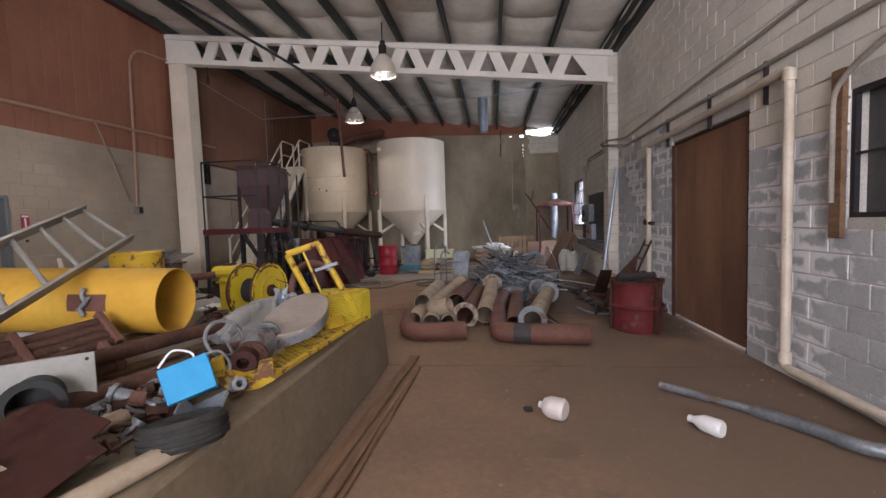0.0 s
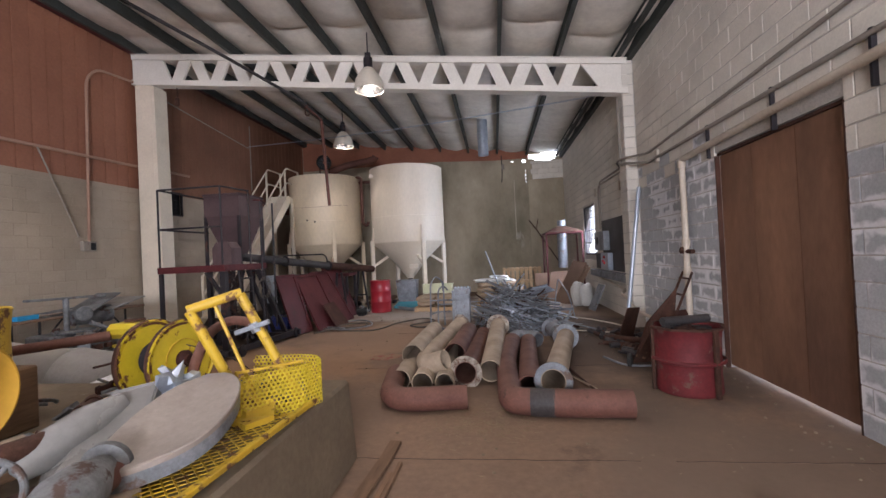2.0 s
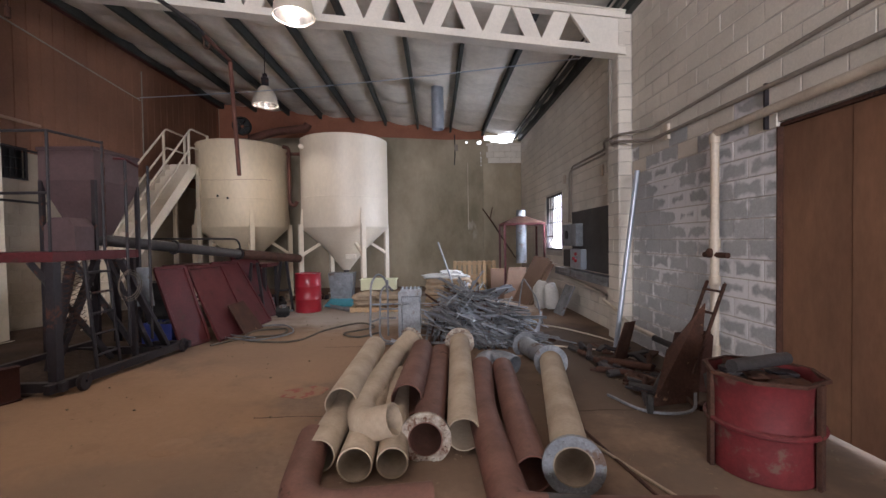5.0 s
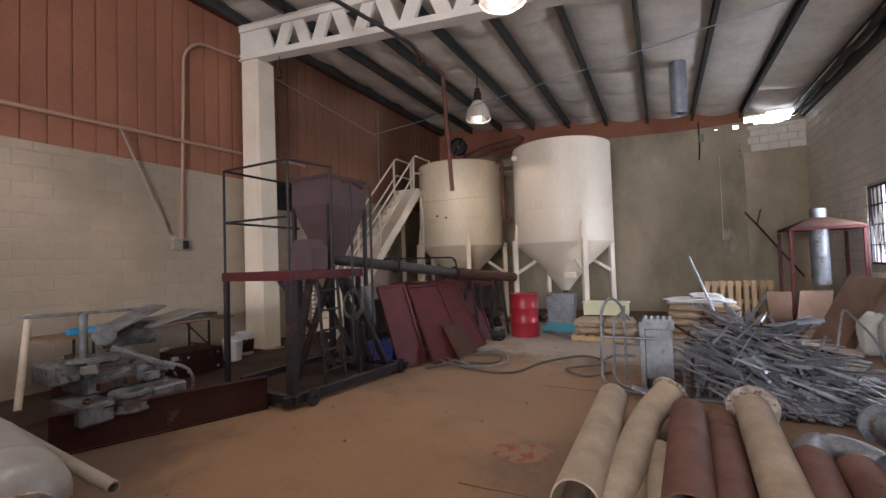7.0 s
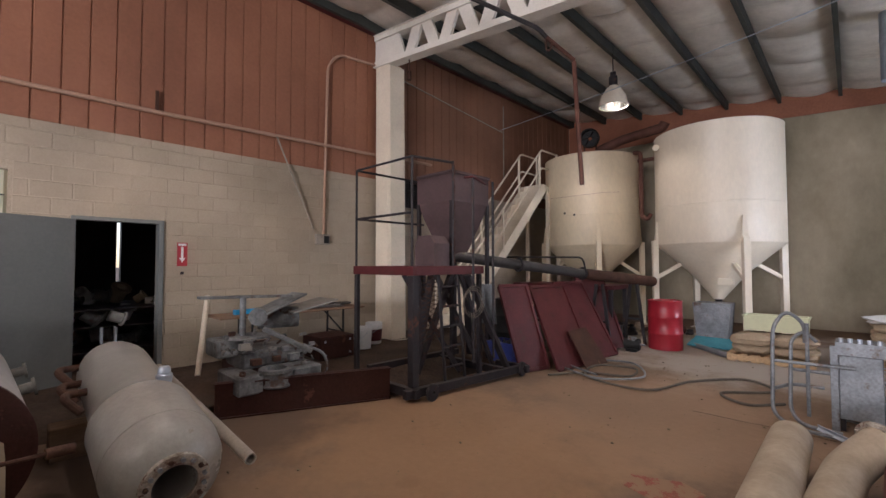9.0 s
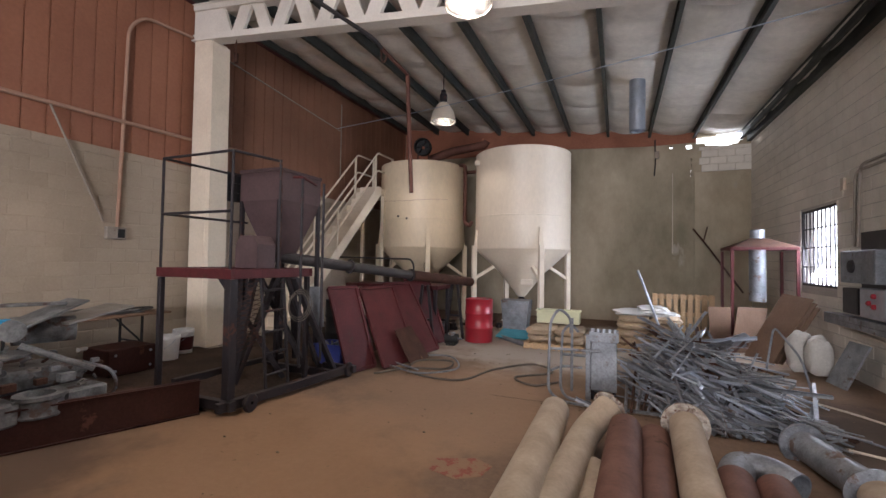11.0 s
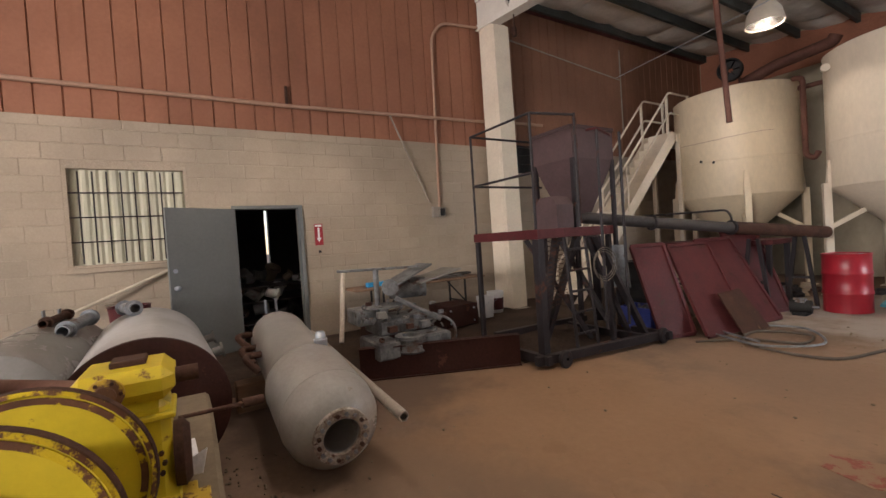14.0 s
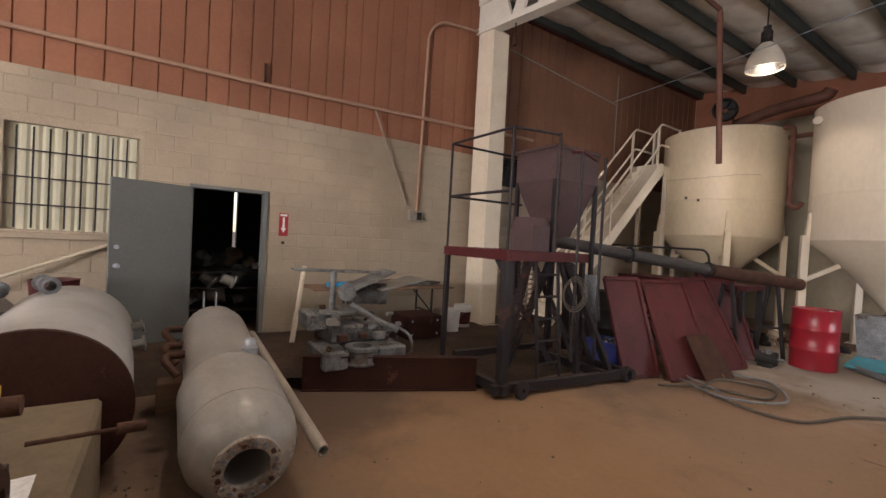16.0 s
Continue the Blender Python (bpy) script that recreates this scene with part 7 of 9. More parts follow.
part("hose", bm, M["galvdull"], hs)
def jug(c, ang, size, label, pinch):
    j = thing("plastic_jug", (c[0], c[1], 0), label, "jug")
    m = Matrix.Translation((c[0], c[1], size[0])) @ Matrix.Rotation(ang, 4, "Z") @ Matrix.Rotation(math.pi / 2, 4, "Y")
    bm = B()
    r_, l_ = size
    lathe(bm, [(0, 0), (r_ * 0.8, 0), (r_, 0.02), (r_, l_ * 0.5), (r_ * 0.97, l_ * 0.62), (r_ * pinch, l_ * 0.85), (0.022, l_ * 0.93), (0.022, l_), (0, l_)], m, 28)
    for v in bm.verts:
        v.co += Vector((noise.noise(v.co * 9), noise.noise(v.co * 9 + Vector((5, 0, 0))), 0)) * 0.008
    part("bottle", bm, M["jug"] if pinch > 0.6 else M["white"], j)
    bm = B()
    lathe(bm, [(0, l_), (0.026, l_ - 0.015), (0.026, l_ + 0.012), (0, l_ + 0.012)], m, 16)
    part("cap", bm, M["white"], j)
    return j
jug((0.68, 4.62), 2.6, (0.085, 0.2), "empty translucent plastic jug lying on the floor", 0.7)
jug((1.70, 4.42), 2.25, (0.06, 0.22), "crushed white plastic bottle lying on the floor", 0.5)
blk = thing("dark_disc", (0.43, 4.78, 0), "small dark bottle lid on the floor", "lid")
bm = B()
blob(bm, (0.41, 4.78, 0.02), (0.04, 0.025, 0.02), 2, 0.2)
part("lid", bm, M["black"], blk)
gp = thing("grey_floor_pipe", (1.9, 5.0, 0), "dusty grey pipe with a joint along the wall foot", "pipe")
bm = B()
sweep(bm, [(1.60, 5.27, 0.045), (1.9, 5.0, 0.04), (2.12, 4.78, 0.04)], 0.032, 12, 0.004)
sweep(bm, curve_points([(2.1, 4.8, 0.04), (2.3, 4.5, 0.05), (2.42, 4.25, 0.06), (2.7, 4.0, 0.07), (2.75, 3.2, 0.06)], 5), 0.045, 12)
part("pipe_body", bm, M["galvdull"], gp)
for i, (a, b, w) in enumerate((((-0.92, 3.2, 0.02), (-0.76, 6.1, 0.02), 0.10), ((-0.80, 3.0, 0.02), (-0.68, 5.6, 0.02), 0.05), ((-0.73, 3.0, 0.02), (-0.64, 5.75, 0.02), 0.03))):
    p_ = thing("timber_plank", a, "old split timber plank lying beside the dock wall", "plank", "planks beside the dock")
    bm = B()
    beam(bm, a, b, w, 0.03, 0.004)
    bmesh.ops.subdivide_edges(bm, edges=[e for e in bm.edges if e.calc_length() > 1], cuts=9)
    for v in bm.verts:
        v.co.x += 0.015 * noise.noise(Vector((v.co.y * 2, i, 0)))
    part("plank", bm, M["wood"], p_, smooth=False)
rm = thing("painted_floor_mark", (-1.6, 9.1, 0), "flat scrap of faded red card on the floor", "card")
bm = B()
pts = [(-1.85, 8.95, 0.002), (-1.6, 8.88, 0.002), (-1.42, 9.0, 0.002), (-1.38, 9.2, 0.002), (-1.55, 9.28, 0.002), (-1.72, 9.2, 0.002), (-1.86, 9.15, 0.002)]
poly_prism(bm, pts, (0, 0, 0.003))
part("card", bm, M["redmark"], rm, smooth=False)
md = thing("round_floor_patch", (-2.35, 8.05, 0), "round dusty steel lid let into the floor", "lid")
bm = B()
lathe(bm, [(0, 0.004), (0.15, 0.004), (0.155, 0.001), (0.155, 0)], Matrix.Translation((-2.33, 7.9, 0)), 30)
part("lid", bm, M["floor"], md)
# straw and grit
rng = random.Random(77)
vs, fs_ = [], []
for i in range(1500):
    if i < 420:
        x, y = rng.gauss(-0.05, 0.28), rng.gauss(6.5, 0.22)
    else:
        x, y = rng.uniform(-3.8, 2.6), rng.uniform(2.5, 14)
        if x < -1.0 and y < 6.1:
            continue
    a, l_, w_ = rng.uniform(0, 6.28), rng.uniform(0.015, 0.09 if i < 420 else 0.035), rng.uniform(0.0015, 0.004)
    z = rng.uniform(0.002, 0.02 if i < 420 else 0.004)
    d, s_ = Vector((math.cos(a), math.sin(a), rng.uniform(-.05, .15))) * l_, Vector((-math.sin(a), math.cos(a), 0)) * w_
    k = len(vs)
    p = Vector((x, y, z))
    vs += [tuple(p - s_), tuple(p + s_), tuple(p + d), tuple(p + Vector((0, 0, 0.004)))]
    fs_ += [(k, k + 1, k + 2), (k, k + 3, k + 2), (k + 1, k + 2, k + 3)]
me = bpy.data.meshes.new("straw_litter")
me.from_pydata(vs, [], fs_)
me.materials.append(M["straw"])
tagged(new("straw_litter", me), kind="stuff")
bm = B()
rng = random.Random(91)
for i in range(420):
    x, y = rng.uniform(-4.2, 2.7), rng.uniform(3, 15)
    if i < 120:
        x, y = rng.gauss(-3.9, 0.35), rng.gauss(6.0, 0.35)
    elif i < 200:
        x, y = rng.uniform(2.3, 2.8), rng.uniform(3, 9)
    if -4.1 < x < -0.95 and y < 5.9:
        continue
    s_ = rng.uniform(0.004, 0.018)
    bmesh.ops.create_icosphere(bm, subdivisions=1, radius=s_, matrix=Matrix.Translation((x, y, s_ * 0.4)) @ Matrix.Diagonal((1, rng.uniform(.5, 1), 0.6, 1)))
part("floor_grit", bm, M["conc"], None, kind="stuff")

# ---- folding table with machinery on the dirt floor ----
ft = thing("folding_table", (-6.9, 8.8, 0.13), "worn brown folding table against the block wall", "table")
bm = B()
box(bm, (-7.35, 7.85, 0.83), (-6.75, 10.2, 0.86), 0.005)
part("tabletop", bm, M["ply"], ft, smooth=False)
for y in (8.3, 9.8):
    for x in (-7.3, -6.8):
        bm = B()
        beam(bm, (x, y, 0.13), (x, y, 0.828), 0.025, 0.025)
        part("leg", bm, M["black"], ft, smooth=False)
    bm = B()
    beam(bm, (-7.3, y, 0.45), (-6.8, y, 0.45), 0.02, 0.02)
    beam(bm, (-6.8, y, 0.45), (-6.8, y + (0.35 if y < 9 else -0.35), 0.825), 0.02, 0.02)
    part("brace", bm, M["black"], ft, smooth=False)
bx = thing("blue_carton", (-7.0, 8.25, 0.862), "small light-blue carton on the folding table", "box")
bm = B()
box(bm, (-7.05, 8.12, 0.862), (-6.95, 8.42, 0.93), 0.003)
part("carton", bm, M["cyan"], bx, smooth=False)
rng = random.Random(14)
for i in range(9):
    y, x, z = rng.uniform(8.6, 10.1), rng.uniform(-7.2, -6.85), 0.865 + 0.03 * (i // 3)
    t = thing("flat_scrap", (x, y, z), rng.choice(["dusty flat steel part on the table", "dark round gasket on the table"]), "scrap", "flat parts on the table")
    bm = B()
    if i % 2:
        lathe(bm, [(0.09, 0), (0.2, 0), (0.2, 0.015), (0.09, 0.015)], Matrix.Translation((x, y, z)) @ Matrix.Rotation(rng.uniform(0, .12), 4, "X"), 24, close=True)
        part("ring", bm, M["rubber"], t)
    else:
        box(bm, (-0.12, -0.28, 0), (0.12, 0.28, 0.012), 0.002, Matrix.Translation((x, y, z)) @ Matrix.Rotation(rng.uniform(-.4, .4), 4, "Z"))
        part("plate", bm, M["machine"], t, smooth=False)
sk = thing("wooden_post", (-7.0, 7.7, 0.13), "pale round timber post leaning on the table", "post")
bm = B()
rod(bm, (-6.78, 7.6, 0.14), (-7.3, 7.86, 1.13), 0.035, 12)
part("post", bm, M["pvc"], sk)
for y0, nm in ((7.95, "dark rusty steel box section under the table"), (9.15, "dark rusty steel box section beside the buckets")):
    t = thing("steel_box", (-6.6, y0, 0.13), nm, "steel box")
    bm = B()
    box(bm, (-6.95, y0, 0.13), (-6.4, y0 + 0.6, 0.47), 0.01)
    part("body", bm, M["browncap"], t, smooth=False)
    for yy in (y0 + 0.08, y0 + 0.52):
        for zz in (0.2, 0.4):
            bm = B()
            lathe(bm, [(0, 0), (0.018, 0), (0.018, 0.01), (0, 0.01)], axis((-6.4, yy, zz), (-6, yy, zz))[0], 6)
            part("bolt", bm, M["galv"], t)
mc = thing("drill_head_machine", (-5.6, 8.1, 0.13), "dusty grey dismantled machine head with a ring clamp", "machine")
P = Vector((-5.62, 8.1, 0))
def mp(name, f, lab="", sm=True, ma="machine"):
    b = B()
    f(b)
    part(name, b, M[ma], mc, lab, smooth=sm)
mp("base_casting", lambda b: (box(b, (-5.75, 7.5, 0.22), (-5.15, 7.78, 0.42), 0.02), None), sm=False)
mp("ring_clamp", lambda b: lathe(b, [(0.10, 0), (0.17, 0), (0.18, 0.02), (0.165, 0.05), (0.165, 0.14), (0.185, 0.16), (0.185, 0.19), (0.11, 0.19)], Matrix.Translation((-5.2, 7.93, 0.26)), 28, close=True))
mp("body_block", lambda b: (box(b, (-5.95, 7.65, 0.42), (-5.45, 8.4, 0.62), 0.03), box(b, (-6.0, 7.45, 0.55), (-5.6, 7.8, 0.74), 0.02)), sm=False)
mp("base_block", lambda b: box(b, (-5.75, 8.1, 0.22), (-5.15, 8.45, 0.42), 0.02), sm=False)
mp("motor", lambda b: rod(b, (-5.9, 8.0, 0.92), (-5.75, 8.45, 0.92), 0.13, 20))
mp("cover_disc", lambda b: rod(b, (-5.6, 7.88, 0.98), (-5.54, 7.86, 0.98), 0.10, 20), ma="machine")
mp("column", lambda b: (rod(b, (-5.7, 7.75, 0.6), (-5.7, 7.75, 1.2), 0.035, 14), rod(b, (-5.5, 7.9, 0.85), (-5.3, 8.4, 0.55), 0.03, 10)))
mp("long_bar", lambda b: beam(b, (-5.75, 7.3, 1.22), (-5.75, 8.35, 1.19), 0.12, 0.03, 0.006), sm=False)
mp("guard_plate", lambda b: sheet(b, [(-5.9, 7.95, 1.0), (-5.5, 7.95, 1.0), (-5.6, 8.5, 1.2), (-6.0, 8.5, 1.2)], 0.02), sm=False)
mp("guard_plate", lambda b: sheet(b, [(-6.0, 8.3, 0.98), (-5.55, 8.3, 0.98), (-5.6, 8.95, 1.1), (-6.1, 8.95, 1.1)], 0.02), sm=False, ma="alu")
mp("hose_loop", lambda b: sweep(b, curve_points([(-5.5, 8.4, 0.6), (-5.3, 8.55, 0.5), (-5.3, 8.6, 0.3), (-5.4, 8.5, 0.2)]), 0.018, 8), ma="galvdull")
mp("clamp_plate", lambda b: lathe(b, [(0.05, 0), (0.24, 0), (0.24, 0.02), (0.05, 0.02)], Matrix.Translation((-5.65, 7.8, 0.745)), 26, close=True))
mp("bolt_boss", lambda b: [rod(b, (-5.48, 7.48 + 0.09 * k, 0.64), (-5.4, 7.48 + 0.09 * k, 0.64), 0.03, 10) for k in range(4)])
rng = random.Random(91)
for i in range(34):
    c = Vector((rng.uniform(-5.8, -5.15), rng.uniform(7.5, 8.45), rng.uniform(0.40, 0.80)))
    def fit(b, c=c):
        k = rng.random()
        if k < 0.4:
            rod(b, c, c + Vector((rng.uniform(-.08, .08), rng.uniform(-.1, .1), rng.uniform(-.05, .08))), rng.uniform(0.008, 0.022), 8)
        elif k < 0.7:
            s = rng.uniform(0.015, 0.04)
            box(b, tuple(c - Vector((s, s * 1.5, s))), tuple(c + Vector((s, s * 1.5, s))), 0.004)
        else:
            r = rng.uniform(0.02, 0.05)
            lathe(b, [(r * 0.5, 0), (r, 0), (r, 0.02), (r * 0.5, 0.02)], Matrix.Translation(c) @ Matrix.Rotation(rng.uniform(0, 3), 4, "Y"), 14, close=True)
    mp("fitting", fit, ma=rng.choice(["machine", "machine", "dark", "galvdull", "rust", "alu"]))
def pail(x, y, z, r_, h, label, rim=True):
    p_ = thing("plastic_bucket", (x, y, z), label, "bucket")
    bm = B()
    lathe(bm, [(0, 0), (r_ * 0.86, 0), (r_ * 0.99, h * 0.85), (r_ * 1.06, h * 0.86), (r_ * 1.06, h * 0.89), (r_, h * 0.9), (r_ * 1.02, h), (r_ * 0.97, h), (r_ * 0.84, 0.01), (0, 0.01)], Matrix.Translation((x, y, z)), 28)
    part("body", bm, M["white"], p_)
    bm = B()
    pts = [(x - r_ * 1.03, y, z + h * 0.88)] + [(x - r_ * 1.08 * math.cos(a), y - r_ * 0.9 * math.sin(a), z + h * (0.88 - 0.42 * math.sin(a))) for a in np.linspace(0.1, 3.04, 10)] + [(x + r_ * 1.03, y, z + h * 0.88)]
    sweep(bm, pts, 0.003, 5)
    part("handle", bm, M["galv"], p_)
    bm = B()
    lathe(bm, [(r_ * 0.90, h * 0.15), (r_ * 0.985, h * 0.7), (r_ * 0.99, h * 0.7), (r_ * 0.91, h * 0.15)], Matrix.Translation((x, y, z)), 28, close=True)
    return p_, bm
p_, bm = pail(-6.72, 10.15, 0.14, 0.15, 0.36, "white plastic paint bucket on the dirt floor")
bm.free()
p_, bm = pail(-6.95, 10.55, 0.14, 0.15, 0.38, "white plastic bucket with a dark label")
part("label", bm, M["steelred"], p_, "dark purple printed label")

# ---- scrap on the dock ----
yp = thing("yellow_pipe", (-2.66, 3.87, 0.8), "wide yellow-orange steel pipe section with rust-brown labels", "pipe")
p0, p1 = Vector((-2.11, 4.18, 1.04)), Vector((-3.95, 3.98, 1.10))
bm = B()
tube(bm, p0, p1, 0.232, 0.008, 56)
part("pipe_body", bm, M["orangey"], yp)
m, n = axis(p0, p1)
bm = B()
lathe(bm, [(0.235, n - 0.1), (0.25, n - 0.1), (0.25, n - 0.03), (0.235, n - 0.03)], m, 56, close=True)
part("black_band", bm, M["rubber"], yp, "black rubber band")
f_ = (Vector((0.2, 2.1, 1.2)) - p0)
for t in (0.25, 0.62):
    c = p0.lerp(p1, t)
    d = (p1 - p0).normalized()
    out = (f_ - d * f_.dot(d)).normalized()
    upd = d.cross(out).normalized()
    bm = B()
    pts = []
    for k in range(7):
        a = radians(-14 + k * 28 / 6)
        pts.append((out * math.cos(a) + upd * math.sin(a)))
    va = [[bm.verts.new(c + d * s_ + q * rr) for q in pts] for s_ in (-0.13, 0.13) for rr in (0.2325, 0.2355)]
    for i in range(6):
        bm.faces.new((va[1][i], va[1][i + 1], va[3][i + 1], va[3][i]))
    for i in range(6):
        bm.faces.new((va[0][i], va[0][i + 1], va[1][i + 1], va[1][i]))
        bm.faces.new((va[2][i], va[2][i + 1], va[3][i + 1], va[3][i]))
    part("label_patch", bm, M["pipe_red"], yp, "brown worn label")
    bm = B()
    e = c + out * 0.25
    sweep(bm, bend([e - upd * 0.09, e - upd * 0.03 + d * 0.03, e + d * -0.02, e + upd * 0.05 + d * 0.02, e + upd * 0.1], 0.03), 0.014, 8)
    sweep(bm, bend([e - d * 0.04 + upd * 0.04, e, e + d * 0.04 - upd * 0.05], 0.03), 0.012, 8)
    part("latch", bm, M["galvdull"], yp, "grey twisted latch wire")

def wood_block(lo, hi, label="rough timber block on the dock"):
    t = thing("timber_block", tuple((Vector(lo) + Vector(hi)) / 2), label, "block")
    bm = B()
    box(bm, lo, hi, 0.01)
    part("block", bm, M["wood"], t, smooth=False)
wood_block((-2.45, 3.95, DZ), (-2.3, 4.35, 0.81))
wood_block((-3.7, 3.8, DZ), (-3.55, 4.2, 0.85))
wood_block((-3.1, 4.5, DZ), (-2.7, 4.95, 1.00))
yb = thing("yellow_bucket", (-2.90, 4.72, 1.00), "chipped yellow steel tub with a rusty rim", "bucket")
bm = B()
lathe(bm, [(0, 0), (0.185, 0), (0.195, 0.01), (0.19, 0.2), (0.2, 0.35), (0.207, 0.36), (0.2, 0.37), (0.18, 0.3), (0.18, 0.02), (0, 0.02)], Matrix.Translation((-2.90, 4.72, 1.00)), 36)
part("body", bm, M["yellow"], yb)

ld = thing("aluminium_ladder", (-2.9, 3.6, 1.0), "worn aluminium ladder lying aslant over the yellow pipe", "ladder")
U0, U1 = Vector((-3.29, 4.64, 1.76)), Vector((-2.5, 2.93, 1.30))
L0, L1 = Vector((-2.87, 4.65, 1.50)), Vector((-2.24, 2.78, 0.96))
nn_ = (U1 - U0).cross(L0 - U0).normalized()
for a, b in ((U0, U1), (L0, L1)):
    bm = B()
    beam(bm, a, b, 0.075, 0.025, 0.003, (U1 - U0).cross(L0 - U0).cross(U1 - U0) * -1)
    part("side_rail", bm, M["alu"], ld, smooth=False)
for i in range(6):
    t = 0.03 + i * 0.165
    bm = B()
    rod(bm, U0.lerp(U1, t), L0.lerp(L1, t), 0.016, 10)
    part("rung", bm, M["alu"], ld)

# racks of thin pipes
def rack(p0, p1, side, n_, r_, label, capm="rust"):
    p0, p1, side = Vector(p0), Vector(p1), Vector(side)
    t = thing("pipe_rack", tuple(p0), label, "pipe rack")
    for k in range(n_):
        bm = B()
        q = side * (k * r_ * 2.3)
        rod(bm, p0 + q, p1 + q, r_, 14)
        part("pipe", bm, M["rust"], t)
    for s_ in (0.02, 0.28, 0.75):
        bm = B()
        c = p0.lerp(p1, s_)
        beam(bm, c - side.normalized() * r_ * 1.2 + Vector((0, 0, r_ * 0.9)), c + side * (n_ * r_ * 2.3) + Vector((0, 0, r_ * 0.9)), 0.04, 0.05, 0.004)
        part("clamp_bar", bm, M["pipe_red"], t, smooth=False)
rack((-2.32, 3.82, 0.98), (-2.95, 2.4, 0.82), (0.55, -0.1, -0.55), 4, 0.03, "rusty rack of four slim steel pipes")
rack((-2.08, 3.6, 0.84), (-2.6, 2.4, 0.74), (0.55, -0.1, -0.4), 3, 0.035, "rusty rack of three slim steel pipes")
for i, (a, b, r_, mt_, lb) in enumerate((((-1.72, 4.35, 0.86), (-2.35, 2.2, 0.86), 0.045, "rust", "long dusty brown steel pipe on the dock"),
        ((-1.55, 4.1, 0.72), (-2.15, 2.3, 0.72), 0.06, "rust", "long rusty steel pipe on the dock"),
        ((-1.98, 4.3, 0.78), (-2.6, 2.6, 0.70), 0.07, "pipe_tan", "long tan pipe under the yellow pipe"),
        ((-1.35, 4.2, 0.66), (-1.75, 2.6, 0.66), 0.04, "pipe_tan", "slim tan pipe on the dock"),
        ((-2.4, 4.9, 0.67), (-1.6, 4.55, 0.70), 0.04, "rust", "short rusty pipe lying across the dock"),
        ((-2.6, 5.2, 0.68), (-2.0, 4.4, 0.72), 0.05, "rust", "short rusty pipe lying across the dock"),
        ((-1.09, 3.02, 0.665), (-1.30, 2.2, 0.665), 0.04, "pipe_tan", "short tan pipe on the dock edge"))):
    t = thing("steel_pipe", a, lb, "pipe", "pipes on the dock")
    bm = B()
    tube(bm, a, b, r_, 0.007, 22)
    part("pipe_body", bm, M[mt_], t)
tp = thing("timber_post", (-2.3, 3.6, 0.7), "long pale dusty timber under the pipes", "timber")
bm = B()
beam(bm, (-1.9, 4.6, 0.74), (-2.5, 2.8, 0.68), 0.12, 0.1, 0.01)
part("post", bm, M["wood"], tp, smooth=False)

# fan housing with a black ring
fh = thing("fan_housing", (-1.85, 3.05, 0.65), "square pale metal plate with a black round duct collar", "fan housing")
m = Matrix.Translation((-1.93, 3.10, 0.82)) @ Matrix.Rotation(radians(42), 4, "Z")
bm = B()
box(bm, (-0.19, 0.0, -0.16), (0.19, 0.014, 0.14), 0.002, m)
part("plate", bm, M["alu"], fh, smooth=False)
bm = B()
lathe(bm, [(0.085, 0.0), (0.10, 0.0), (0.105, 0.13), (0.12, 0.14), (0.12, 0.155), (0.085, 0.155)], m @ Matrix.Translation((-0.02, 0, -0.03)) @ Matrix.Rotation(math.pi / 2, 4, "X"), 36, close=True)
lathe(bm, [(0, 0.002), (0.085, 0.002), (0.085, 0.01), (0.03, 0.03), (0, 0.03)], m @ Matrix.Translation((-0.02, 0, -0.03)) @ Matrix.Rotation(math.pi / 2, 4, "X"), 30)
part("collar", bm, M["black"], fh)
bm = B()
box(bm, (-0.17, 0.016, -0.15), (0.17, 0.16, 0.10), 0.02, m)
part("case", bm, M["greytank"], fh, smooth=False)
for sx in (-0.16, 0.16):
    for sz in (-0.13, 0.11):
        bm = B()
        lathe(bm, [(0, 0), (0.009, 0), (0.007, 0.006), (0, 0.007)], m @ Matrix.Translation((sx, 0, sz)) @ Matrix.Rotation(math.pi / 2, 4, "X"), 8)
        part("bolt", bm, M["steel"], fh)

rs_ = thing("rusty_sheet", (-1.6, 2.7, 0.64), "big bent dark rust-brown steel sheet", "sheet")
bm = B()
NN = 14
g = [[bm.verts.new((-1.86 + 0.56 * i / NN, 2.98 - 0.10 * (i / NN) - 0.62 * j / NN + 0.0, 0.80 - 0.12 * j / NN - 0.10 * (i / NN) + 0.06 * math.sin(2.4 * i / NN) + 0.02 * noise.noise(Vector((i * .3, j * .3, 0))))) for j in range(NN + 1)] for i in range(NN + 1)]
for i in range(NN):
    for j in range(NN):
        if (i < 2 and j < 3) or (i > NN - 3 and j < 2):
            continue
        bm.faces.new((g[i][j], g[i + 1][j], g[i + 1][j + 1], g[i][j + 1]))
bmesh.ops.recalc_face_normals(bm, faces=bm.faces)
bmesh.ops.solidify(bm, geom=bm.faces[:], thickness=0.006)
part("sheet", bm, M["browncap"], rs_)
ty = thing("handcart_roller", (-1.14, 2.97, DZ), "worn small hand-truck tyre lying on its side", "tyre")
m = Matrix.Translation((-1.15, 3.0, 0.69)) @ Matrix.Rotation(radians(-10), 4, "X") @ Matrix.Rotation(radians(-10), 4, "Y")
bm = B()
lathe(bm, [(0.08, -0.04), (0.11, -0.06), (0.15, -0.058), (0.165, -0.04), (0.168, 0), (0.165, 0.04), (0.15, 0.058), (0.11, 0.06), (0.08, 0.04)], m, 44, close=True)
part("tyre", bm, M["rubber"], ty)
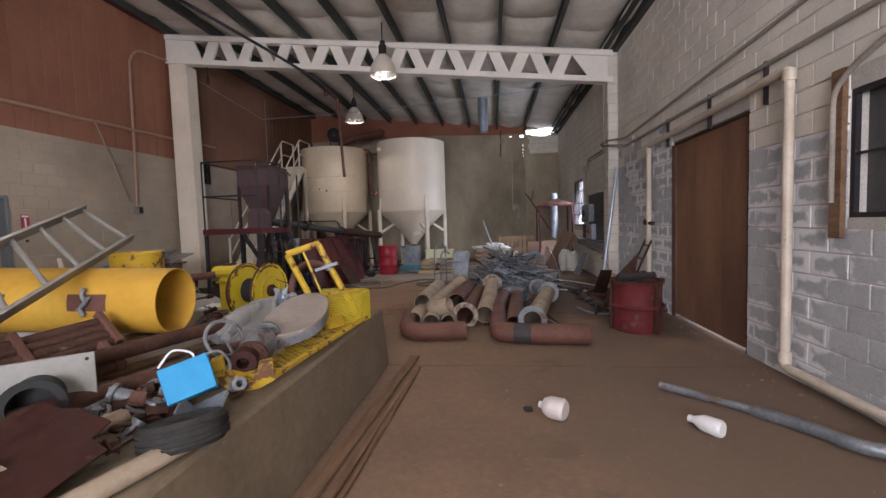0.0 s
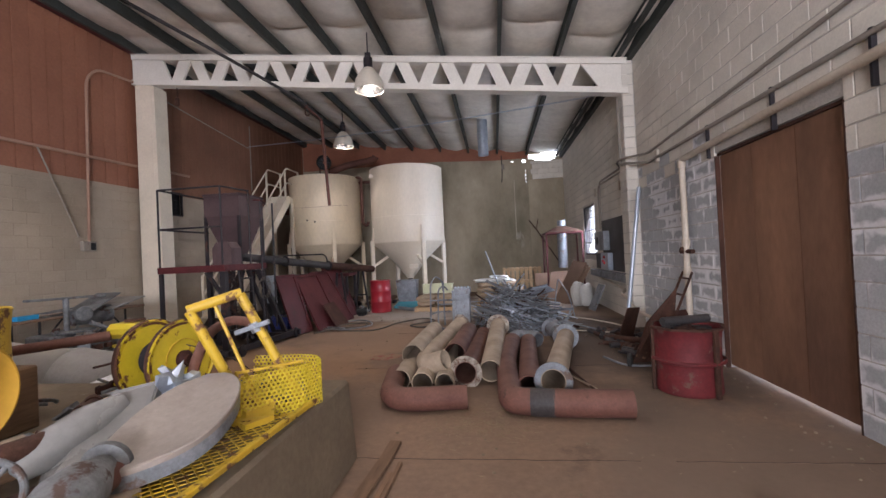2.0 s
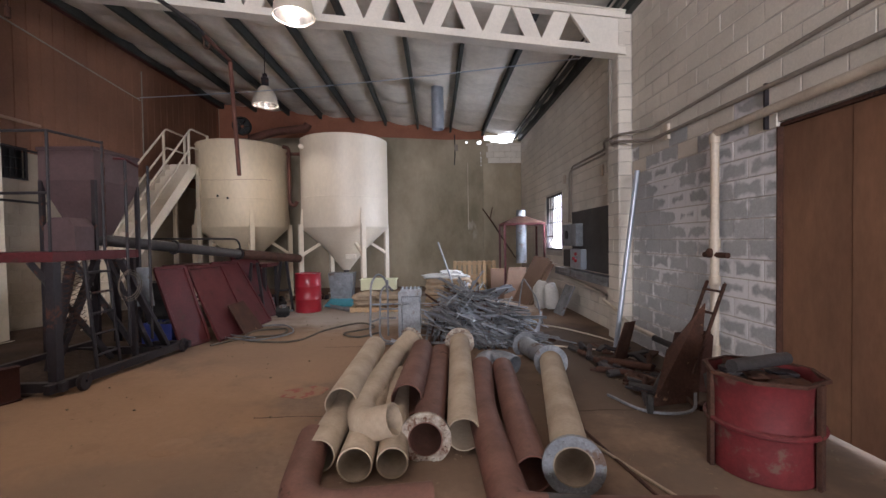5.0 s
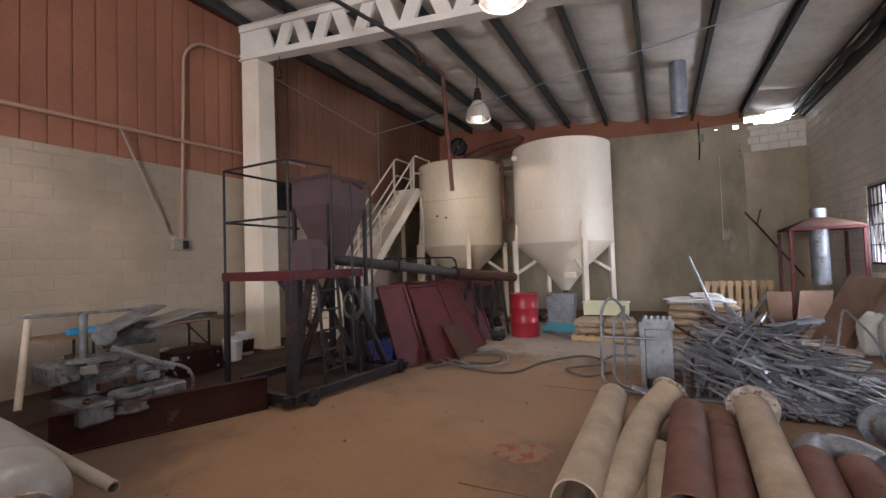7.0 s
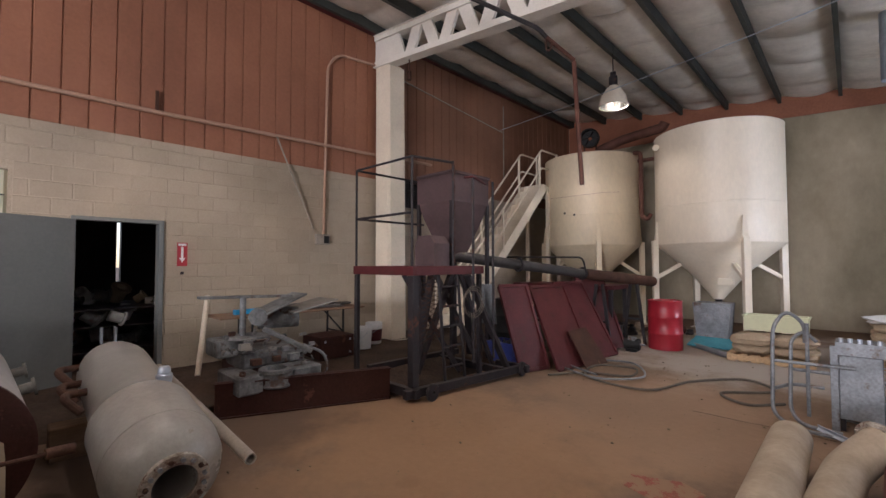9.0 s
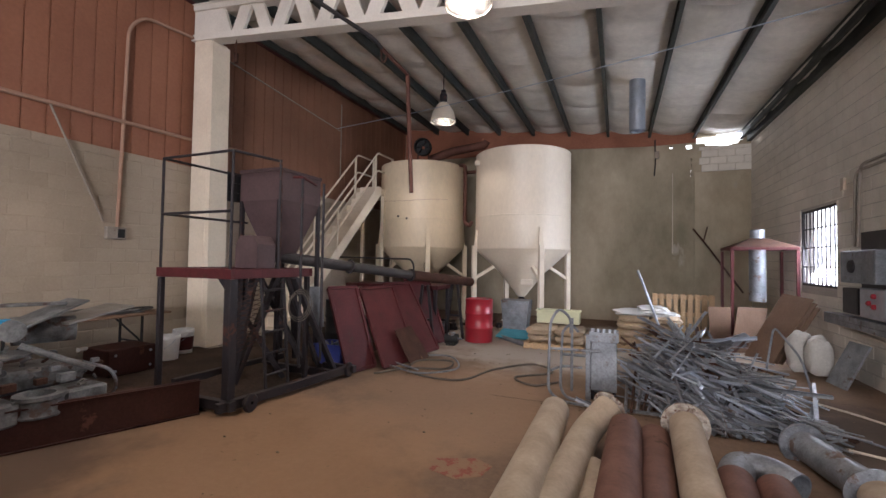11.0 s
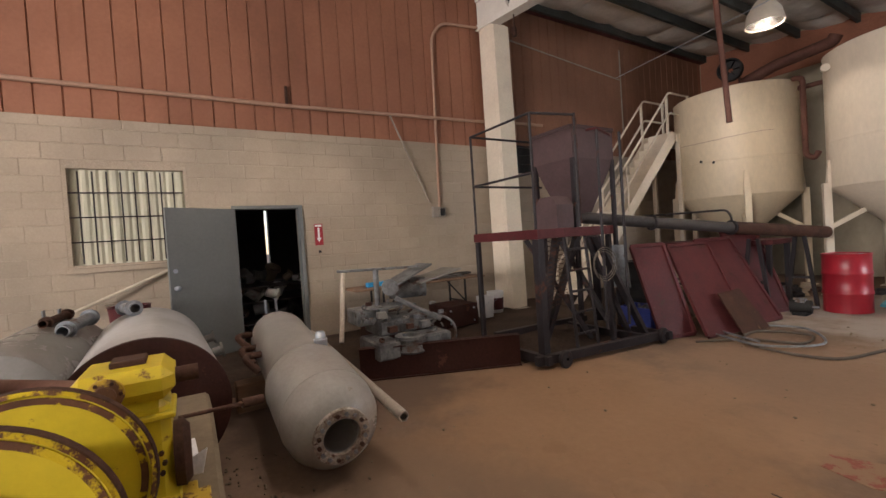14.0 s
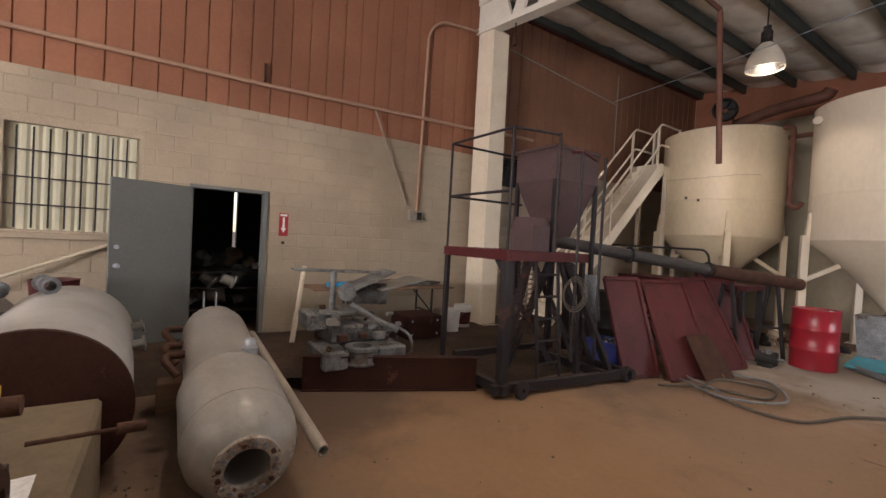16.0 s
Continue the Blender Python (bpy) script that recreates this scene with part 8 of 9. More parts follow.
for k in (-0.032, -0.012, 0.012, 0.032):
    bm = B()
    lathe(bm, [(0.165, k - 0.006), (0.173, k - 0.005), (0.173, k + 0.005), (0.165, k + 0.006)], m, 44, close=True)
    part("tread_rib", bm, M["rubber"], ty)
bm = B()
lathe(bm, [(0.03, -0.03), (0.079, -0.02), (0.079, 0.02), (0.03, 0.03)], m, 30, close=True)
part("rim", bm, M["machine"], ty, "dusty grey wheel rim")
bb = thing("blue_carton", (-1.38, 3.32, 0.75), "bright blue cardboard box tilted on the scrap", "box")
bm = B()
box(bm, (-0.11, -0.05, -0.09), (0.11, 0.05, 0.09), 0.004, Matrix.Translation((-1.37, 3.32, 0.79)) @ Matrix.Rotation(radians(38), 4, "Z") @ Matrix.Rotation(radians(-14), 4, "Y") @ Matrix.Rotation(radians(-25), 4, "X"))
part("carton", bm, M["cyan"], bb, smooth=False)
bm = B()
sweep(bm, curve_points([(-1.50, 3.28, 0.86), (-1.46, 3.33, 0.93), (-1.40, 3.38, 0.91), (-1.38, 3.38, 0.88)]), 0.006, 8)
part("white_strap", bm, M["paper"], bb)
# pipe fittings with flanges: a green-grey gate valve and a hand wheel
vl = thing("gate_valve", (-1.38, 4.0, 0.66), "dusty grey-green gate valve with bolted flanges", "valve")
m, n = axis((-1.28, 3.72, 0.77), (-1.42, 4.16, 0.80))
bm = B()
lathe(bm, [(0.05, 0), (0.09, 0), (0.09, 0.03), (0.065, 0.05), (0.09, 0.12), (0.105, 0.2), (0.095, 0.3), (0.06, 0.38), (0.055, 0.42), (0.09, 0.43), (0.09, 0.46), (0.045, 0.46), (0.045, 0.02)], m, 32, close=True)
part("body", bm, M["machine"], vl)
bm = B()
flange(bm, m @ Vector((0, 0, -0.005)), m @ Vector((0, 0, 1)), 0.10, 0.048, 0.025, 6)
part("flange", bm, M["rust"], vl)
hw = thing("hand_wheel", (-1.46, 3.72, 0.8), "dusty grey spoked valve hand wheel", "hand wheel")
m = Matrix.Translation((-1.47, 3.76, 0.88)) @ Matrix.Rotation(radians(62), 4, "Y") @ Matrix.Rotation(radians(25), 4, "X")
bm = B()
ring = [m @ Vector((0.11 * math.cos(a), 0.11 * math.sin(a), 0)) for a in np.linspace(0, 6.2831853, 33)]
sweep(bm, ring, 0.012, 10)
part("rim", bm, M["machine"], hw)
for k in range(3):
    bm = B()
    a = k * 2.0944
    rod(bm, m @ Vector((0, 0, 0)), m @ Vector((0.105 * math.cos(a), 0.105 * math.sin(a), 0)), 0.009, 8)
    part("spoke", bm, M["machine"], hw)
bm = B()
lathe(bm, [(0, -0.03), (0.03, -0.03), (0.03, 0.02), (0, 0.02)], m, 14)
part("hub", bm, M["machine"], hw)
gs = thing("grey_scoop", (-1.68, 4.35, 0.75), "pale grey folded steel scoop with bolt holes", "scoop")
bm = B()
pts = [(-1.86, 4.28, 0.74), (-1.62, 4.05, 0.72), (-1.45, 4.32, 0.80), (-1.60, 4.62, 0.98), (-1.75, 4.52, 0.96)]
poly_prism(bm, pts, (0.0, 0.0, 0.008))
poly_prism(bm, [(-1.62, 4.05, 0.72), (-1.45, 4.32, 0.80), (-1.60, 4.62, 0.98), (-1.58, 4.62, 0.88), (-1.43, 4.32, 0.70), (-1.6, 4.05, 0.66)], (0.008, 0.004, 0))
part("plate", bm, M["greytank"], gs, smooth=False)
bm = B()
m, n = axis((-1.80, 4.1, 0.78), (-1.68, 4.5, 0.92))
lathe(bm, [(0, 0), (0.06, 0.02), (0.085, 0.12), (0.085, 0.3), (0.05, n), (0, n)], m, 20)
part("rounded_back", bm, M["greytank"], gs)
sh = thing("shovel_blade", (-1.40, 4.5, 0.85), "broad dusty pink-grey shovel blade resting on the grate", "shovel")
bm = B()
outline = [(-1.41, 4.74, 0.985), (-1.30, 4.75, 0.985), (-1.20, 4.69, 0.96), (-1.13, 4.56, 0.92), (-1.11, 4.40, 0.87), (-1.15, 4.26, 0.83), (-1.26, 4.15, 0.80),
           (-1.38, 4.10, 0.785), (-1.47, 4.12, 0.80), (-1.51, 4.24, 0.85), (-1.52, 4.42, 0.91), (-1.49, 4.60, 0.96)]
mid_ = sum((Vector(p) for p in outline), Vector()) / len(outline)
ring = curve_points(outline + outline[:1], 4)[:-1]
rings_ = []
for k_, dz_ in ((1.0, -0.022), (1.0, 0.0), (0.975, 0.004), (0.8, -0.006), (0.4, -0.016)):
    rings_.append([bm.verts.new(mid_ + (q - mid_) * k_ + Vector((0, 0, dz_))) for q in ring])
for a, b in zip(rings_, rings_[1:]):
    for k in range(len(a)):
        j = (k + 1) % len(a)
        bm.faces.new((a[k], a[j], b[j], b[k]))
bm.faces.new(rings_[-1])
bm.faces.new(rings_[0][::-1])
part("blade", bm, M["shovel"], sh)
bm = B()
poly_prism(bm, [mid_ + (q - mid_) * 0.985 + Vector((0, 0, -0.023)) for q in ring], (0.0, 0, -0.06))
part("side_skirt", bm, M["galvdull"], sh, "dull blue-grey folded side")
bm = B()
rod(bm, (-1.39, 4.16, 0.775), (-1.36, 4.02, 0.755), 0.055, 18, 0.05)
part("socket", bm, M["pipe_red"], sh)

# yellow expanded-metal step with a guard basket
ys_ = thing("yellow_step_frame", (-1.25, 4.6, DZ), "chipped yellow mesh step frame with a tubular rail", "step frame")
zg = 0.665
for a, b in (((-1.14, 3.68, zg), (-1.03, 5.2, zg + 0.02)), ((-1.52, 3.85, zg), (-1.50, 5.1, zg + 0.02)), ((-1.50, 5.1, zg), (-1.05, 5.2, zg)), ((-1.52, 3.85, zg), (-1.15, 3.8, zg))):
    bm = B()
    beam(bm, a, b, 0.035, 0.03, 0.004)
    part("frame_bar", bm, M["yellow"], ys_, smooth=False)
bm = B()
for i in range(34):
    for s_ in (1, -1):
        y0 = 3.55 + i * 0.055
        a = Vector((-1.51, y0, zg + 0.004)) if s_ > 0 else Vector((-1.51, y0 + 0.36, zg + 0.004))
        b = a + Vector((0.40, 0.36 * s_, 0.006))
        for p, q in ((a, b),):
            ya, yb_ = p.y, q.y
            if min(ya, yb_) > 5.12 or max(ya, yb_) < 3.86:
                continue
            t0 = max(0, (3.86 - ya) / (yb_ - ya)) if s_ > 0 else max(0, (5.12 - ya) / (yb_ - ya))
            t1 = min(1, (5.12 - ya) / (yb_ - ya)) if s_ > 0 else min(1, (3.86 - ya) / (yb_ - ya))
            if t1 > t0:
                beam(bm, p.lerp(q, t0), p.lerp(q, t1), 0.007, 0.004)
part("expanded_mesh", bm, M["yellow"], ys_, smooth=False)
for path in ([(-1.08, 5.13, 0.68), (-1.385, 5.01, 1.38)], [(-1.38, 5.03, 0.68), (-1.60, 4.86, 1.305)], [(-1.61, 4.855, 1.31), (-1.375, 5.01, 1.39)]):
    bm = B()
    sweep(bm, path, 0.029, 14)
    part("rail_tube", bm, M["yellow"], ys_)
bm = B()
sweep(bm, [(-1.50, 4.93, 1.345), (-1.30, 4.98, 0.80), (-1.28, 4.99, 0.68)], 0.011, 8)
part("rail_tube", bm, M["yellow"], ys_)
bm = B()
beam(bm, (-1.42, 5.0, 1.15), (-1.22, 5.03, 1.21), 0.03, 0.03, 0.004)
lathe(bm, [(0.026, -0.03), (0.036, -0.03), (0.036, 0.03), (0.026, 0.03)], axis((-1.31, 5.04, 1.18), (-1.385, 5.01, 1.38))[0], 14, close=True)
part("clamp", bm, M["galvdull"], ys_, "grey bolted clamp", smooth=False)
# perforated guard, bent round the corner: hexagonal cells
def guard_point(u, v):
    """u metres along the bent guard, v metres up."""
    path = [(-1.31, 4.83), (-1.05, 5.10), (-1.0, 5.24), (-1.08, 5.35), (-1.22, 5.385), (-1.55, 5.36)]
    for a, b in zip(path, path[1:]):
        l_ = math.dist(a, b)
        if u <= l_ or b == path[-1]:
            t = u / l_
            return Vector((a[0] + (b[0] - a[0]) * t, a[1] + (b[1] - a[1]) * t, 0.66 + v))
        u -= l_
bm = B()
cell = 0.026
U_, V_ = 1.12, 0.29
nu, nv_ = int(U_ / cell), int(V_ / (cell * 0.866))
for i in range(nu):
    for j in range(nv_):
        cu, cvv = (i + 0.5 + (0.5 if j % 2 else 0)) * cell, (j + 0.5) * cell * 0.866
        if cu > U_ - cell * 0.4:
            continue
        out_, in_ = [], []
        for k in range(6):
            a = math.pi / 6 + k * math.pi / 3
            out_.append(bm.verts.new(guard_point(max(cu + math.cos(a) * cell / 1.732, 0), cvv + math.sin(a) * cell / 1.732)))
            in_.append(bm.verts.new(guard_point(max(cu + math.cos(a) * cell * 0.36, 0), cvv + math.sin(a) * cell * 0.36)))
        for k in range(6):
            l_ = (k + 1) % 6
            bm.faces.new((out_[k], out_[l_], in_[l_], in_[k]))
bmesh.ops.remove_doubles(bm, verts=bm.verts, dist=0.0008)
bmesh.ops.recalc_face_normals(bm, faces=bm.faces)
bmesh.ops.solidify(bm, geom=bm.faces[:], thickness=0.003)
part("perforated_guard", bm, M["yellow2"], ys_, smooth=False)
bm = B()
sweep(bm, curve_points([(-1.52, 4.70, 0.70), (-1.57, 4.82, 0.95), (-1.62, 5.03, 1.13), (-1.60, 5.2, 1.19), (-1.48, 5.2, 1.19), (-1.36, 5.12, 1.17)]), 0.03, 12)
tagged(part("hose_bend", bm, M["pipe_red"], ys_, "faded reddish rubber hose bend"))
bm = B()
poly_prism(bm, [(-1.36, 4.80, 0.69), (-1.20, 4.72, 0.69), (-1.12, 4.86, 0.69), (-1.18, 4.98, 0.73), (-1.32, 4.92, 0.76)], (0, 0, 0.03))
part("foot_casting", bm, M["yellow"], ys_, smooth=False)
bm = B()
for a_, b_ in (((-1.30, 4.83, 0.66), (-1.31, 4.83, 0.97)), ((-1.31, 4.83, 0.96), (-1.05, 5.10, 0.955)), ((-1.31, 4.83, 0.662), (-1.05, 5.10, 0.662))):
    beam(bm, a_, b_, 0.012, 0.014)
part("guard_edge", bm, M["yellow"], ys_, smooth=False)
yk = thing("yellow_bracket", (-1.25, 3.6, 0.66), "chipped yellow curved cast bracket with a rusty bore", "bracket")
bm = B()
pts = [(-0.16, 0.10), (-0.10, 0.12), (-0.09, 0.03), (0.0, -0.01), (0.07, 0.0), (0.08, 0.05), (0.15, 0.06), (0.16, -0.06), (0.05, -0.11), (-0.08, -0.08), (-0.16, 0.0)]
mm = Matrix.Translation((-1.24, 3.58, 0.72)) @ Matrix.Rotation(radians(28), 4, "Z") @ Matrix.Rotation(radians(10), 4, "X")
poly_prism(bm, [mm @ Vector((a, 0.0, b)) for a, b in pts], mm.to_3x3() @ Vector((0, 0.05, 0)))
part("casting", bm, M["yellow"], yk, smooth=False)
bm = B()
m, n = axis((-1.27, 3.62, 0.77), (-1.34, 3.80, 0.78))
lathe(bm, [(0.035, 0), (0.075, 0), (0.075, 0.15), (0.035, 0.15)], m, 22, close=True)
part("bore_ring", bm, M["browncap"], yk)

# cable winch: drum between two yellow discs, with its gearbox
wn = thing("cable_winch", (-1.95, 5.0, DZ), "yellow cable winch with chipped rusty discs", "winch")
aL, aR = Vector((-2.33, 5.40, 0.92)), Vector((-2.06, 5.36, 0.92))
dd = (aR - aL).normalized()
for c, s_ in ((aL, 1), (aR, 1)):
    m, n = axis(c - dd * 0.012, c + dd)
    bm = B()
    lathe(bm, [(0.02, 0.0), (0.10, -0.008), (0.18, 0.0), (0.19, 0.006), (0.255, 0.006), (0.265, -0.006), (0.272, 0.0), (0.272, 0.022), (0.265, 0.028), (0.255, 0.018), (0.02, 0.018)], m, 64, close=True)
    part("disc", bm, M["yellow2"], wn)
    bm = B()
    lathe(bm, [(0.2725, -0.002), (0.277, 0.0), (0.277, 0.022), (0.2725, 0.024)], m, 64, close=True)
    part("disc_rim", bm, M["rust"], wn, "rusty rim")
    bm = B()
    lathe(bm, [(0.236, 0.019), (0.254, 0.019), (0.254, 0.0205), (0.236, 0.0205)], m, 64, close=True)
    part("worn_band", bm, M["flaked"], wn, "flaking rusty band")
    bm = B()
    lathe(bm, [(0.262, 0.0275), (0.272, 0.0225), (0.2735, 0.024), (0.263, 0.0295)], m, 64, close=True)
    part("worn_edge", bm, M["flaked"], wn, "flaking rusty edge")
bm = B()
m, n = axis(aL + dd * 0.02, aR - dd * 0.02)
prof = []
for i in range(60):
    z = n * i / 59
    prof.append((0.115 + 0.006 * abs(math.sin(i * math.pi / 2)), z))
lathe(bm, prof, m, 40)
part("cable_coil", bm, M["steel"], wn, "wound steel cable")
bm = B()
m, n = axis(aR, aR + dd)
lathe(bm, [(0, 0), (0.06, 0), (0.06, 0.03), (0.035, 0.05), (0.035, 0.07), (0, 0.07)], m, 24)
part("hub", bm, M["browncap"], wn)
bm = B()
m, n = axis(aR + dd * 0.012, aR + dd)
lathe(bm, [(0.135, 0.0), (0.142, 0.0), (0.142, 0.006), (0.135, 0.006)], m, 48, close=True)
part("weld_ring", bm, M["yellow"], wn)
gb_ = thing("gear_case", (-2.62, 5.6, DZ), "chipped yellow cast gear case beside the winch", "gear case")
bm = B()
box(bm, (-2.72, 5.50, 0.645), (-2.52, 5.70, 1.05), 0.03)
part("case", bm, M["yellow2"], gb_)
bm = B()
box(bm, (-2.76, 5.44, 1.05), (-2.48, 5.72, 1.16), 0.035)
part("head", bm, M["yellow2"], gb_)
bm = B()
box(bm, (-2.68, 5.54, 1.16), (-2.58, 5.64, 1.18), 0.003)
part("name_plate", bm, M["rust"], gb_, smooth=False)
bm = B()
rod(bm, (-2.60, 5.72, 1.10), (-2.60, 5.79, 1.10), 0.028, 14)
part("end_plug", bm, M["rust"], gb_)
for z in (1.105,):
    bm = B()
    lathe(bm, [(0.015, 0), (0.05, 0), (0.05, 0.012), (0.03, 0.018), (0.03, 0.03), (0, 0.03)], axis((-2.48, 5.54, z), (-2.3, 5.54, z))[0], 20)
    part("cover_disc", bm, M["yellow"], gb_)
for k in range(6):
    bm = B()
    a_ = k * 1.0472
    rod(bm, (-2.485, 5.54 + 0.04 * math.cos(a_), 1.105 + 0.04 * math.sin(a_)), (-2.462, 5.54 + 0.04 * math.cos(a_), 1.105 + 0.04 * math.sin(a_)), 0.006, 6)
    part("bolt", bm, M["rust"], gb_)
bm = B()
lathe(bm, [(0.04, 0), (0.11, 0), (0.115, 0.03), (0.09, 0.05), (0.04, 0.05)], axis((-2.62, 5.70, 0.82), (-2.62, 5.9, 0.82))[0], 30, close=True)
part("brake_disc", bm, M["rust"], gb_)
bm = B()
rod(bm, (-2.7, 5.45, 1.08), (-3.2, 5.1, 1.04), 0.035, 14)
part("side_pipe", bm, M["pipe_red"], gb_)
bm = B()
box(bm, (-2.75, 5.2, 0.62), (-2.45, 5.76, 0.645), 0.004)
part("foot", bm, M["yellow"], gb_, smooth=False)
bf = thing("steel_base_plate", (-2.0, 5.5, DZ), "chipped yellow and bare steel base plates of the winch", "plate")
for lo, hi, mm_ in (((-2.5, 5.55, 0.625), (-1.5, 5.82, 0.635), "machine"), ((-2.3, 5.3, 0.637), (-1.5, 5.5, 0.66), "yellow"), ((-2.2, 5.62, 0.637), (-1.7, 5.7, 0.66), "yellow"), ((-2.6, 5.7, 0.64), (-2.3, 5.8, 0.68), "yellow"), ((-1.65, 5.2, 0.637), (-1.5, 5.8, 0.65), "rust")):
    bm = B()
    box(bm, lo, hi, 0.003)
    part("plate", bm, M[mm_], bf, smooth=False)
rng = random.Random(17)
for i in range(16):
    x, y = rng.uniform(-2.5, -1.6), rng.uniform(5.2, 5.78)
    a = rng.uniform(-0.5, 0.5)
    w, h = rng.uniform(0.04, 0.12), rng.uniform(0.012, 0.05)
    bm = B()
    m_ = Matrix.Translation((x, y, 0.662)) @ Matrix.Rotation(a, 4, "Z")
    box(bm, (-w, -0.025, 0), (w, 0.025, h), 0.004, m_)
    if i % 3 == 0:
        box(bm, (w - 0.012, -0.02, h), (w, 0.02, h + 0.05), 0.003, m_)
    part("lug", bm, M[rng.choice(["yellow2", "yellow", "rust", "yellow2"])], bf, smooth=False)
for i in range(14):
    a = i * 0.4488
    bm = B()
    rod(bm, (-2.515, 5.60 + 0.075 * math.cos(a), 0.84 + 0.075 * math.sin(a)), (-2.50, 5.60 + 0.075 * math.cos(a), 0.84 + 0.075 * math.sin(a)), 0.008, 6)
    part("bolt", bm, M["rust"], gb_)
for z in (0.70, 0.98):
    bm = B()
    box(bm, (-2.735, 5.485, z), (-2.505, 5.715, z + 0.022), 0.006)
    part("rib", bm, M["yellow2"], gb_)
lv = thing("lever_rod", (-2.6, 5.7, 0.8), "rusty yellow lever rod with a knob end", "lever")
bm = B()
sweep(bm, [(-3.12, 5.70, 0.78), (-3.18, 5.97, 0.76)], 0.010, 8)
rod(bm, (-3.18, 5.97, 0.76), (-3.20, 6.07, 0.753), 0.024, 12)
part("rod", bm, M["rust"], lv)
pp = thing("folded_paper", (-2.9, 5.7, DZ), "folded white paper and a small bracket on the dock", "paper")
bm = B()
sheet(bm, [(-3.0, 5.55, 0.70), (-2.7, 5.6, 0.70), (-2.62, 5.78, 0.72), (-2.98, 5.76, 0.72)], 0.003)
sheet(bm, [(-2.7, 5.66, 0.72), (-2.62, 5.78, 0.72), (-2.64, 5.8, 0.80)], 0.003)
part("sheet", bm, M["paper"], pp, smooth=False)
bm = B()
box(bm, (-2.84, 5.70, 0.73), (-2.78, 5.72, 0.84), 0.004)
part("bracket", bm, M["steel"], pp, smooth=False)
for a, b, r_, mt_, lb_ in (((-5.4, 4.88, 0.97), (-5.95, 5.0, 1.02), 0.05, "galvdull", "dull grey valve body between the tanks"), ((-5.6, 4.72, 1.03), (-6.15, 4.8, 1.05), 0.035, "rust", "rusty pipe stub between the tanks"),
                        ((-6.2, 5.2, 1.04), (-5.65, 5.35, 1.07), 0.05, "galvdull", "grey pipe leaning over the tank"),
                        ((-1.5, 2.55, 0.70), (-1.75, 2.62, 0.72), 0.05, "pipe_tan", "short open tan pipe among the scrap"), ((-1.62, 2.45, 0.70), (-1.9, 2.5, 0.72), 0.045, "rust", "short rusty pipe among the scrap")):
    t = thing("pipe_fitting", a, lb_, "pipe")
    bm = B()
    tube(bm, a, b, r_, r_ * 0.2, 18)
    part("pipe_body", bm, M[mt_], t)
    for q in (0.1, 0.85):
        bm = B()
        c = Vector(a).lerp(Vector(b), q)
        flange(bm, c, Vector(b) * 2 - Vector(a), r_ * 1.5, r_ * 0.98, 0.02, 0)
        part("flange", bm, M[mt_], t)
wr = thing("loose_wire", (-1.7, 5.3, 0.8), "stiff loose wire springing from the winch", "wire")
bm = B()
sweep(bm, curve_points([(-1.9, 5.2, 1.05), (-1.75, 5.35, 0.95), (-1.6, 5.45, 0.8), (-1.5, 5.5, 0.66)]), 0.004, 6)
part("wire", bm, M["steel"], wr)

# assorted scrap on the dock
rng = random.Random(44)
kinds = ["rusty scrap bracket on the dock", "dusty pipe fitting on the dock", "rusty hook and shackle on the dock"]
for i in range(120):
    if 60 <= i < 90:
        x, y = rng.uniform(-2.2, -1.35), rng.uniform(2.7, 3.6)
    elif i >= 90:
        x, y = rng.uniform(-3.0, -1.9), rng.uniform(4.5, 5.6)
    elif i < 26:
        x, y = rng.uniform(-1.85, -1.2), rng.uniform(3.0, 3.75)
    elif i < 46:
        x, y = rng.uniform(-2.2, -1.5), rng.uniform(4.3, 5.4)
    else:
        x, y = rng.uniform(-2.9, -1.6), rng.uniform(2.0, 2.9)
    z = DZ + rng.uniform(0.0, 0.05)
    s_ = rng.uniform(0.02, 0.05)
    k = i % 3
    t = thing("scrap_piece", (x, y, z), kinds[k], "scrap", "scrap on the dock")
    bm = B()
    rot = Matrix.Translation((x, y, z + s_)) @ Euler((rng.uniform(-.6, .6), rng.uniform(-.6, .6), rng.uniform(0, 6))).to_matrix().to_4x4()
    if k == 0:
        box(bm, (-s_ * 2.2, -s_, -s_ * 0.25), (s_ * 2.2, s_, s_ * 0.1), 0.003, rot)
        box(bm, (-s_ * 2.2, -s_, s_ * 0.1), (-s_ * 1.9, s_, s_ * 1.6), 0.003, rot)
    elif k == 1:
        lathe(bm, [(s_ * .6, -s_ * 1.5), (s_ * 1.2, -s_ * 1.5), (s_ * 1.2, -s_), (s_ * .85, -s_), (s_ * .85, s_ * 1.2), (s_ * 1.1, s_ * 1.2), (s_ * 1.1, s_ * 1.6), (s_ * .6, s_ * 1.6)], rot @ Matrix.Rotation(1.4, 4, "X"), 16, close=True)
    else:
        pts = [rot @ Vector((math.cos(a) * s_ * 1.8, math.sin(a) * s_ * 1.2, 0)) for a in np.linspace(0.4, 5.6, 14)]
        sweep(bm, pts, s_ * 0.28, 8)
    part("piece", bm, M[rng.choice(["rust", "rust", "browncap", "galvdull", "machine"])], t)
rh = thing("ridged_hose", (-1.30, 3.5, 0.8), "clear ribbed plastic tube coil on the scrap", "tube")
bm = B()
sweep(bm, curve_points([(-1.46, 3.42, 0.72), (-1.45, 3.50, 0.83), (-1.37, 3.56, 0.86), (-1.32, 3.58, 0.78), (-1.33, 3.56, 0.70)], 8), 0.008, 8)
part("hose", bm, M["galvdull"], rh)
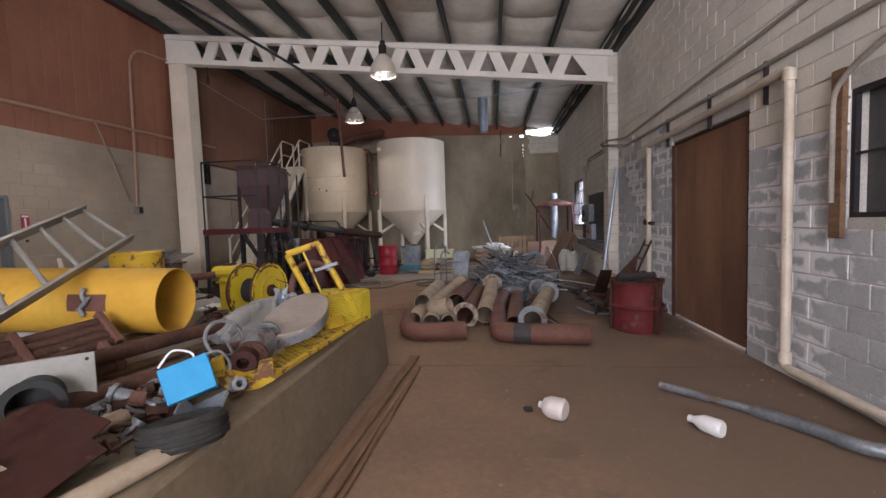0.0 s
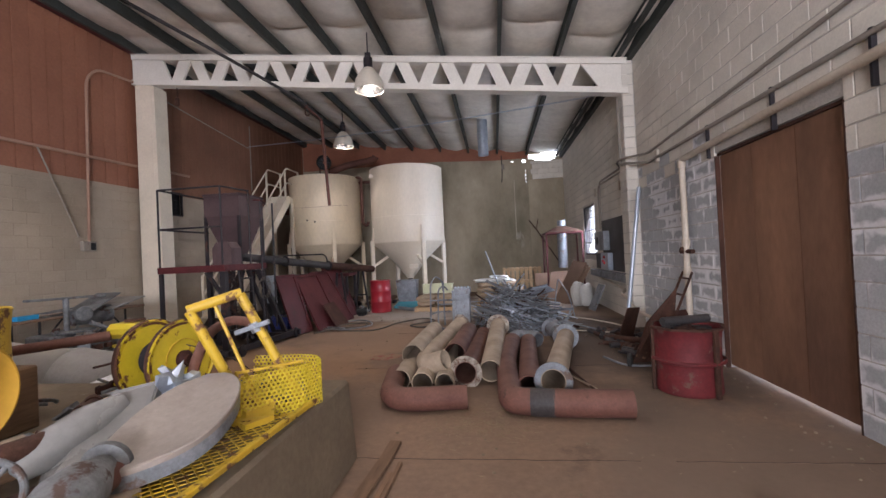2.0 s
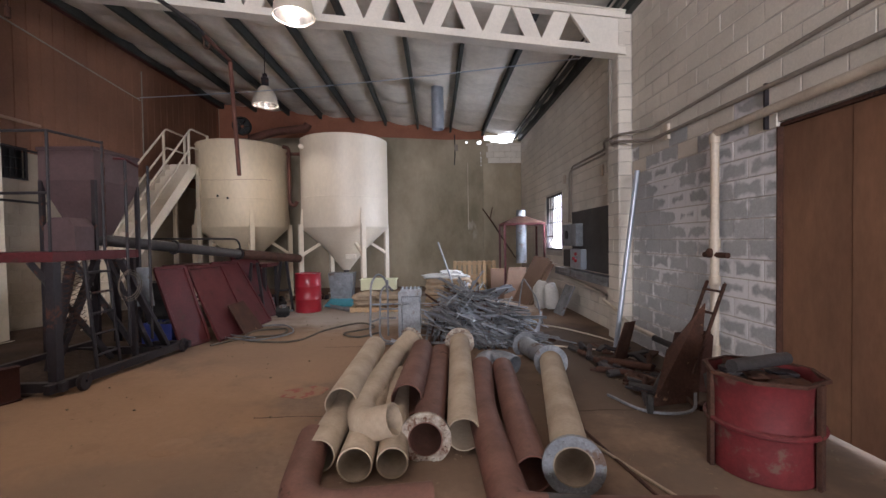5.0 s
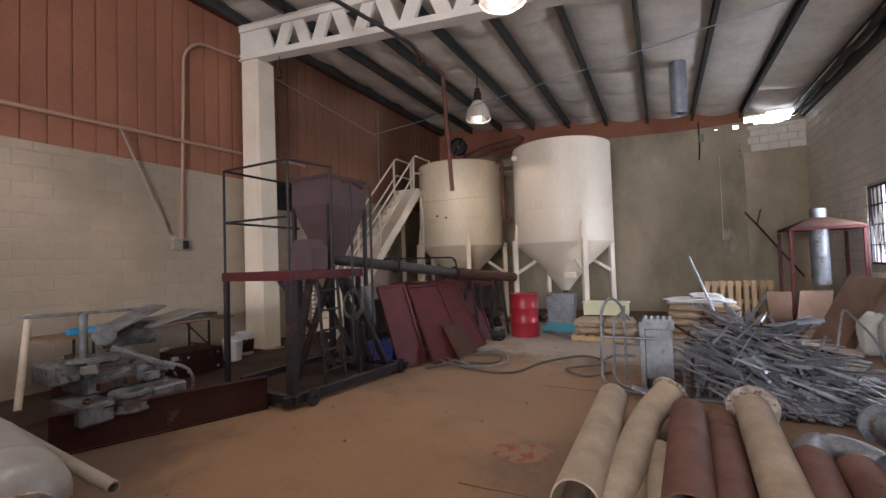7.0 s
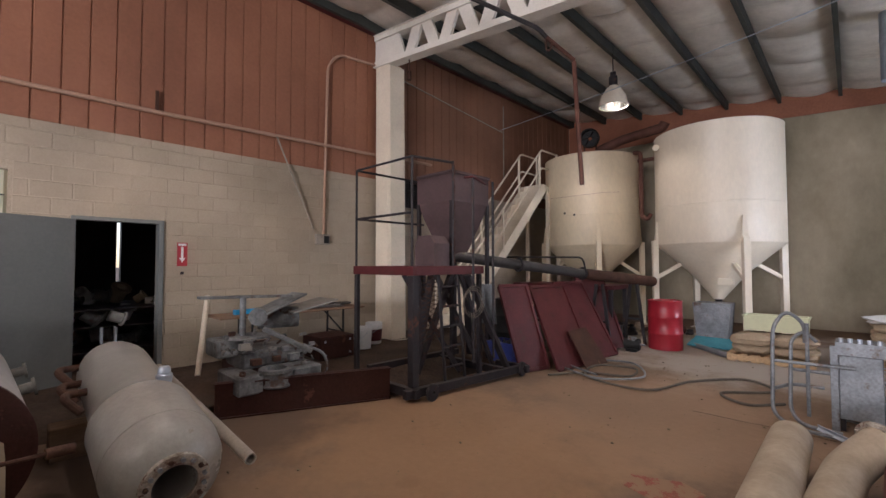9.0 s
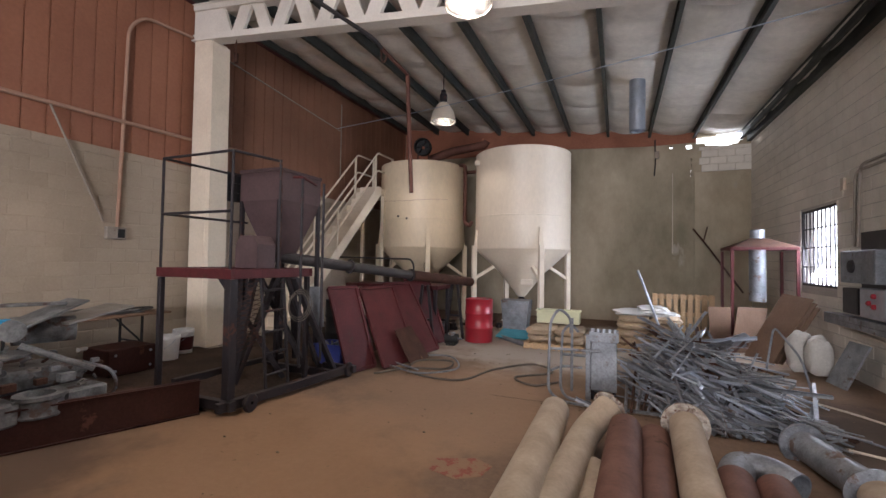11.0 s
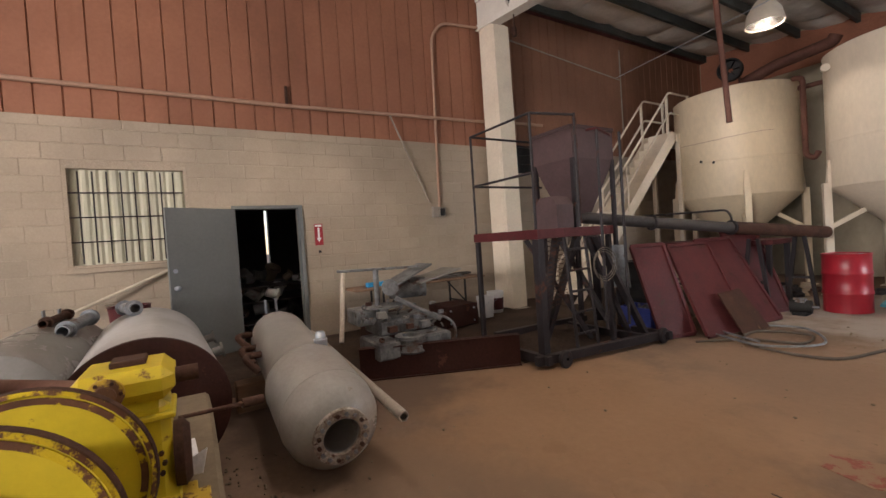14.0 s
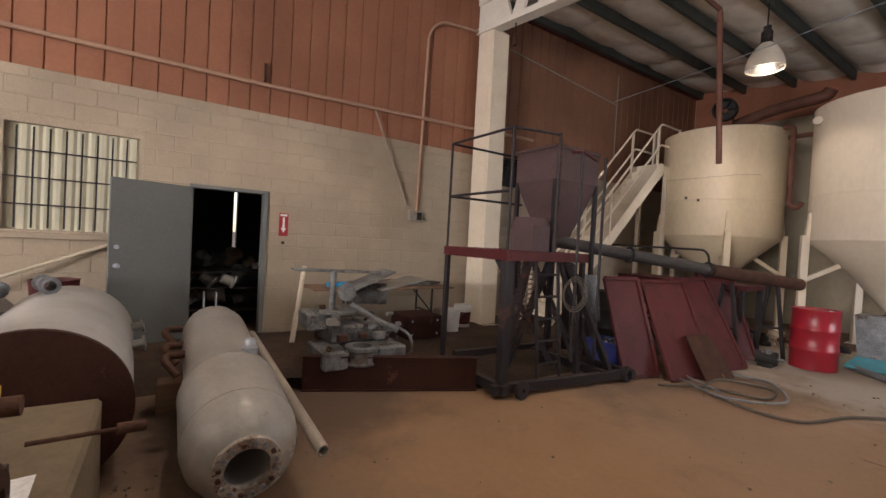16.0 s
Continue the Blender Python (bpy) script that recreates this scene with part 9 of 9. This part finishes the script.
gl = thing("crumpled_foil", (-1.55, 4.75, 0.85), "crumpled clear plastic wrap on the winch side", "plastic wrap")
bm = B()
blob(bm, (-1.58, 4.72, 0.93), (0.05, 0.08, 0.09), 9, 1.2, 3)
part("wrap", bm, M["galv"], gl)
# scrap behind the grey tanks
rng = random.Random(58)
for i in range(16):
    x, y = rng.uniform(-6.9, -5.2), rng.uniform(3.2, 5.0)
    a = rng.uniform(-0.6, 0.6)
    t = thing("scrap_pipe", (x, y, 0.1), "rusty pipe length leaning behind the tanks", "pipe", "scrap behind the tanks")
    bm = B()
    L_ = rng.uniform(0.4, 1.0)
    rod(bm, (x, y, 0.03), (x + L_ * math.cos(a), y + L_ * math.sin(a), 0.12 + rng.uniform(0.3, 0.95)), rng.uniform(0.02, 0.05), 12)
    part("pipe", bm, M[rng.choice(["rust", "pipe_tan", "greytank"])], t)
wpo = thing("white_pole", (-7.3, 5.0, 0.3), "long thin white pole leaning along the wall", "pole")
bm = B()
rod(bm, (-7.0, 2.4, 0.02), (-7.56, 5.6, 1.36), 0.022, 10)
part("pole", bm, M["pvc"], wpo)
rb = thing("red_bucket", (-6.6, 5.2, 0.1), "faded red metal bucket behind the tanks", "bucket")
bm = B()
lathe(bm, [(0, 0), (0.17, 0), (0.2, 0.34), (0.21, 0.35), (0.19, 0.35), (0.16, 0.01), (0, 0.01)], Matrix.Translation((-6.75, 5.2, 0.66)), 28)
part("body", bm, M["steelred"], rb)
bm = B()
box(bm, (-6.95, 5.0, 0.1), (-6.55, 5.4, 0.66), 0.01)
part("stand", bm, M["rust"], rb, smooth=False)
# things inside the dark store
rng = random.Random(63)
for i in range(30):
    x, y = rng.uniform(WX - 2.4, WX - 0.7), rng.uniform(6.3, 8.2)
    z = rng.choice([0.0, 0.35, 0.7, 0.95])
    s_ = rng.uniform(0.06, 0.14)
    t = thing("stored_part", (x, y, z), rng.choice(["grey pipe fitting stored in the dark room", "pale container stored in the dark room"]), "stored part", "parts in the store")
    bm = B()
    m = Matrix.Translation((x, y, z + s_)) @ Euler((rng.uniform(0, 3), rng.uniform(0, 1), 0)).to_matrix().to_4x4()
    lathe(bm, [(s_ * .55, -s_), (s_ * 1.1, -s_), (s_ * 1.1, -s_ * .7), (s_ * .8, -s_ * .6), (s_ * .8, s_), (s_ * .55, s_)], m, 18, close=True)
    part("body", bm, M[rng.choice(["white", "greytank", "pipe_tan", "machine"])], t)
for z in (0.33, 0.68, 0.93):
    t = thing("store_shelf", (WX - 1.5, 7.2, z), "dark steel shelf in the store room", "shelf")
    bm = B()
    box(bm, (WX - 2.6, 6.1, z - 0.02), (WX - 0.9, 8.4, z), 0.003)
    part("board", bm, M["steel"], t, smooth=False)
    for x in (WX - 2.58, WX - 0.92):
        for y in (6.12, 8.38):
            bm = B()
            beam(bm, (x, y, z - 0.35), (x, y, z - 0.021), 0.03, 0.03)
            part("leg", bm, M["steel"], t, smooth=False)

# ---- blocks and boards of the walls ----
MESHES = {}


def block_mesh(w, h, d=0.009, skin=""):
    """A shallow chamfered block face, w wide (local y) and h high, that stands d proud along local x."""
    key = (round(w, 3), round(h, 3), d, skin)
    if key not in MESHES:
        c = 0.005
        me = bpy.data.meshes.new("block")
        me.from_pydata([(0, 0, 0), (0, w, 0), (0, w, h), (0, 0, h), (d, c, c), (d, w - c, c), (d, w - c, h - c), (d, c, h - c)], [],
                       [(4, 5, 6, 7), (0, 1, 5, 4), (1, 2, 6, 5), (2, 3, 7, 6), (3, 0, 4, 7)])
        MESHES[key] = me
    return MESHES[key]


def clear(a0, a1, z0, z1, holes):
    return not any(a0 < h[1] and a1 > h[0] and z0 < h[3] and z1 > h[2] for h in holes)


def courses(wall, x, face, a0, a1, top, holes, material, near, name="block", along="y", proud=0.009):
    """Running-bond blocks on a wall: those near the walk as objects, the rest in one mesh."""
    rest_v, rest_f, count = [], [], 0
    rng = random.Random(int(abs(x) * 100))
    z, row = 0.0, 0
    while z < top - 0.03:
        h = min(0.19, top - z)
        a = a0 - (0.2 if row % 2 else 0.0)
        while a < a1:
            s, e = max(a, a0), min(a + 0.39, a1)
            spans = [(s, e)]
            for q in holes:
                if z < q[3] - 0.02 and z + h > q[2] + 0.02:
                    nxt = []
                    for u, v in spans:
                        if v <= q[0] or u >= q[1]:
                            nxt.append((u, v))
                        else:
                            if u < q[0]:
                                nxt.append((u, q[0]))
                            if v > q[1]:
                                nxt.append((q[1], v))
                    spans = nxt
            for u, v in spans:
                if v - u < 0.03:
                    continue
                w = round(v - u, 3)
                dx = rng.uniform(-0.0015, 0.0015)
                if along == "y" and near[0] < u < near[1] and near[2] <= z < near[3] and count < 300:
                    crusted = name == "east_block" and z < (2.5 + 0.25 * ((row * 7 + int(u * 2.5)) % 3) if u > 8.2 else 2.1)
                    me = block_mesh(w, h, proud, "salt" if crusted else material.name)
                    if not me.materials:
                        me.materials.append(M["salt"] if crusted else material)
                    ob = new(name, me)
                    ob.matrix_world = Matrix.Translation((x + face * dx, u, z)) if face > 0 else Matrix.Translation((x + face * dx, u + w, z)) @ Matrix.Rotation(math.pi, 4, "Z")
                    ob.parent = wall
                    count += 1
                else:
                    i = len(rest_v)
                    c, d = 0.005, proud
                    loc = [(0, 0, 0), (0, w, 0), (0, w, h), (0, 0, h), (d, c, c), (d, w - c, c), (d, w - c, h - c), (d, c, h - c)]
                    for p in loc:
                        if along == "y":
                            rest_v.append((x + face * (p[0] + dx), u + p[1], z + p[2]))
                        else:
                            rest_v.append((u + p[1], x + face * (p[0] + dx), z + p[2]))
                    for f in ((4, 5, 6, 7), (0, 1, 5, 4), (1, 2, 6, 5), (2, 3, 7, 6), (3, 0, 4, 7)):
                        f = f if (face > 0) == (along == "y") else f[::-1]
                        rest_f.append([i + k for k in f])
            a += 0.4
        z += 0.2
        row += 1
    me = bpy.data.meshes.new(name + "s")
    me.from_pydata(rest_v, [], rest_f)
    me.materials.append(material)
    tagged(new(name + "s", me), kind="stuff").parent = wall


W = bpy.data.objects
hl = lambda q, e=0.01: (q[0] - e, q[1] + e, q[2] - e, q[3] + e)
wdoor = (6.37, 7.38, 0, 2.21)
courses(W["wall_west"], WX, 1, SY, NY, 3.32, [wdoor, hl(LWIN, 0.04), hl(SWIN, 0.03)], M["cmu_w"], (3.6, 10.8, 0.4, 3.3), "west_block", proud=0.0045)
courses(W["wall_east"], EX, -1, SY, NY, roof_z(EX) - 0.1, [BIG, RWIN, NWIN, (11.02, 11.43, 0, 9)], M["cmu"], (4.2, 11.0, 0, 3.4), "east_block")
courses(W["pilaster"], 2.68, -1, 11.03, 11.42, roof_z(2.75) - 0.22, [], M["cmu"], (11, 11.5, 0, 5.2), "pilaster_block")
courses(W["pilaster"], 11.03, -1, 2.68, EX - 0.012, roof_z(2.75) - 0.22, [], M["cmu"], (0, 0, 0, 0), "pilaster_side_block", "x")
courses(W["wall_south"], SY, 1, WX, EX, 5.3, [(-6.6, -4.4, 0, 3.9), (-2.2, 2.4, 0, 3.9)], M["cmu"], (0, 0, 0, 0), "south_block", "x")
y, i = SY, 0
for y in np.arange(SY, NY - 0.2, 0.27):
    y = float(y)
    cuts = [(3.30, roof_z(WX) - 0.05)]
    if y < SWIN[1] and y + 0.27 > SWIN[0]:
        cuts = [(SWIN[3] + 0.01, roof_z(WX) - 0.05)]
    for z0, z1 in cuts:
        # boards north of the girder carry shade painted into their colour
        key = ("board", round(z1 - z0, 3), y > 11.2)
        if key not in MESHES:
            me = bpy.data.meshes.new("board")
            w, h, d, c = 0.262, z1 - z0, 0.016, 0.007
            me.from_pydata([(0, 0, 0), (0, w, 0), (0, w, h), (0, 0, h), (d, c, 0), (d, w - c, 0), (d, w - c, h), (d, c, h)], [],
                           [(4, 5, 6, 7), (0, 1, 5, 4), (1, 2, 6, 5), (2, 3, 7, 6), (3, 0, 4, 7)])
            me.materials.append(M["panel_shaded" if y > 11.2 else "panel"])
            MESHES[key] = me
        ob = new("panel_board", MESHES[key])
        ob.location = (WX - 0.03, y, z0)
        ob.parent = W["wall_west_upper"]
